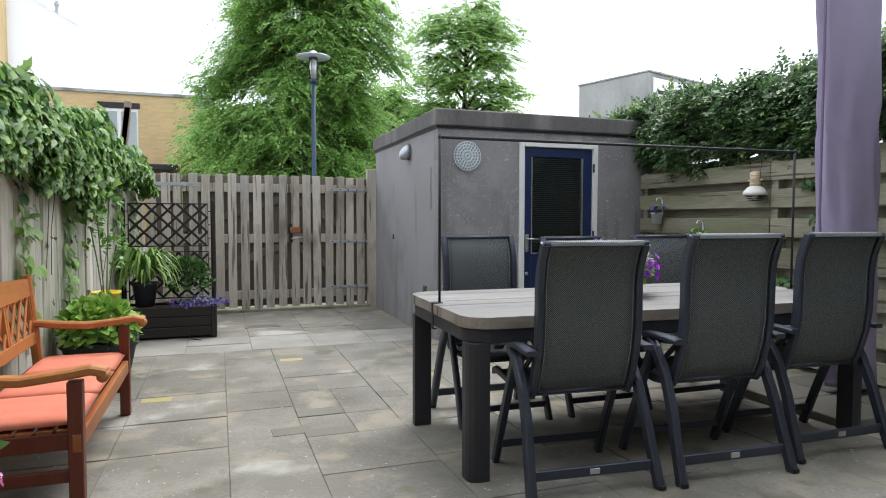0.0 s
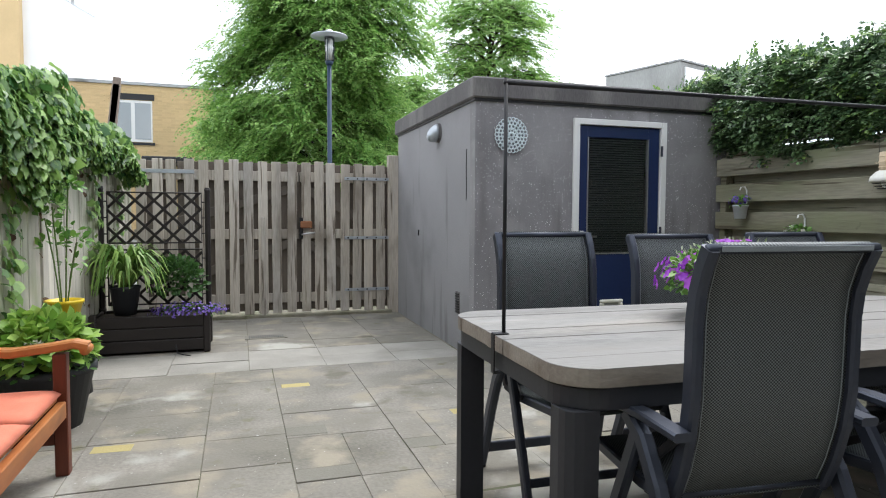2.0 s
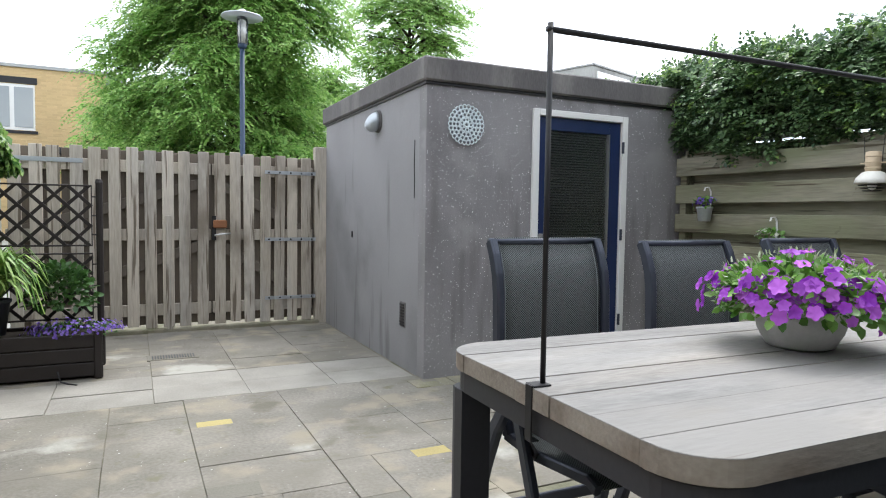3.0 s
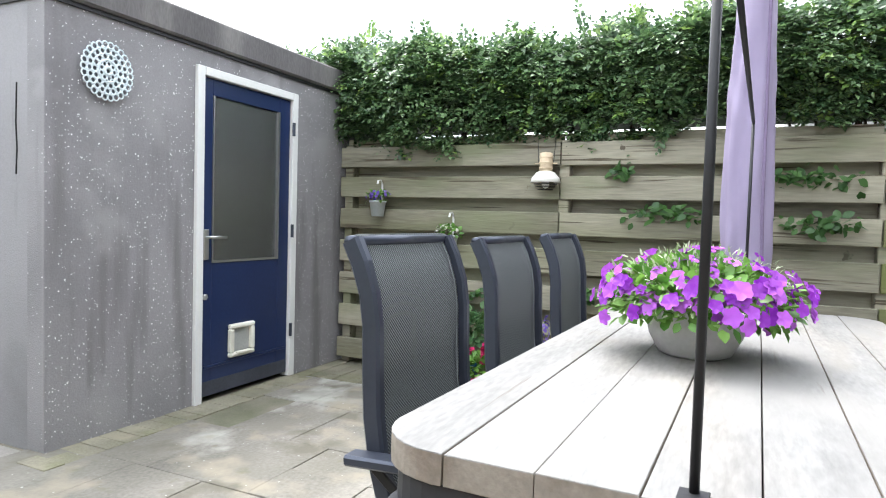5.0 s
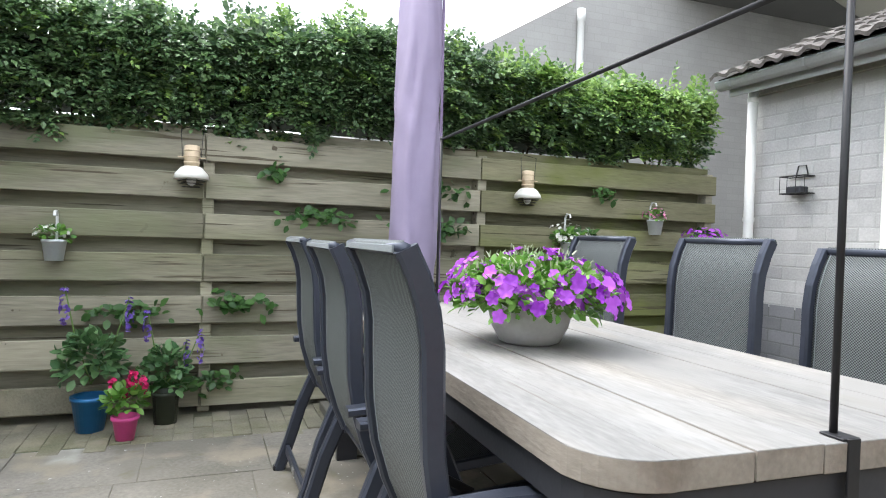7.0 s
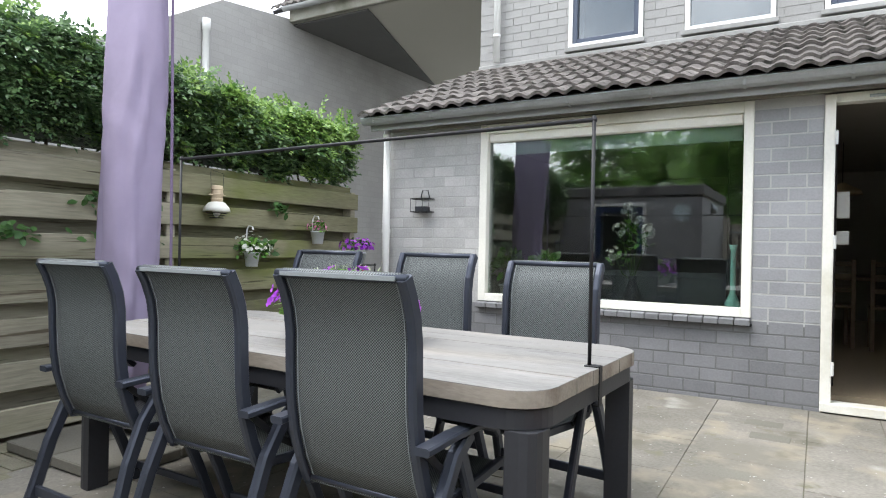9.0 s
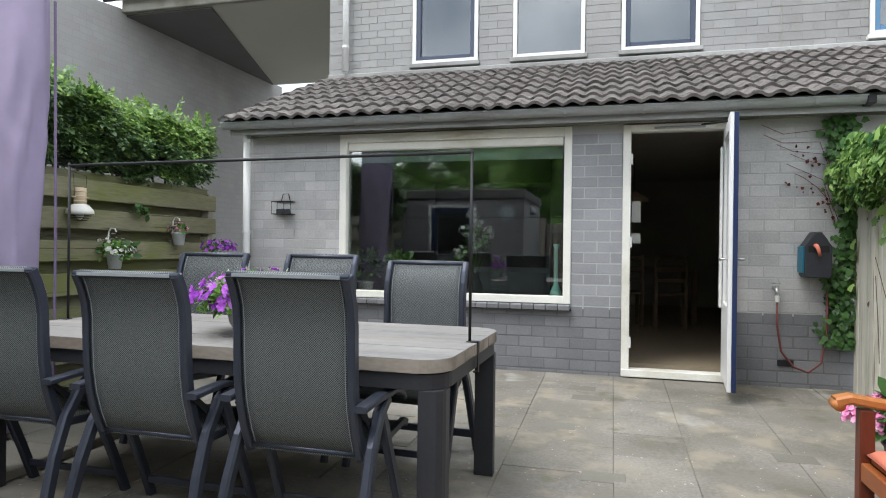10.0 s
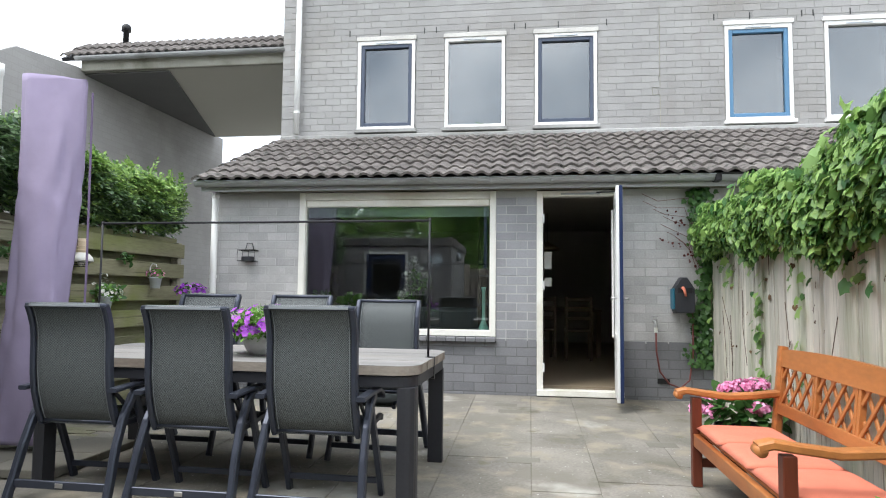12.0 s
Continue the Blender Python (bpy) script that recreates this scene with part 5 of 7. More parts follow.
# trees beyond the gate
def tree(name, x, y, base, height, crown_r, sprays, seed, label, droop=0.5, leaf=0.085):
    """A trunk, arching limbs that fork twice, and drooping feathery sprays of leaflets."""
    g = np.random.default_rng(seed)
    t = thing(name, x, y, -0.06, label, "tree", "street trees")
    part("trunk", sweep([(0, 0, 0), (0.06, 0.02, height * 0.3), (-0.05, 0.05, height * 0.6), (0.0, 0.0, height * 0.93)], 0.17, round_=10, taper=0.25), BARK, t, "slender dark trunk", True)
    limbs = bmesh.new()
    spots, heads = [], []

    def half_width(h):
        k = min(max((h - base) / (height - base), 0.0), 1.0)
        return crown_r * math.sqrt(max(1 - (abs(k - 0.42) / 0.6) ** 2.6, 0.05))

    for i in range(40):
        h = base + (height - base) * (i + g.uniform(0.2, 0.8)) / 40 * 0.97
        q = i * 2.4 + g.uniform(-0.4, 0.4)
        out = half_width(h) * g.uniform(0.72, 1.08)
        d = np.array((math.cos(q), math.sin(q), 0.0))
        a = np.array((0, 0, max(h - 0.35 * out, height * 0.16)))
        rise = 0.35 * out + g.uniform(-0.1, 0.35)
        line = [a + d * out * u + np.array((0, 0, rise * math.sin(u * 2.2) - droop * u ** 3)) for u in np.linspace(0, 1, 6)]
        sweep([tuple(p) for p in line], 0.055, round_=5, bm=limbs, taper=0.2)
        for u in np.linspace(0.28, 1.0, 9):
            k = min(int(u * 5), 4)
            p = line[k] + (line[k + 1] - line[k]) * (u * 5 - k)
            for s_ in (-1, 1):
                turn = q + s_ * g.uniform(0.3, 1.1)
                e = np.array((math.cos(turn), math.sin(turn), 0.0))
                length = g.uniform(0.35, 0.9) * (1.1 - 0.4 * u) * out * 0.5
                tip = p + e * length + np.array((0, 0, 0.06 - droop * 0.35 * length))
                sweep([tuple(p), tuple(p + (tip - p) * 0.6 + np.array((0, 0, 0.06))), tuple(tip)], 0.014, round_=4, bm=limbs, taper=0.3)
                for w in (0.35, 0.7, 1.0):
                    spots.append(p + (tip - p) * w)
                    heads.append(e)
    for i in range(36):
        spots.append(np.array((g.normal(0, 0.3), g.normal(0, 0.3), height * g.uniform(0.9, 1.0))))
        heads.append(np.array((math.cos(i), math.sin(i), 0.2)))
    tagged(part("branch_growth", limbs, BARK, t, "spreading thin limbs"), kind="stuff")
    spots, heads = np.array(spots), np.array(heads)
    pick = g.integers(0, len(spots), sprays)
    c = spots[pick] + g.normal(0, 1, (sprays, 3)) * (0.3, 0.3, 0.16)
    d = heads[pick] + g.normal(0, 0.5, (sprays, 3)) * (1, 1, 0.25)
    d /= np.linalg.norm(d, axis=1, keepdims=True)
    side = np.cross(d, (0, 0, 1.0)) + g.normal(0, 0.12, (sprays, 3))
    reach = g.uniform(0.28, 0.55, sprays)
    where, ways, ups, sizes = [], [], [], []
    count = 19
    for k in range(count):
        a = (k // 2 + 0.5) / (count // 2)
        s_ = -1 if k % 2 else 1
        where.append(c + d * (reach * a)[:, None] - np.array((0, 0, 1.0)) * (droop * 0.75 * reach * a * a)[:, None] + side * (s_ * 0.02))
        ways.append(d * 0.7 + side * s_ * 0.8 + np.array((0, 0, -0.25 - 0.5 * a)) + g.normal(0, 0.2, c.shape))
        ups.append(np.array((0, 0, 1.0)) + d * 0.3 + g.normal(0, 0.3, c.shape))
        sizes.append(g.uniform(0.75, 1.2, sprays) * leaf * (1.05 - 0.4 * a))
    put("crown", leaves("crown", np.concatenate(where), np.concatenate(ways), np.concatenate(ups), np.concatenate(sizes), LEAF_TREE), t, "crown of feathery fresh green leaves")
    return t


tree("tree", 2.4, 18.0, 1.2, 8.5, 2.2, 17000, 11, "broad fresh green tree with layered drooping branches", 0.8, 0.1)
tree("tree", 9.0, 23.0, 3.8, 9.2, 1.9, 4300, 12, "smaller airy green tree seen above the shed", 0.4, 0.105)
tree("tree", 6.6, 27.0, 1.0, 6.8, 2.3, 5000, 13, "distant green tree between two larger ones", 0.5, 0.13)
tree("tree", 1.0, 31.0, 1.0, 6.2, 2.3, 4000, 14, "distant pale green tree behind the street lamp", 0.5, 0.13)
sh = thing("shrubs", 4, 33, -0.06, "distant green shrubs beyond the street", "shrubs", kind="stuff")
n = 16000
pos = np.stack([g.uniform(-5, 12, n), g.normal(0, 0.5, n), g.uniform(0, 1, n) ** 0.7 * 3.2], 1)
pos[:, 2] *= 0.8 + 0.2 * np.sin(pos[:, 0] * 1.7)
put("foliage", leaves("foliage", pos, g.normal(0, 1, (n, 3)), np.tile((0, -0.6, 0.7), (n, 1)) + g.normal(0, 0.4, (n, 3)), g.uniform(0.15, 0.3, n), LEAF_TREE), sh)


# street lamps
def lamp_post(x, y, h, label):
    t = thing("street_lamp", x, y, -0.06, label, "street lamp", "street lamps")
    part("pole", lathe([(0.07, 0), (0.07, 0.9), (0.045, 1.0), (0.04, h)], 14), POLE_BLUE, t, "", True)
    lan = part("lantern", lathe([(0.06, h), (0.075, h + 0.03), (0.075, h + 0.06), (0.05, h + 0.08)], 14), POLE_BLUE, t)
    part("glass_tube", lathe([(0.078, h + 0.06), (0.09, h + 0.5)], 16), CLEAR, lan, "clear glass tube", True)
    part("bulb", lathe([(0.05, h + 0.08), (0.066, h + 0.44), (0.03, h + 0.47)], 12), WHITE, lan, "white inner tube", True)
    for j in range(3):
        q = 2 * math.pi * j / 3
        part("strut", sweep([(0.08 * math.cos(q), 0.08 * math.sin(q), h + 0.05), (0.09 * math.cos(q), 0.09 * math.sin(q), h + 0.46)], 0.006, round_=5), POLE_BLUE, lan)
    part("hat", lathe([(0.34, h + 0.5), (0.33, h + 0.52), (0.1, h + 0.55), (0.06, h + 0.62), (0.02, h + 0.64)], 24), ZINC, lan, "flat grey disc hat", True)


lamp_post(2.0, 13.5, 3.95, "tall dark blue street lamp with disc hat")
lamp_post(0.8, 32.0, 3.6, "distant dark street lamp among the trees")

# old posts standing behind the gate
for dx, top, r in ((0.0, 2.7, 7.2), (0.05, 2.62, 6.2)):
    solid("old_post", box(-0.04, 0.04, -0.03, 0.03, -0.06, top, 0.006), mat("dark_old_wood", (0.3, 0.24, 0.2), 0.9, var=0.3, stretch=(1, 1, 0.1)), "dark leaning old post beyond the fence", "post", "old posts", m=pose(-1.23 + dx, 9.6, 0, 0, r, 0))


# houses beyond
def far_window(parent, x, z, w, h, y=-0.02):
    win_ = part("window", box(x - w / 2, x + w / 2, y, y + 0.06, z, z + h, 0.02), WHITE, parent, "white window frame")
    for k in (-0.25, 0.25):
        part("pane", box(x + k * w - w * 0.2, x + k * w + w * 0.2, y - 0.02, y + 0.01, z + 0.1, z + h - 0.1), PANE_DARK, win_, "", False)
    part("lintel", box(x - w / 2 - 0.05, x + w / 2 + 0.05, y - 0.03, y + 0.05, z + h, z + h + 0.18), BLACK, parent)
    part("sill", box(x - w / 2 - 0.05, x + w / 2 + 0.05, y - 0.05, y + 0.05, z - 0.08, z), BLACK, parent)


tan = thing("yellow_house", -4.45, 34.5, -0.06, "flat-roofed yellow brick house with dark brick corner", "house")
part("wall", box(-8, 2.5, 0, 8, 0, 4.8), TAN_BRICK, tan, "yellow brick wall")
cs, hs = [], []
for r in range(64):
    for c in range(36):
        cs.append((-6.4 + 0.25 * c + (0.125 if r % 2 else 0), -0.004, 0.05 + 0.0735 * r)); hs.append((0.119, 0.01, 0.031))
keep = [i for i, q in enumerate(cs) if q[0] < 2.4]
tagged(put("bricks", boxes_mesh("bricks", [cs[i] for i in keep], [hs[i] for i in keep], TAN_BRICK), tan, "yellow bricks"), kind="stuff")
corner = part("corner_pier", box(2.5, 3.0, -0.15, 8, 0, 4.78), BRICK_PLINTH, tan, "dark grey brick corner")
for r in range(46):
    part("course", box(2.48, 3.02, -0.165, 0.1, 0.02 + 0.1025 * r, 0.1 + 0.1025 * r), BRICK_MID, corner)
part("roof", box(-8.1, 2.7, -0.08, 8.1, 4.76, 4.85), GUTTER, tan, "thin flat roof edge")
far_window(tan, 0.14, 3.0, 1.12, 1.31)
tan.scale = (1.5, 1.5, 1.5)
part("canopy", box(0.5, 1.9, -1.2, 0, 2.3, 2.5, 0.03), BLACK, tan, "dark porch canopy")
part("side_annex", box(3.05, 3.4, 0.5, 6, 0, 3.3), BLACK, tan, "dark annex")

pale = thing("pale_house", -8.97, 45.54, -0.06, "pale plastered house with sloping roof edge", "house")
part("wall", slab([(-1.5, 0), (0.75, 0), (0.75, 7.6), (-1.5, 8.85)], -0.2, 0.2), PLASTER, pale, "pale plaster wall").matrix_basis = pose(0, 0, 0, 90, 0, 0)
part("party_wall", box(-3.0, -1.5, -0.6, 5, 0, 9.3), TAN_BRICK, pale, "yellow brick party wall")
part("verge", sweep([(-1.5, -0.25, 8.87), (0.75, -0.25, 7.62)], 0.03, 0.03, side=(0, 1, 0)), ZINC, pale, "thin roof verge")
part("chimney", lathe([(0.06, 7.5), (0.06, 8.3), (0.09, 8.35), (0.05, 8.5)], 10), GUTTER, pale, "small flue pipe")

pale.scale = (1.7, 1.7, 1.7)

grey = thing("concrete_house", 20.95, 28, -0.06, "flat-roofed stained concrete house above the hedge", "house", rz=18)
part("wall", box(0.0, 7, 0.0, 4.6, 0, 8.75, 0.03), STAINED, grey, "stained concrete wall")
part("bright_wall", box(0.35, 7.02, -0.06, 0.0, 0, 8.5), PLASTER, grey, "pale side wall")
far_window(grey, 1.5, 6.2, 1.4, 1.5, -0.1)
part("roof", box(-0.05, 7.05, -0.08, 4.65, 8.75, 8.83), GUTTER, grey, "flat roof edge")

# garden table: scrubbed boards on a dark steel frame
TX, TY, TR = 2.36, 3.515, -1.6
TZ = slope(TY)
table = thing("garden_table", TX, TY, 0, "long garden table with scrubbed board top and dark steel legs", "table", rz=TR)
L, W, RC = 1.165, 0.515, 0.13


def rounded(hl, hw, r, seg=7):
    out = []
    for cx, cy, a in ((hl - r, hw - r, 0), (-hl + r, hw - r, 90), (-hl + r, -hw + r, 180), (hl - r, -hw + r, 270)):
        out += [(cx + r * math.cos(radians(a + 90 * i / seg)), cy + r * math.sin(radians(a + 90 * i / seg))) for i in range(seg + 1)]
    return out


def strip(outline, y0, y1):
    """The piece of a convex outline between two lines along x."""
    def cut(poly, keep, at):
        res = []
        for (ax, ay), (bx, by) in zip(poly, poly[1:] + poly[:1]):
            ka, kb = keep(ay), keep(by)
            if ka:
                res.append((ax, ay))
            if ka != kb:
                t = (at - ay) / (by - ay)
                res.append((ax + t * (bx - ax), at))
        return res
    return cut(cut(outline, lambda v: v >= y0, y0), lambda v: v <= y1, y1)


edges = np.linspace(-W, W, 8)
for i in range(7):
    bm = slab(strip(rounded(L + rng.normal(0, 0.0015), W, RC), edges[i] + 0.0013, edges[i + 1] - 0.0013), 0.711, 0.763, None, 0.0022)
    for f in bm.faces:
        f.material_index = 0 if f.calc_center_median().z > 0.759 else 1
    part("board", bm, (WOOD_TOP, WOOD_END), table).location.z = rng.normal(0, 0.0012)
frame_bm = slab(rounded(L - 0.012, W - 0.012, RC - 0.01), 0.648, 0.706, None, 0.003)
part("under_frame", frame_bm, TABLE_LEG, table, "dark steel apron")
for sx in (-1, 1):
    for sy in (-1, 1):
        o = [(-0.048, -0.048), (-0.005, -0.048), (0.022, -0.043), (0.042, -0.026), (0.048, 0.0), (0.048, 0.048), (-0.048, 0.048)]
        o = [(x * sx, -y * sy) for x, y in o]
        if sx * sy > 0:
            o = o[::-1]
        lx, ly = sx * (L - 0.062), sy * (W - 0.066)
        part("leg", slab([(x + lx, y + ly) for x, y in o], slope(TY + ly) - 0.002, 0.648, None, 0.003), TABLE_LEG, table)

# thin rod frame clamped to the table ends
rod = thing("rod_frame", 1.232, 3.556, 0.764, "thin black rod frame clamped across the garden table", "rod frame", rz=-2.0)
RL = 2.255
part("cross_rod", sweep([(-0.009, 0, 0.835), (RL + 0.009, 0, 0.835)], 0.0075, round_=8), BLACK, rod, "", True)
for x in (0, RL):
    part("upright", sweep([(x, 0, 0.0), (x, 0, 0.85)], 0.0068, round_=8), BLACK, rod, "", True)
    s = -1 if x == 0 else 1
    edge = x + s * (0.036 if x == 0 else 0.0405)
    cl = box(x - s * 0.012, edge, -0.02, 0.02, 0.0, 0.004, 0.001)
    box(edge, edge + s * 0.005, -0.016, 0.012, -0.128, 0.004, 0.001, cl)
    box(edge + s * 0.005, edge - s * 0.02, -0.016, 0.012, -0.132, -0.128, 0.001, cl)
    part("clamp", cl, BLACK, rod, "black steel clamp")


SEAM = mat("pale_seam_thread", (0.22, 0.24, 0.25), 0.8, var=0.3, fine=400, bump=0.2)


# reclining garden chair: aluminium frame with woven back and seat
def garden_chair():
    t = thing("garden_chair", 0, 0, 0, "dark grey reclining garden chair with woven seat and back", "chair", "chairs round the garden table")
    back = [(0.015, 1.085), (0.04, 1.035), (0.062, 0.97), (0.072, 0.9), (0.075, 0.8), (0.08, 0.7), (0.095, 0.6), (0.125, 0.5), (0.16, 0.42)]
    seat = [(0.15, 0.415), (0.3, 0.405), (0.5, 0.425), (0.6, 0.435), (0.64, 0.42)]

    def cloth(line, half, lift):
        bm = bmesh.new()
        rows = []
        for y, z in line:
            rows.append([bm.verts.new((x, y + lift * (1 - (x / half) ** 2) * 0.6, z - 0)) for x in np.linspace(-half, half, 9)])
        for a, b in zip(rows, rows[1:]):
            for i in range(8):
                bm.faces.new((a[i], a[i + 1], b[i + 1], b[i]))
        bmesh.ops.recalc_face_normals(bm, faces=bm.faces)
        bm.normal_update()
        bmesh.ops.solidify(bm, geom=bm.faces[:], thickness=0.005)
        layer = bm.loops.layers.uv.new("weave")
        for f in bm.faces:
            for loop in f.loops:
                loop[layer].uv = (loop.vert.co.x, loop.vert.co.z - loop.vert.co.y)
        return bm
    b = part("backrest", cloth([(y, z) for y, z in [(0.0, 1.078), (0.004, 1.092), (0.016, 1.099)] + [(yy, zz) for yy, zz in back]], 0.212, -0.004), MESH, t, "dark woven cloth back", True)
    part("top_bar", sweep([(-0.232, 0.012, 1.083), (0.232, 0.012, 1.083)], 0.013, round_=8), ALU, b, "", True)
    part("top_hem", sweep([(-0.205, -0.003, 1.083), (0.205, -0.003, 1.083)], 0.004, 0.014, side=(0, 1, 0)), SEAM, b, "pale frayed hem")
    part("bottom_bar", sweep([(-0.21, 0.155, 0.425), (0.21, 0.155, 0.425)], 0.011, round_=8), ALU, b, "", True)
    part("seat", cloth(seat, 0.212, 0.0), MESH, t, "dark woven cloth seat", True)
    for s in (-1, 1):
        part("seam", sweep([(s * 0.196, y - 0.003, z) for y, z in [(0.006, 1.09)] + back], 0.003, 0.0085, side=(1, 0, 0)), SEAM, b, "pale stitched seam")
    for s in (-1, 1):
        part("back_rail", sweep([(s * 0.222, y, z) for y, z in back], 0.03, 0.045, side=(1, 0, 0)), ALU, t)
        part("seat_rail", sweep([(s * 0.222, y, z) for y, z in seat], 0.024, 0.035, side=(1, 0, 0)), ALU, t)
        part("rear_leg", sweep([(s * 0.285, 0.0, 0.0), (s * 0.278, 0.045, 0.14), (s * 0.27, 0.09, 0.3), (s * 0.265, 0.15, 0.45), (s * 0.262, 0.225, 0.56), (s * 0.262, 0.3, 0.61)], 0.038, 0.05, side=(1, 0, 0)), ALU, t)
        part("front_leg", sweep([(s * 0.265, 0.5, 0.0), (s * 0.262, 0.42, 0.2), (s * 0.258, 0.32, 0.43), (s * 0.256, 0.26, 0.57)], 0.03, 0.045, side=(1, 0, 0)), ALU, t)
        part("armrest", sweep([(s * 0.262, 0.05, 0.618), (s * 0.265, 0.2, 0.628), (s * 0.265, 0.36, 0.626), (s * 0.265, 0.43, 0.6), (s * 0.262, 0.46, 0.575)], 0.05, 0.024, side=(1, 0, 0)), ALU, t, "smooth dark armrest")
        part("foot_cap", box(s * 0.285 - 0.016, s * 0.285 + 0.016, -0.026, 0.03, 0.0, 0.022, 0.004), BLACK, t)
        part("link_bar", sweep([(s * 0.245, 0.1, 0.6), (s * 0.24, 0.22, 0.5), (s * 0.24, 0.36, 0.42)], 0.012, 0.024, side=(1, 0, 0)), BLACK, t)
    r = part("rear_stretcher", sweep([(-0.275, 0.035, 0.1), (0.275, 0.035, 0.1)], 0.045, 0.018, side=(0, 0, 1)), ALU, t)
    part("badge", box(-0.022, 0.022, 0.022, 0.027, 0.088, 0.112, 0.001), STEEL, r, "small metal badge")
    part("front_stretcher", sweep([(-0.25, 0.46, 0.1), (0.25, 0.46, 0.1)], 0.035, 0.018, side=(0, 0, 1)), ALU, t)
    return t


chair = garden_chair()
for o in chair.children_recursive:
    o.data.transform(Matrix.Diagonal((1.03, 1, 0.972, 1)))
SEATS = ((1.649, 2.747, -4.5, 0.994), (2.336, 2.69, -3.3, 1.024), (3.05, 2.743, -1.3, 1.026), (1.735, 4.29, 178.8, 1.022), (2.425, 4.276, 179.2, 1.011), (3.122, 4.258, 179.7, 1.017))
for i, (x, y, rz, k) in enumerate(SEATS):
    m = pose(x, y, slope(y) + 0.001, 0, 0, rz) @ pose(0, 0, 0, -1.3 if y < 3.5 else 0.0, 0, 0) @ Matrix.Diagonal((1, 1, k, 1))
    if i == 0:
        chair.matrix_basis = m
    else:
        copy_thing(chair, m)


# potted plants
def pot_bm(r0, r1, h, rim=0.008, lip=0.02):
    return lathe([(r0, 0), (r1, h - lip), (r1 + rim, h - lip), (r1 + rim, h), (r1 - 0.006, h), (r1 - 0.01, h - lip * 1.4)], 24)


def bush(parent, n, centre, radii, material, size, seed, shape=OVAL, faces=OVAL_FACES, name="foliage", label=""):
    g = np.random.default_rng(seed)
    d = g.normal(0, 1, (n, 3))
    d /= np.linalg.norm(d, axis=1, keepdims=True)
    d[:, 2] = np.where(d[:, 2] < -0.35, -d[:, 2], d[:, 2])
    r = g.uniform(0.35, 1.0, n) ** 0.5
    pos = np.array(centre) + d * r[:, None] * np.array(radii)
    way = d + g.normal(0, 0.5, (n, 3))
    upv = d * 0.6 + np.array((0, 0, 0.8)) + g.normal(0, 0.3, (n, 3))
    return put(name, leaves(name, pos, way, upv, g.uniform(size * 0.7, size * 1.25, n), material, shape, faces), parent, label)


FLOWER = tuple([(0, 0, 0)] + [(math.cos(2 * math.pi * i / 15) * (0.38 if i % 3 == 0 else 0.5), math.sin(2 * math.pi * i / 15) * (0.38 if i % 3 == 0 else 0.5), 0.22 if i % 3 == 0 else (0.1 if i % 3 == 1 else 0.16)) for i in range(15)])
FLOWER_FACES = tuple((0, i + 1, (i + 1) % 15 + 1) for i in range(15))


def blooms(parent, n, centre, radii, material, size, seed, upper=True, name="blossom", label=""):
    """Open flower heads scattered over the outside of a plant, facing outwards."""
    g = np.random.default_rng(seed)
    d = g.normal(0, 1, (n, 3))
    if upper:
        d[:, 2] = np.abs(d[:, 2]) * 0.8 - 0.15
    d /= np.linalg.norm(d, axis=1, keepdims=True)
    pos = np.array(centre) + d * np.array(radii) * g.uniform(0.72, 1.14, (n, 1))
    face = d + np.array((0, 0, 0.25)) + g.normal(0, 0.2, (n, 3))
    way = np.cross(face, g.normal(0, 1, (n, 3)))
    return put(name, leaves(name, pos, way, face, g.uniform(size * 0.75, size * 1.2, n), material, FLOWER, FLOWER_FACES), parent, label)


# petunias in a cement bowl on the table
t = thing("flower_bowl", 2.25, 3.615, 0.764, "purple petunias in a round cement bowl on the table", "potted plant")
part("bowl", lathe([(0.08, 0), (0.098, 0.008), (0.124, 0.055), (0.138, 0.115), (0.131, 0.115), (0.118, 0.055)], 32), BOWL, t, "pale cement bowl", True)
bush(t, 1300, (0, 0, 0.145), (0.26, 0.26, 0.125), LEAF_LIGHT, 0.038, 21, label="soft light green leaves")
blooms(t, 190, (0, 0, 0.15), (0.275, 0.275, 0.14), PETAL_PURPLE, 0.046, 22, label="bright purple petunia blossoms")
blooms(t, 60, (0, 0, 0.16), (0.25, 0.24, 0.13), PETAL_PURPLE, 0.034, 23)
tagged(bush(t, 650, (0, 0, 0.17), (0.275, 0.275, 0.14), leafy("pale_bud", (0.2, 0.27, 0.12), (0.46, 0.5, 0.36)), 0.021, 24, BLADE_LEAF, BLADE_LEAF_FACES, "bud_growth", "pale buds and sprigs"), kind="stuff")
for i in range(16):
    q = 2 * math.pi * i / 16
    part("stem", sweep([(0.05 * math.cos(q), 0.05 * math.sin(q), 0.1), (0.15 * math.cos(q), 0.15 * math.sin(q), 0.16), (0.24 * math.cos(q), 0.24 * math.sin(q), 0.14)], 0.003, round_=4), STEM, t)

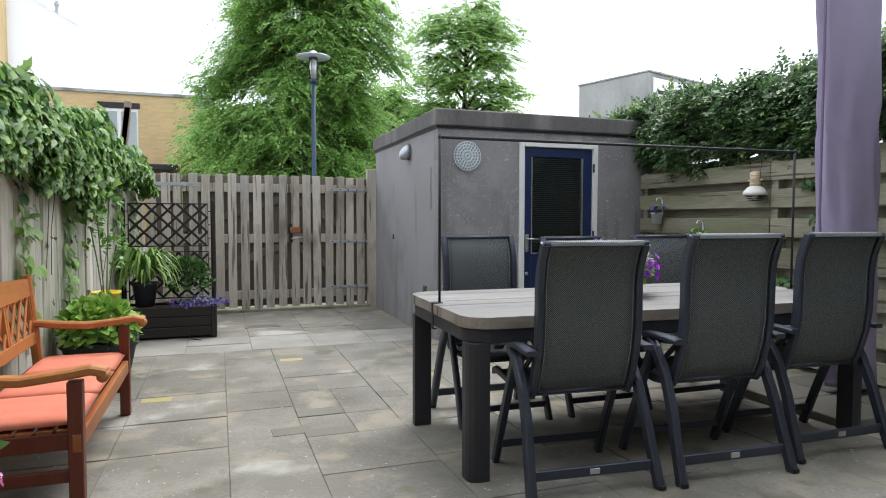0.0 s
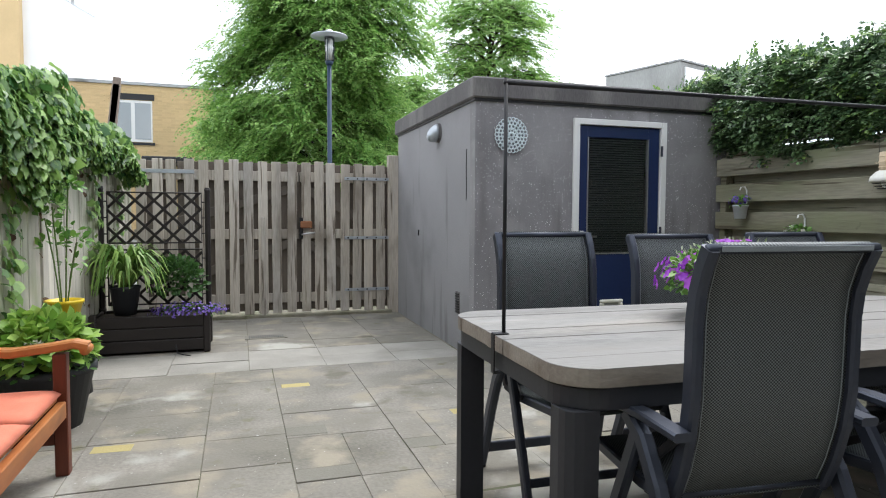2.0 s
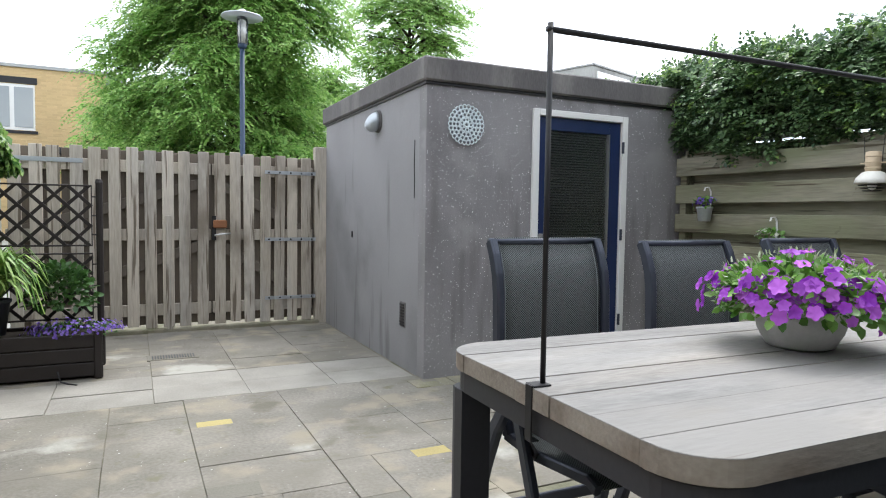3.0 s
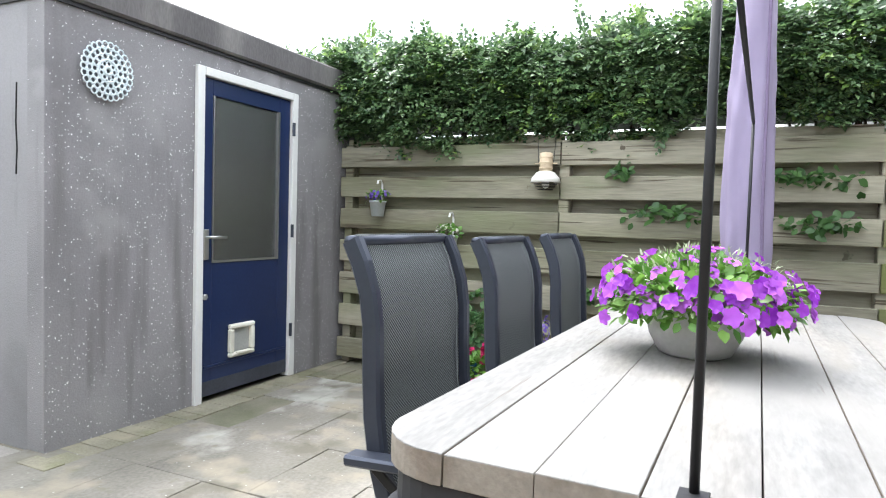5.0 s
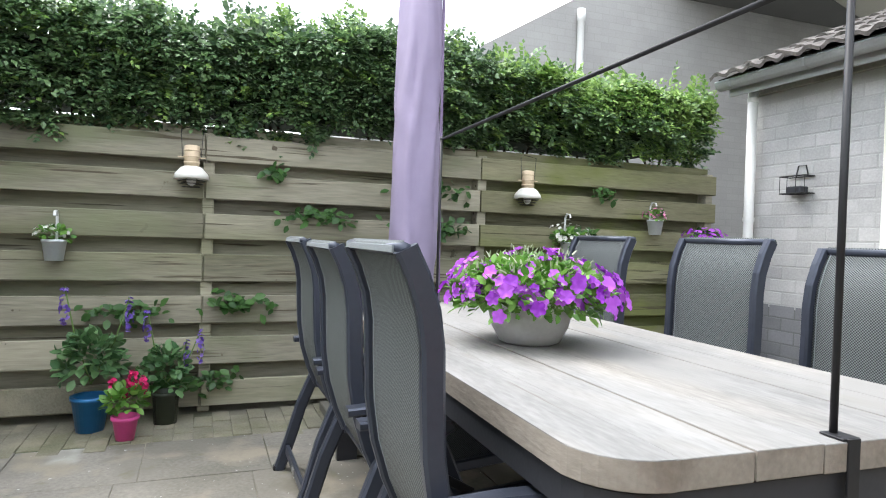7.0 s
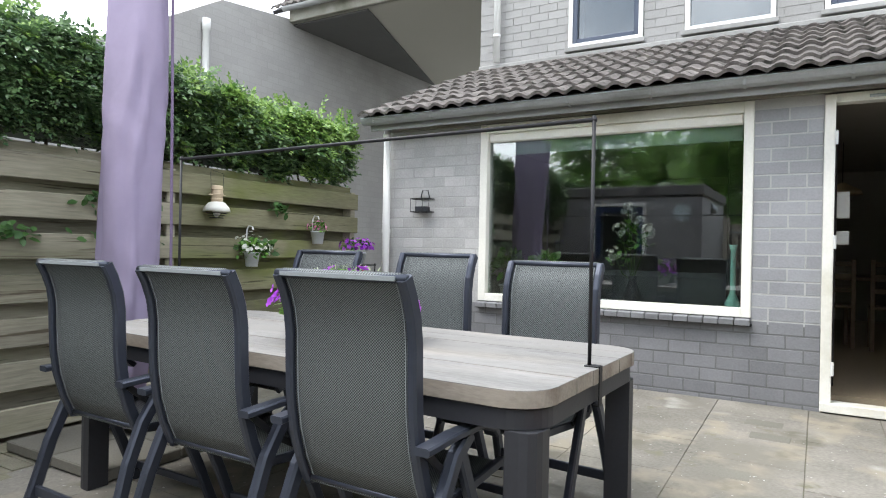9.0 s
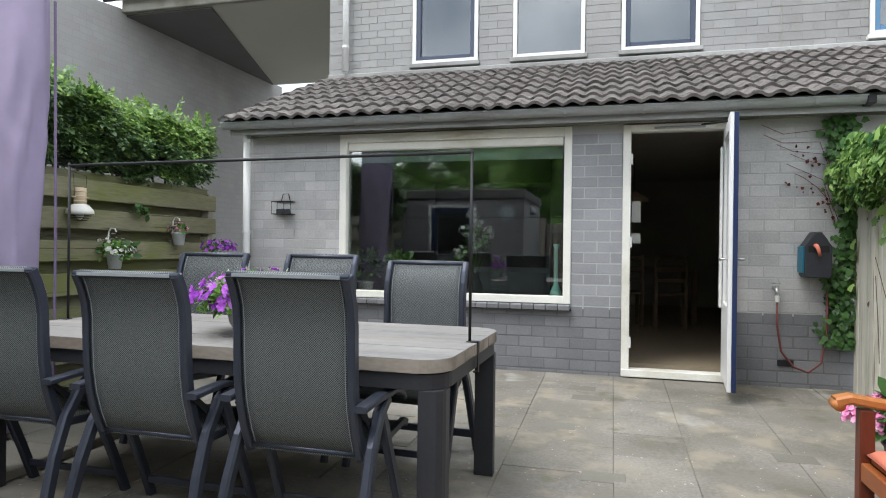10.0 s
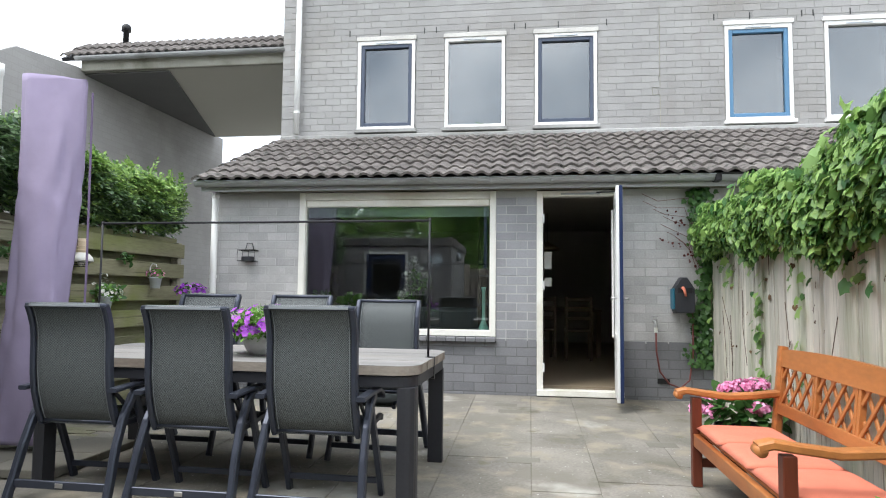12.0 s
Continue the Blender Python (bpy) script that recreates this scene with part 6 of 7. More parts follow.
# folded parasol in its lilac cover
t = thing("parasol", 3.87, 3.48, slope(3.5), "folded parasol in a tall lilac canvas cover", "parasol")
bm = bmesh.new()
rings = []
for k, z in enumerate(np.linspace(0.1, 2.6, 80)):
    f = (z - 0.1) / 2.5
    cx = 0.03 + 0.13 * (1 - f) ** 2.2
    hx = 0.235 - 0.025 * math.sin(math.pi * f) - 0.06 * (1 - f) ** 3
    hy = 0.074 + 0.038 * math.sin(math.pi * f * 0.9 + 0.4)
    row = []
    for j in range(64):
        q = 2 * math.pi * j / 64
        fold = 1 + 0.07 * math.sin(3 * q + 1.7 * z) + 0.05 * math.sin(7 * q - 2.6 * z + math.sin(5 * z)) + 0.018 * math.sin(11 * q + 5 * z) + 0.03 * (1.3 - f) * math.sin(15 * z + 4 * q + 2 * math.sin(7 * z)) + 0.035 * math.sin(6 * z - 5 * q) * math.sin(3 * z + 1)
        sx, sy = math.copysign(abs(math.cos(q)) ** 0.75, math.cos(q)), math.copysign(abs(math.sin(q)) ** 0.75, math.sin(q))
        row.append(bm.verts.new((cx + hx * sx * fold, hy * sy * fold, z + (0.03 * sx if k == 79 else 0))))
    rings.append(row)
for a, b in zip(rings, rings[1:]):
    for j in range(64):
        bm.faces.new((a[j], a[(j + 1) % 64], b[(j + 1) % 64], b[j]))
bm.faces.new(rings[0][::-1])
bm.faces.new(rings[-1])
part("cover", bm, COVER, t, "creased lilac canvas cover", True)
part("pole", lathe([(0.025, 0), (0.025, 0.3)], 12, None, pose(0.14, 0, 0)), ALU, t)
part("zip", sweep([(-0.2, -0.09, 0.3), (-0.235, -0.06, 1.2), (-0.225, -0.05, 2.5)], 0.008, round_=5), mat("dark_lilac_trim", (0.16, 0.12, 0.2), 0.8), t, "dark seam")
for i, (dx, dy) in enumerate(((-0.22, -0.22), (0.22, -0.22), (-0.22, 0.22), (0.22, 0.22))):
    part("base_slab", box(dx - 0.215, dx + 0.215, dy - 0.215, dy + 0.215, 0.0, 0.055, 0.006), PAVER_DARK, t, "dark concrete base slab")

# wooden bench with lattice back
t = thing("garden_bench", -0.6, 4.06, 0, "red-brown wooden garden bench with lattice back and coral cushions", "bench", rz=0)
BZ = slope(4.0)
BL = 0.72
for s in (-1, 1):
    part("front_leg", box(0.205, 0.26, s * (BL - 0.03) - 0.028, s * (BL - 0.03) + 0.028, slope(4.06 + s * BL), 0.545, 0.004), TEAK_DARK, t)
    part("back_leg", sweep([(-0.25, s * (BL - 0.03), slope(4.06 + s * BL)), (-0.22, s * (BL - 0.03), 0.35), (-0.27, s * (BL - 0.03), 0.86)], 0.055, 0.05, side=(0, 1, 0)), TEAK, t)
    part("arm", sweep([(-0.24, s * (BL - 0.03), 0.585), (-0.1, s * (BL - 0.03), 0.566), (0.05, s * (BL - 0.03), 0.556), (0.2, s * (BL - 0.03), 0.572), (0.29, s * (BL - 0.03), 0.585), (0.345, s * (BL - 0.03), 0.57)], 0.07, 0.038, side=(0, 1, 0)), TEAK, t, "curved glossy armrest")
    part("arm_end", sweep([(0.335, s * (BL - 0.03) - 0.034, 0.558), (0.335, s * (BL - 0.03) + 0.034, 0.558)], 0.023, round_=12), TEAK, t, "", True)
    part("side_stretcher", box(-0.22, 0.21, s * (BL - 0.03) - 0.014, s * (BL - 0.03) + 0.014, 0.13 + BZ, 0.18 + BZ, 0.003), TEAK_DARK, t)
    part("side_rail", box(-0.22, 0.21, s * (BL - 0.03) - 0.014, s * (BL - 0.03) + 0.014, 0.27, 0.34, 0.003), TEAK_DARK, t)
part("seat_rail", box(0.22, 0.255, -BL, BL, 0.26, 0.335, 0.004), TEAK, t)
for i in range(6):
    part("seat_slat", box(-0.2 + 0.072 * i, -0.14 + 0.072 * i, -BL + 0.03, BL - 0.03, 0.335, 0.352, 0.003), TEAK, t)
lean = Matrix.Translation((-0.225, 0, 0.37)) @ Matrix.Rotation(radians(-6), 4, "Y")


def back_part(name, bm, material, label="", parent=None):
    bm.transform(lean)
    return part(name, bm, material, parent or t, label)


top = bmesh.new()
prof = []
for k in range(25):
    yy = -BL + 2 * BL * k / 24
    prof.append((yy, 0.46 + 0.035 * math.cos(math.pi * yy / (2 * BL)) ** 0.5 if abs(yy) < BL else 0.46))
outline = [(yy, 0.375) for yy, _ in prof] + prof[::-1]
top = slab(outline, -0.02, 0.02)
top.transform(Matrix(((0, 0, 1, 0), (1, 0, 0, 0), (0, 1, 0, 0), (0, 0, 0, 1))))
back_part("top_rail", top, TEAK, "arched top rail with worn stain")
back_part("low_rail", box(-0.018, 0.018, -BL + 0.05, BL - 0.05, 0.1, 0.165, 0.003), TEAK)
for i, yy in enumerate((-0.665, -0.235, -0.205, 0.205, 0.235, 0.665)):
    back_part("upright", box(-0.015, 0.015, yy - 0.012, yy + 0.012, 0.16, 0.38, 0.002), TEAK)
for a, b in ((-0.65, -0.25), (-0.19, 0.19), (0.25, 0.65)):
    for k in range(-2, 4):
        for sgn, xx in ((1, 0.006), (-1, -0.006)):
            c0 = a + (b - a) * k / 3.5
            y0, y1 = (c0, c0 + 0.17) if sgn > 0 else (c0 + 0.17, c0)
            z0, z1 = 0.16, 0.38
            ya, yb, za, zb = y0, y1, z0, z1
            for lim in (a, b):
                for end in (0, 1):
                    yv = ya if end == 0 else yb
                    out = yv < a if lim == a else yv > b
                    if out and abs(yb - ya) > 1e-6:
                        q = (lim - ya) / (yb - ya)
                        if 0 <= q <= 1:
                            zq = za + (zb - za) * q
                            if end == 0:
                                ya, za = lim, zq
                            else:
                                yb, zb = lim, zq
            if max(ya, yb) > b + 1e-6 or min(ya, yb) < a - 1e-6 or abs(zb - za) < 0.03:
                continue
            back_part("lattice_bar", sweep([(xx, ya, za), (xx, yb, zb)], 0.022, 0.01, side=(0, 1, 0.0)), TEAK)
for yy in (-0.465, 0.0, 0.465):
    bm = bmesh.new()
    nx, ny = 13, 13
    topv, botv = [], []
    for i in range(nx):
        for lst in (topv, botv):
            lst.append([])
        for j in range(ny):
            u, v = i / (nx - 1) * 2 - 1, j / (ny - 1) * 2 - 1
            h = 0.028 * (max(0, 1 - u ** 6) * max(0, 1 - v ** 6)) ** 0.5
            h -= 0.012 * math.exp(-((abs(u) - 0.4) ** 2 + (abs(v) - 0.4) ** 2) * 45)
            topv[-1].append(bm.verts.new((0.015 + u * 0.225, yy + v * 0.228, 0.37 + h)))
            botv[-1].append(bm.verts.new((0.015 + u * 0.225, yy + v * 0.228, 0.37 - abs(h) * 0.6)))
    for i in range(nx - 1):
        for j in range(ny - 1):
            bm.faces.new((topv[i][j], topv[i + 1][j], topv[i + 1][j + 1], topv[i][j + 1]))
            bm.faces.new((botv[i][j + 1], botv[i + 1][j + 1], botv[i + 1][j], botv[i][j]))
    bmesh.ops.remove_doubles(bm, verts=bm.verts, dist=0.0005)
    solid("seat_cushion", bm, CUSHION, "coral tufted seat cushion on the wooden bench", "cushion", "bench cushions", smooth=True, m=pose(-0.6, 4.06, 0.0))

# planter box with trellis
t = thing("planter_box", -0.3, 7.48, 0, "dark brown plastic planter box with lattice trellis", "planter")
x0, x1, y0, y1 = -0.44, 0.42, -0.21, 0.21
for sy, yy in ((-1, y0), (1, y1)):
    for i in range(3):
        part("panel", box(x0, x1, yy - 0.012, yy + 0.012, 0.02 + 0.1 * i, 0.115 + 0.1 * i, 0.006), PLASTIC_DARK, t)
for xx in (x0, x1):
    for i in range(3):
        part("panel", box(xx - 0.012, xx + 0.012, y0, y1, 0.02 + 0.1 * i, 0.115 + 0.1 * i, 0.006), PLASTIC_DARK, t)
    for yy in (y0, y1):
        part("corner_post", box(xx - 0.028, xx + 0.028, yy - 0.028, yy + 0.028, 0.0, 0.34, 0.01), PLASTIC_DARK, t)
    tp = part("trellis_post", lathe([(0.024, 0.3), (0.024, 1.36), (0.028, 1.365), (0.02, 1.39)], 12, None, pose(xx, y1, 0)), PLASTIC_DARK, t)
part("soil", box(x0, x1, y0, y1, 0.2, 0.29), SOIL, t)
for z0_, z1_ in ((0.36, 0.84), (0.9, 1.34)):
    a, b = x0 + 0.05, x1 - 0.05
    tr = part("trellis_frame", sweep([(a, y1, z0_), (b, y1, z0_), (b, y1, z1_), (a, y1, z1_), (a, y1, z0_)], 0.02, 0.014, side=(0, 1, 0)), PLASTIC_DARK, t, "brown lattice panel")
    step, hgt = 0.152, z1_ - z0_
    k = -4
    while a + k * step < b:
        for sgn in (1, -1):
            ya, yb = (a + k * step, a + k * step + hgt) if sgn > 0 else (a + k * step + hgt, a + k * step)
            za, zb = z0_, z1_
            p0, p1 = [ya, za], [yb, zb]
            for p, o in ((p0, p1), (p1, p0)):
                for lim, bad in ((a, p[0] < a), (b, p[0] > b)):
                    if bad and abs(o[0] - p[0]) > 1e-6:
                        q = (lim - p[0]) / (o[0] - p[0])
                        p[:] = [lim, p[1] + (o[1] - p[1]) * q]
            if abs(p0[0] - p1[0]) > 0.03 and a - 0.001 <= min(p0[0], p1[0]) and max(p0[0], p1[0]) <= b + 0.001 and z0_ - 0.001 <= min(p0[1], p1[1]) and max(p0[1], p1[1]) <= z1_ + 0.001:
                part("lattice_bar", sweep([(p0[0], y1 + 0.004 * sgn, p0[1]), (p1[0], y1 + 0.004 * sgn, p1[1])], 0.008, 0.024, side=(0, 1, 0)), PLASTIC_DARK, tr)
        k += 1
    for xx, e in ((x0, a), (x1, b)):
        for zz in np.linspace(z0_ + 0.08, z1_ - 0.08, 3):
            part("peg", sweep([(xx, y1, zz), (e, y1, zz)], 0.006, round_=5), PLASTIC_DARK, tr)

t = thing("leafy_pot", -0.52, 7.42, 0.315, "dark pot with arching strap-shaped green leaves in the planter", "potted plant")
part("pot", pot_bm(0.085, 0.115, 0.24), POT_DARK, t, "dark plastic pot", True)
g = np.random.default_rng(31)
bm = bmesh.new()
for i in range(150):
    q, r, h = g.uniform(0, 2 * math.pi), g.uniform(0.16, 0.42), g.uniform(0.12, 0.36)
    d = Vector((math.cos(q), math.sin(q), 0))
    drop = g.uniform(-0.05, 0.22) * (r / 0.42)
    pts = [d * 0.03 + Vector((0, 0, 0.22)), d * r * 0.35 + Vector((0, 0, 0.24 + h * 0.85)), d * r * 0.62 + Vector((0, 0, 0.24 + h)), d * r * 0.85 + Vector((0, 0, 0.24 + h * 0.8 - drop * 0.3)), d * r + Vector((0, 0, 0.24 + h * 0.45 - drop))]
    sweep(pts, 0.036, 0.004, side=Vector((-d.y, d.x, 0)), bm=bm, taper=0.2)
tagged(part("grass_leaves", bm, leafy("grass_leaf", (0.1, 0.25, 0.04), (0.36, 0.52, 0.13)), t, "long arching light green leaves"), kind="stuff")
t = thing("shrub", -0.12, 7.52, 0.28, "bushy green shrub growing in the planter", "plant")
bush(t, 700, (0, 0, 0.26), (0.22, 0.15, 0.24), LEAF_MID, 0.05, 32)
t = thing("lobelia", -0.02, 7.36, 0.28, "low violet-blue lobelia at the planter edge", "plant")
bush(t, 350, (0, 0, 0.04), (0.27, 0.1, 0.07), LEAF_MID, 0.025, 33)
blooms(t, 260, (0, -0.02, 0.05), (0.3, 0.13, 0.08), PETAL_LILAC, 0.022, 34, label="small violet-blue blossoms")
part("drip_hose", sweep([(-0.1, -0.16, -0.2), (-0.08, -0.2, -0.26), (-0.03, -0.22, -0.275), (0.02, -0.26, -0.277)], 0.006, round_=6), BLACK, t)

# pots beside the bench
t = thing("leafy_tub", -0.62, 5.5, 0, "dark tub of light green leafy plants by the bench", "potted plant")
part("tub", lathe([(0.17, 0), (0.235, 0.3), (0.25, 0.3), (0.25, 0.34), (0.23, 0.34), (0.22, 0.28)], 28), POT_DARK, t, "dark grey tub", True)
part("soil", lathe([(0.05, 0.27), (0.222, 0.28)], 24), SOIL, t)
bush(t, 440, (0.0, -0.05, 0.42), (0.235, 0.25, 0.19), LEAF_LIME, 0.085, 35, OVAL, OVAL_FACES)
bush(t, 350, (0.02, -0.05, 0.34), (0.26, 0.26, 0.07), LEAF_MID, 0.035, 36)
t = thing("plant_stand", -0.68, 6.18, 0, "dark upturned pot carrying a yellow pot", "pot")
part("pot", lathe([(0.15, 0), (0.11, 0.45), (0.09, 0.455)], 24), POT_DARK, t, "", True)
t = thing("yellow_pot", -0.68, 6.18, 0.456, "yellow pot with a tall thin seedling", "potted plant")
part("pot", pot_bm(0.07, 0.105, 0.15), POT_YELLOW, t, "bright yellow pot", True)
part("soil", lathe([(0.02, 0.12), (0.095, 0.125)], 20), SOIL, t)
for i, (dx, dy, h) in enumerate(((0.02, 0.0, 0.75), (-0.06, 0.03, 0.55), (0.05, -0.03, 0.4), (-0.02, -0.05, 0.62))):
    part("stem", sweep([(dx * 0.4, dy * 0.4, 0.12), (dx, dy, 0.12 + h * 0.5), (dx * 1.8, dy * 1.5, 0.12 + h)], 0.005, round_=5), STEM, t)
    bush(t, 30, (dx * 1.8, dy * 1.5, 0.12 + h), (0.07, 0.07, 0.05), LEAF_LIGHT, 0.05, 40 + i)
    bush(t, 9, (dx * 1.2, dy * 1.2, 0.12 + h * 0.62), (0.09, 0.09, 0.08), LEAF_LIGHT, 0.06, 44 + i)
t = thing("hydrangea", -0.78, 2.93, slope(2.93), "pink hydrangea in a dark pot beside the bench", "potted plant")
part("pot", pot_bm(0.13, 0.18, 0.27), POT_DARK, t, "dark pot", True)
bush(t, 220, (0, 0, 0.34), (0.22, 0.21, 0.15), LEAF_MID, 0.1, 50, OVAL, OVAL_FACES)
for i, (dx, dy, dz) in enumerate(((0.02, 0.05, 0.53), (-0.09, 0.02, 0.54), (0.11, 0.03, 0.51), (0.0, -0.1, 0.5), (0.2, 0.02, 0.36), (-0.05, 0.15, 0.4), (0.17, -0.15, 0.42), (0.27, -0.17, 0.35))):
    blooms(t, 120, (dx * 0.88, dy * 0.88, dz - 0.01), (0.068, 0.068, 0.052), PETAL_PINK, 0.03, 60 + i, True, "blossom_ball", "round pink flower head" if i == 0 else "")

# pots along the fence
t = thing("blue_pot", 4.28, 5.15, 0, "blue pot of broad-leaved salvia by the fence", "potted plant")
part("pot", pot_bm(0.068, 0.092, 0.19), POT_BLUE, t, "teal blue glazed pot", True)
bush(t, 300, (0, 0, 0.35), (0.14, 0.16, 0.17), LEAF_SALVIA, 0.065, 71)
t2 = thing("glass_jar", 4.33, 4.78, 0, "dark glass jar with drooping salvia by the fence", "potted plant")
part("jar", pot_bm(0.07, 0.08, 0.2), mat("dark_green_glass", (0.05, 0.06, 0.045), 0.2, var=0.1), t2, "murky glass jar", True)
bush(t2, 200, (0, 0, 0.28), (0.12, 0.14, 0.2), LEAF_SALVIA, 0.065, 72)
for tt, spikes in ((t, ((-0.02, 0.13, 0.78), (-0.02, -0.18, 0.72))), (t2, ((0.0, 0.12, 0.72), (0.0, -0.12, 0.52), (-0.05, -0.2, 0.58)))):
    for i, (dx, dy, h) in enumerate(spikes):
        part("stem", sweep([(0, 0, 0.25), (dx * 0.7, dy * 0.6, h * 0.65), (dx, dy, h)], 0.004, round_=5), STEM, tt)
        blooms(tt, 26, (dx, dy, h - 0.1), (0.018, 0.02, 0.1), PETAL_LILAC, 0.026, 80 + i, False, "flower_spike", "violet flower spike")
t = thing("pink_pot", 4.07, 4.96, 0, "pink pot of magenta celosia by the fence", "potted plant")
part("pot", pot_bm(0.05, 0.07, 0.135), POT_PINK, t, "bright pink pot", True)
bush(t, 130, (0, 0, 0.2), (0.1, 0.1, 0.09), LEAF_LIGHT, 0.06, 74)
for i, (dx, dy, h) in enumerate(((0.0, 0.07, 0.3), (-0.03, -0.04, 0.34), (0.02, -0.09, 0.3), (0.03, 0.0, 0.28))):
    blooms(t, 50, (dx, dy, h), (0.022, 0.022, 0.05), PETAL_RED, 0.025, 90 + i, False, "plume", "magenta flower plume")


t.scale = (0.88, 0.88, 0.92)
for one in (t2,):
    one.scale = (0.88, 0.88, 0.9)

# small zinc pots hung on the fence
def hanging_pot(y, z, top, seed, petals, label):
    t = thing("hanging_pot", EX - 0.075, y, z, label, "hanging pot", "pots hung on the fence")
    part("pot", pot_bm(0.045, 0.06, 0.115, 0.004, 0.012), POT_ZINC, t, "pale zinc pot", True)
    h = top - z
    part("hook", sweep([(0.06, 0, 0.09), (0.066, 0, h * 0.6), (0.06, 0, h - 0.03), (0.04, 0, h), (0.0, 0, h - 0.005), (-0.01, 0, h - 0.03)], 0.014, 0.005, side=(0, 1, 0)), WHITE, t, "white hook")
    bush(t, 60, (0, 0, 0.13), (0.075, 0.085, 0.05), LEAF_LIGHT if seed % 2 else LEAF_MID, 0.035, seed)
    blooms(t, 26, (0, 0, 0.14), (0.08, 0.09, 0.06), petals, 0.028, seed + 1)
    return t


hanging_pot(5.95, 1.14, 1.41, 101, PETAL_LILAC, "small zinc pot of violet flowers hung on the fence")
hanging_pot(5.36, 0.905, 1.18, 103, PETAL_WHITE, "small zinc pot of pale flowers hung on the fence")
hanging_pot(1.36, 1.17, 1.42, 105, PETAL_PINK, "small zinc pot of pink flowers hung on the fence")
t = hanging_pot(2.12, 0.98, 1.3, 107, PETAL_WHITE, "zinc pot of white trailing flowers hung on the fence")
bush(t, 120, (0, 0, 0.1), (0.1, 0.14, 0.11), LEAF_LIGHT, 0.04, 120)
blooms(t, 40, (0, 0, 0.14), (0.11, 0.16, 0.12), PETAL_WHITE, 0.03, 121)


# hanging lanterns on the fence
def lantern(y):
    t = thing("hanging_lantern", EX - 0.09, y, 1.345, "cream hanging lantern with pale wooden top", "lantern", "lanterns on the fence")
    part("shade", lathe([(0.028, 0.125), (0.06, 0.11), (0.09, 0.075), (0.098, 0.045), (0.092, 0.045), (0.08, 0.07), (0.05, 0.1)], 28), CREAM, t, "cream enamel shade", True)
    part("neck", lathe([(0.042, 0.115), (0.042, 0.235), (0.03, 0.24)], 20), LAMP_WOOD, t, "pale turned wooden neck", True)
    for k in range(3):
        part("neck_ring", lathe([(0.044, 0.135 + 0.035 * k), (0.046, 0.14 + 0.035 * k), (0.044, 0.145 + 0.035 * k)], 20), LAMP_WOOD, t)
    part("cross_bar", sweep([(0, -0.075, 0.17), (0, 0.075, 0.17)], 0.004, round_=5), LAMP_WOOD, t)
    for k in range(3):
        part("wire_ring", sweep([((0.075 - 0.012 * k) * math.cos(q), (0.075 - 0.012 * k) * math.sin(q), 0.035 - 0.017 * k) for q in np.linspace(0, 2 * math.pi, 21)], 0.0025, round_=4), BLACK, t)
    part("bulb", lathe([(0.015, 0.07), (0.028, 0.04), (0.02, 0.015), (0.004, 0.005)], 12), WHITE, t, "", True)
    part("hanger", sweep([(0, -0.05, 0.17), (0.0, -0.06, 0.33), (0.07, 0.0, 0.36), (0.0, 0.06, 0.33), (0, 0.05, 0.17)], 0.002, round_=4), BLACK, t, "thin wire hanger")


lantern(4.675)
lantern(2.48)

# plant rack beside the downpipe
t = thing("plant_rack", 4.18, 1.1, slope(1.1), "narrow black wire plant rack near the downpipe", "plant stand")
for dx in (-0.12, 0.12):
    for dy in (-0.12, 0.12):
        part("post", sweep([(dx, dy, 0), (dx, dy, 0.92)], 0.006, round_=6), BLACK, t)
for z in (0.3, 0.62, 0.9):
    part("shelf", box(-0.13, 0.13, -0.13, 0.13, z, z + 0.01, 0.002), BLACK, t)
for z, mt, pt, words in ((0.911, POT_ZINC, PETAL_PURPLE, "bright purple flowers in a zinc pot on the rack"), (0.631, POT_DARK, PETAL_RED, "dark pot of red-flecked plants on the rack")):
    r_ = thing("rack_pot", 4.18, 1.1, slope(1.1) + z, words, "potted plant")
    part("pot", pot_bm(0.06, 0.08, 0.11), mt, r_, "", True)
    bush(r_, 90, (0, 0, 0.14), (0.13, 0.13, 0.07), LEAF_MID, 0.04, int(z * 100))
    blooms(r_, 60 if z > 0.8 else 12, (0, 0, 0.15), (0.15, 0.15, 0.08), pt, 0.04, int(z * 100) + 1)

# things on the house wall
t = thing("wall_basket", 3.73, HY, 1.485, "empty black wire basket on the brick wall", "wall basket")
for z in (0.0, 0.12):
    part("hoop", sweep([(-0.1, 0.005, z), (0.1, 0.005, z), (0.1, 0.1, z), (-0.1, 0.1, z), (-0.1, 0.005, z)], 0.005, round_=5), BLACK, t)
for x in (-0.1, -0.03, 0.04, 0.1):
    part("wire", sweep([(x, 0.1, 0), (x, 0.1, 0.12)], 0.003, round_=4), BLACK, t)
    part("floor_wire", sweep([(x, 0.005, 0), (x, 0.1, 0)], 0.003, round_=4), BLACK, t)
part("hoop_back", sweep([(-0.05, 0.005, 0.12), (-0.03, 0.005, 0.2), (0.03, 0.005, 0.2), (0.05, 0.005, 0.12)], 0.005, round_=5), BLACK, t)
part("tray", box(-0.06, 0.06, 0.01, 0.09, 0.0, 0.05, 0.006), POT_DARK, t, "dark inset tray")

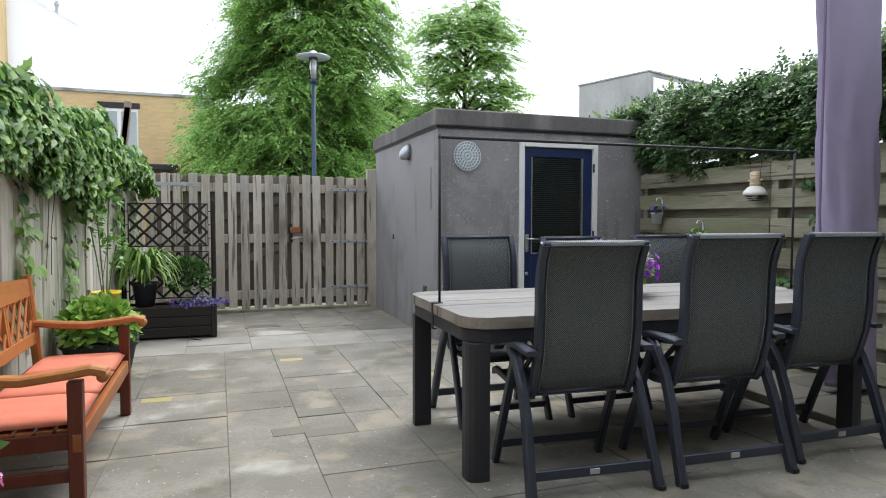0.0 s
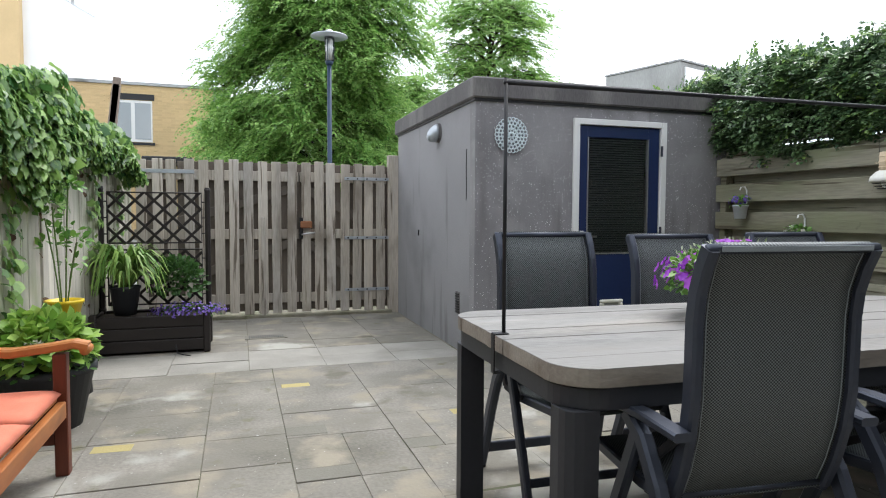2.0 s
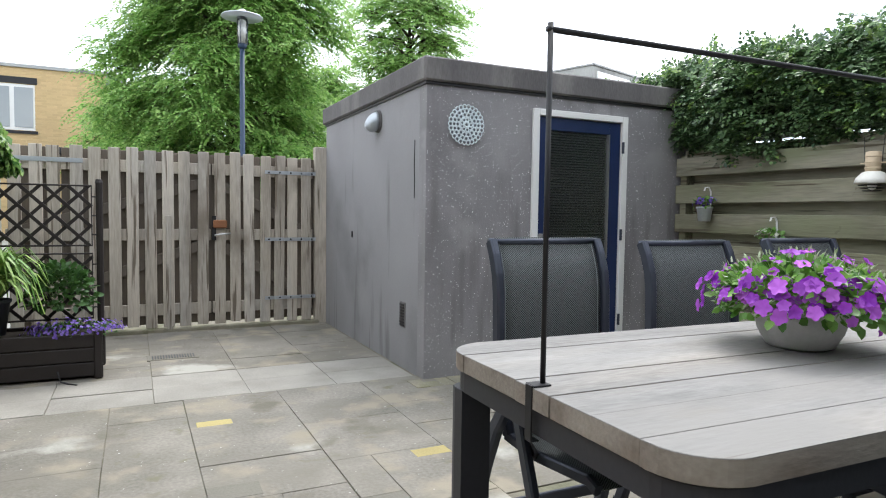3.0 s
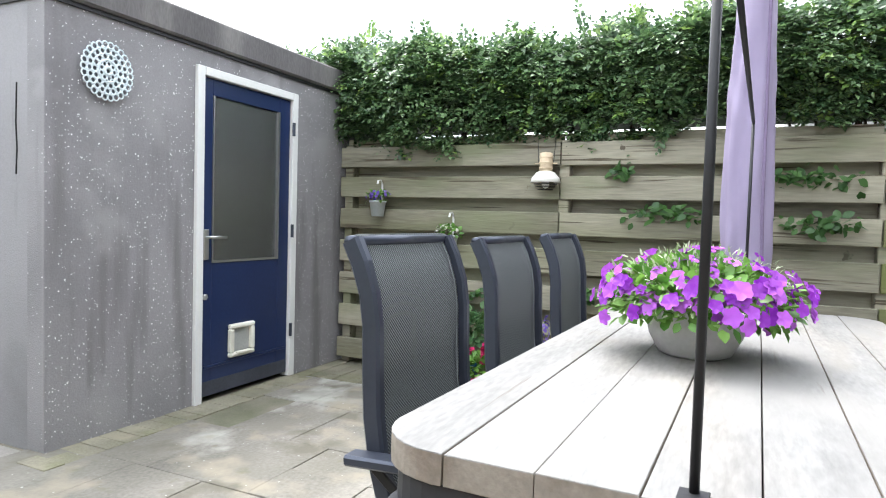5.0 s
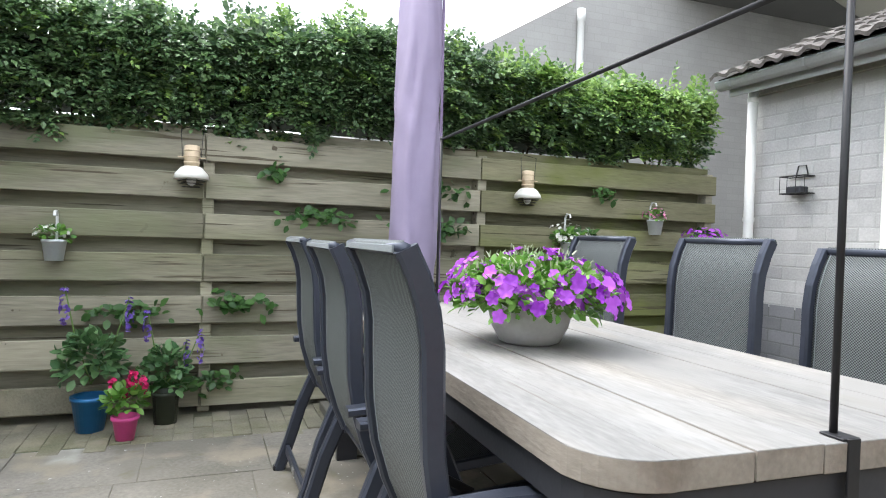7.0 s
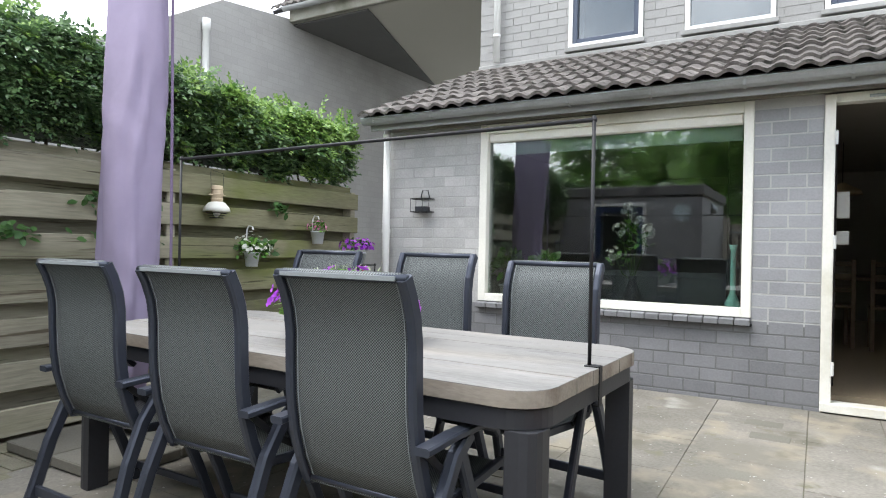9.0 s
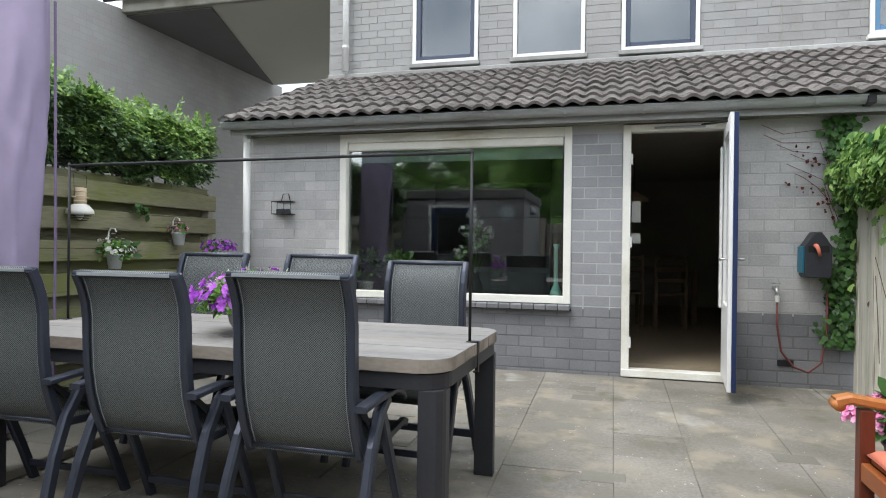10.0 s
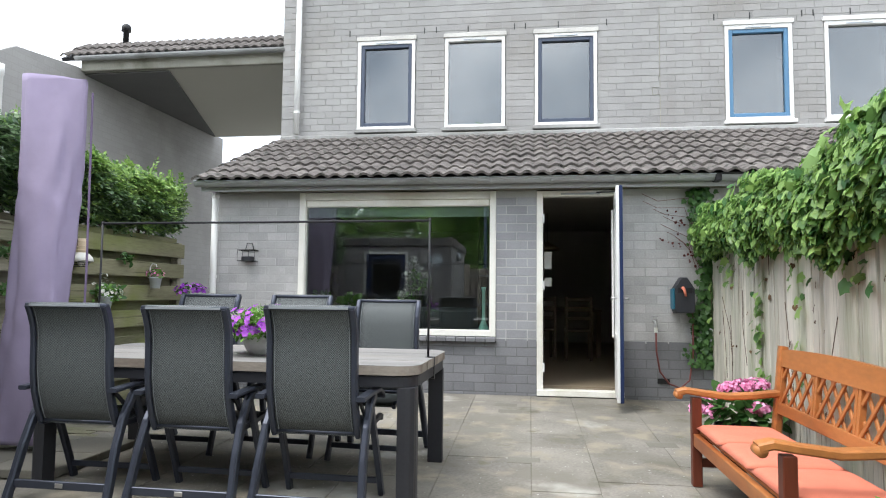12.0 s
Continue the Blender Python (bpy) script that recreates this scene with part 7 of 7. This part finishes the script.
t = thing("hose_reel", -0.9, HY, 1.0, "dark wall hose box with teal side and orange nozzle", "hose reel")
ho = [(-0.12, 0.0), (-0.1, -0.03), (0.1, -0.03), (0.12, 0.0), (0.12, 0.3), (0.07, 0.38), (0.03, 0.45), (-0.03, 0.45), (-0.07, 0.38), (-0.12, 0.3)]
bm = slab(ho, 0.01, 0.2, None, 0.012)
bm.transform(Matrix(((1, 0, 0, 0), (0, 0, 1, 0), (0, 1, 0, 0), (0, 0, 0, 1))))
part("casing", bm, POT_DARK, t, "dark plastic casing")
part("side_panel", box(0.12, 0.135, 0.02, 0.19, 0.02, 0.3, 0.006), TEAL, t, "teal side panel")
part("recess", box(-0.09, 0.09, 0.198, 0.206, 0.24, 0.31, 0.003), BLACK, t)
part("nozzle", sweep([(0.03, 0.21, 0.31), (0.025, 0.245, 0.29), (0.01, 0.245, 0.24), (0.0, 0.235, 0.2)], 0.022, round_=10, taper=0.6), TAPE_ORANGE, t, "orange spray nozzle", True)
t.scale = (0.8, 0.9, 0.74)
t = thing("garden_tap", -0.63, HY, 0.89, "brass wall tap with dark red hose", "tap")
part("tap", sweep([(0, 0, 0), (0, 0.07, 0), (0, 0.1, -0.01), (0, 0.11, -0.06)], 0.013, round_=10), STEEL, t, "", True)
part("wheel", lathe([(0.03, 0.0), (0.03, 0.01)], 12, None, pose(0, 0.07, 0.03)), STEEL, t)
part("coupling", lathe([(0.018, -0.11), (0.018, -0.06)], 10, None, pose(0, 0.11, 0)), PETAL_WHITE, t)
part("hose", sweep([(0, 0.11, -0.1), (-0.005, 0.1, -0.3), (-0.04, 0.08, -0.5), (-0.13, 0.07, -0.62), (-0.24, 0.06, -0.66), (-0.33, 0.06, -0.58), (-0.37, 0.05, -0.3), (-0.37, 0.05, 0.1)], 0.009, round_=8), HOSE_RED, t, "dark red hose", True)
solid("wall_vent", box(-0.78, -0.66, HY - 0.003, HY + 0.004, 0.26, 0.31, 0.002), BLACK, "small dark air brick in the house wall", "vent")

# seen through the window and the door
t = thing("window_flowers", 1.86, 0.47, 0.72, "vase of cream and white flowers behind the window", "flowers")
part("vase", lathe([(0.05, 0), (0.07, 0.08), (0.03, 0.2), (0.035, 0.24)], 18), POT_DARK, t, "", True)
for i, (dx, h) in enumerate(((-0.12, 0.6), (0.04, 0.78), (0.1, 0.62), (-0.04, 0.7), (0.15, 0.42))):
    part("stem", sweep([(0, 0, 0.2), (dx * 0.5, 0.02, h * 0.6), (dx, 0.03, h)], 0.004, round_=5), STEM, t)
    blooms(t, 14, (dx, 0.03, h), (0.05, 0.05, 0.05), PETAL_WHITE, 0.045, 140 + i, False)
    bush(t, 16, (dx * 0.7, 0.03, h * 0.75), (0.07, 0.05, 0.09), LEAF_LIGHT, 0.06, 150 + i)
solid("window_sill", box(1.0, 3.14, 0.2, 0.565, 0.684, 0.72, 0.006), CREAM, "white inner window sill", "sill", kind="structure")
t = thing("glass_vase", 1.12, 0.47, 0.721, "tall green glass vase on the window sill", "vase")
part("vase", lathe([(0.05, 0), (0.055, 0.06), (0.02, 0.14), (0.018, 0.45), (0.03, 0.5), (0.026, 0.5), (0.014, 0.44)], 20), mat("milky_green_glass", (0.3, 0.6, 0.52), 0.15, var=0.1), t, "", True)
for x, s, words in ((2.98, 161, "leafy green house plant behind the window"), (2.62, 163, "low green house plant behind the window")):
    t = thing("house_plant", x, 0.42, 0.721, words, "potted plant")
    part("pot", pot_bm(0.06, 0.08, 0.12), WHITE, t, "", True)
    bush(t, 120, (0, 0, 0.24), (0.12, 0.1, 0.16), LEAF_LIGHT, 0.08, s)
t = thing("sofa", 1.6, -1.2, 0.165, "grey sofa in the dim living room", "sofa")
GREY_CLOTH = mat("grey_cloth", (0.3, 0.3, 0.3), 0.9, var=0.1)
part("seat", box(-0.95, 0.95, -0.4, 0.45, 0.1, 0.42, 0.04), GREY_CLOTH, t)
part("backrest", box(-0.95, 0.95, 0.3, 0.5, 0.3, 0.8, 0.05), GREY_CLOTH, t)
for s in (-1, 1):
    part("arm", box(s * 0.95 - 0.1, s * 0.95 + 0.1, -0.4, 0.5, 0.05, 0.6, 0.04), GREY_CLOTH, t)
DIM_WOOD = mat("dim_oak", (0.17, 0.12, 0.08), 0.6, var=0.2)
t = thing("dining_table", 0.1, -3.4, 0.165, "wooden dining table in the dim room", "table")
part("tabletop", box(-0.6, 0.7, -0.9, 0.5, 0.71, 0.75, 0.005), DIM_WOOD, t)
for dx in (-0.55, 0.65):
    for dy in (-0.85, 0.45):
        part("leg", box(dx - 0.035, dx + 0.035, dy - 0.035, dy + 0.035, 0, 0.71, 0.004), DIM_WOOD, t)
dc = thing("dining_chair", -0.1, -2.5, 0.165, "wooden dining chair in the dim room", "chair", "dining chairs")
part("seat", box(-0.2, 0.2, -0.2, 0.2, 0.43, 0.46, 0.005), DIM_WOOD, dc)
for dx in (-0.18, 0.18):
    part("leg", box(dx - 0.02, dx + 0.02, 0.16, 0.2, 0, 0.95, 0.004), DIM_WOOD, dc)
    part("leg", box(dx - 0.02, dx + 0.02, -0.2, -0.16, 0, 0.43, 0.004), DIM_WOOD, dc)
for z in (0.6, 0.75, 0.88):
    part("back_slat", box(-0.18, 0.18, 0.17, 0.19, z, z + 0.05, 0.003), DIM_WOOD, dc)
copy_thing(dc, pose(0.45, -2.6, 0.165, 0, 0, 8))
t = thing("ceiling_lamp", 0.35, -2.9, 1.85, "dim brass pendant lamp in the room", "lamp")
part("shade", lathe([(0.2, 0), (0.18, 0.05), (0.05, 0.12), (0.02, 0.14)], 24), LAMP_WOOD, t, "", True)
part("cord", sweep([(0, 0, 0.13), (0, 0, 0.6)], 0.004, round_=5), BLACK, t)
# cupboard is added, only to carry the two white boxes
t = thing("tall_cupboard", 0.72, -0.35, 0.165, "dark tall cupboard, added to carry the white boxes", "cupboard")
part("body", box(-0.26, 0.5, -0.3, 0.35, 0, 1.95, 0.005), PLASTIC_DARK, t)
# white boxes stand in for bright spots inside the door
for z, h in ((1.44, 0.2), (1.24, 0.1)):
    solid("paper_tray", box(0.375, 0.459, -0.1, -0.02, z, z + h, 0.003), WHITE, "white box for a bright spot beside the door", "paper tray", "trays by the door")

# paving slabs, laid in rows with open joints
ROWS_Y = (8.93, 8.5, 7.86, 7.17, 6.82, 6.48, 6.07, 5.53, 5.12, 4.72, 4.33, 3.97, 3.67, 3.29, 2.9, 2.46, 2.1, 1.74, 1.3, 0.95, 0.67)
slab_cache = {}


def paver(w, d, material):
    key = (round(w, 2), round(d, 2), material.name)
    if key not in slab_cache:
        slab_cache[key] = mesh_of("paving_slab", box(-w / 2 + 0.0018, w / 2 - 0.0018, -d / 2 + 0.0018, d / 2 - 0.0018, -0.05, 0.0, 0.002), material)
    return slab_cache[key]


pr = random.Random(4)
FALL = math.degrees(math.atan(0.026))


def lay(name, x, y, w, d, material):
    o = put(name, paver(w, d, material), floor)
    o.matrix_basis = pose(x, y, slope(y) + pr.uniform(-0.0025, 0.0025), (-FALL if y < 4.3 else 0) + pr.uniform(-0.15, 0.15), pr.uniform(-0.15, 0.15), pr.uniform(-0.3, 0.3))


COLS = (-1.36, -0.92, -0.35, 0.21, 0.61, 1.18, 1.75, 2.3, 2.87, 3.44, 4.0, 4.5)
for k, (a, b) in enumerate(zip(ROWS_Y, ROWS_Y[1:])):
    y, d = (a + b) / 2, a - b
    if y > 6.45:
        x = -0.69
        while x < 2.14:
            w = min(0.57, 2.17 - x)
            m_ = PAVER_PALE if y < 7.2 else PAVER
            if d > 0.5 and pr.random() < 0.4:
                lay("paving_slab", x + w / 2, y - d / 4, w, d / 2, m_)
                lay("paving_slab", x + w / 2, y + d / 4, w, d / 2, m_)
            else:
                lay("paving_slab", x + w / 2, y, w, d, m_)
            x += w
for c, (x0, x1) in enumerate(zip(COLS, COLS[1:])):
    y = 6.482
    first = True
    while y > 0.67:
        d = pr.choice((0.4, 0.57, 0.57, 0.42)) * (0.6 if first and c % 2 else 1)
        first = False
        if y - d < 0.8:
            d = y - 0.66
        ym, xa, xb = y - d / 2, x0, x1
        y -= d
        edge_x = FA.x + (ym - FA.y) * FDIR.x / FDIR.y - 0.02
        xa = max(xa, edge_x)
        if ym > 2.6:
            xb = min(xb, 3.98)
        if xb - xa < 0.05 or (ym + d / 2 > 6.37 and xa > 2.17):
            continue
        w, m_ = xb - xa, PAVER
        if w > 0.5 and pr.random() < 0.16:
            cut = 0.19 if pr.random() < 0.5 else w / 2
            if pr.random() < 0.5 and d > 0.3:
                lay("paving_slab", xa + cut / 2, ym + 0.07, cut, d - 0.14, m_)
                lay("half_slab", xa + cut / 2, ym - d / 2 + 0.07, cut, 0.14, PAVER_DARK)
            else:
                lay("paving_slab", xa + cut / 2, ym, cut, d, PAVER)
            lay("paving_slab", xa + cut + (w - cut) / 2, ym, w - cut, d, m_)
        else:
            lay("paving_slab", (xa + xb) / 2, ym, w, d, m_)
for x, y in ((0.74, 5.95), (-0.22, 5.02), (1.66, 5.1)):
    o = put("yellow_brick", paver(0.19, 0.1, YELLOW_BRICK), floor)
    o.matrix_basis = pose(x, y, slope(y) + 0.002, -FALL if y < 4.3 else 0, 0, pr.uniform(-3, 3))
for x, y in ((0.72, 5.02), (0.95, 2.2), (0.55, 4.1), (0.85, 1.16), (-0.35, 2.45), (0.66, 3.0), (0.8, 1.45)):
    o = put("dark_brick", paver(0.22, 0.14, PAVER_DARK), floor)
    o.matrix_basis = pose(x, y, slope(y) + 0.002, -FALL if y < 4.3 else 0, 0, pr.uniform(-3, 3))
# brick edging along the fence and before the shed
bk = paver(0.2, 0.1, EDGE_BRICK)
for i in range(37):
    for j in range(3):
        x, y = 4.05 + 0.2 * j + (0.1 if i % 2 else 0) - 0.05, 2.68 + 0.1 * i
        if x < 4.46:
            o = put("edging_brick", bk, floor)
            o.matrix_basis = pose(x, y, slope(y) + pr.uniform(-0.004, 0.003), 0, 0, pr.uniform(-1.5, 1.5))
for i in range(19):
    o = put("edging_brick", bk, floor)
    o.matrix_basis = pose(2.1 + 0.1 * i, 6.26, pr.uniform(0.0, 0.005), 0, 0, 90 + pr.uniform(-1.5, 1.5))

# house bricks near the terrace, each one laid
BH, BLn = 0.0935, 0.222
brick_kinds = {}


def wall_brick(w, material):
    key = (round(w, 3), material.name)
    if key not in brick_kinds:
        brick_kinds[key] = mesh_of("brick", box(-w / 2, w / 2, -0.012, 0.0, -BH / 2 + 0.005, BH / 2 - 0.005, 0.002), material)
    return brick_kinds[key]


holes = ((0.98, 3.16, 0.69, 2.3), (-0.33, 0.55, 0.09, 2.3))
fc, fh = [], []
for r in range(23):
    z = 0.03 + BH * (r + 0.5)
    if z + BH / 2 > 2.25:
        continue
    x = 4.2 + (0.0 if r % 2 else BLn / 2)
    spans = [(-1.25, 4.2)]
    for h0, h1, z0, z1 in holes:
        if z0 < z < z1:
            spans = [s for a, b in spans for s in ((a, min(b, h0)), (max(a, h1), b)) if s[1] - s[0] > 0.02]
    for a, b in spans:
        q = b
        first = True
        while q > a + 0.02:
            w = BLn * (0.5 if first and r % 2 else 1.0)
            first = False
            w = min(w, q - a)
            if w > 0.03:
                m_ = BRICK_PLINTH if z < 0.66 else (BRICK_MID if 0.5 < q <= 0.99 else BRICK_LIGHT)
                o = put("brick", wall_brick(w - 0.01, m_), wall_front)
                o.matrix_basis = pose(q - w / 2, HY - 0.006 + pr.uniform(-0.0012, 0.0012), z)
            q -= w
# bricks further along and upstairs, joined
cs, hs = [], []
for r in range(34):
    z = 3.38 + BH * (r + 0.5)
    q = 4.23 - (0 if r % 2 else BLn / 2)
    while q > -6.5:
        pieces = [(q - BLn + 0.004, q - 0.004)]
        if WZ0 - 0.03 < z < WZ1 + 0.08:
            for a, b in WINDOWS:
                pieces = [s for lo, hi in pieces for s in ((lo, min(hi, a - 0.006)), (max(lo, b + 0.006), hi)) if s[1] - s[0] > 0.02]
        for lo, hi in pieces:
            cs.append(((lo + hi) / 2, UY - 0.013, z)); hs.append(((hi - lo) / 2, 0.009 + pr.uniform(0, 0.002), BH / 2 - 0.004))
        q -= BLn
tagged(put("bricks", boxes_mesh("bricks", cs, hs, BRICK_FAR), wall_upper, "light grey bricks"), kind="stuff")

# roof tiles of the extension: near ones laid singly
tile = mesh_of("roof_tile", tile_bm(), ROOF)
rows = 8
pitch = (RLEN - 0.02) / rows
far = bmesh.new()
for r in range(rows):
    for c in range(44):
        x = 4.25 - 0.306 * (c + 1)
        m_ = Matrix.Translation((-x - 0.306, pitch * r - 0.05 + pr.uniform(-0.006, 0.006), 0.005 + pr.uniform(-0.003, 0.004))) @ Matrix.Rotation(pr.uniform(-0.012, 0.012), 4, "Z")
        if x > -1.6:
            put("roof_tile", tile, roof, "", m_)
        else:
            tt = tile_bm()
            tt.transform(m_)
            join(far, tt)
tagged(put("far_tiles", mesh_of("far_tiles", far, ROOF), roof, "dark rolled roof tiles of the neighbour"), kind="stuff")
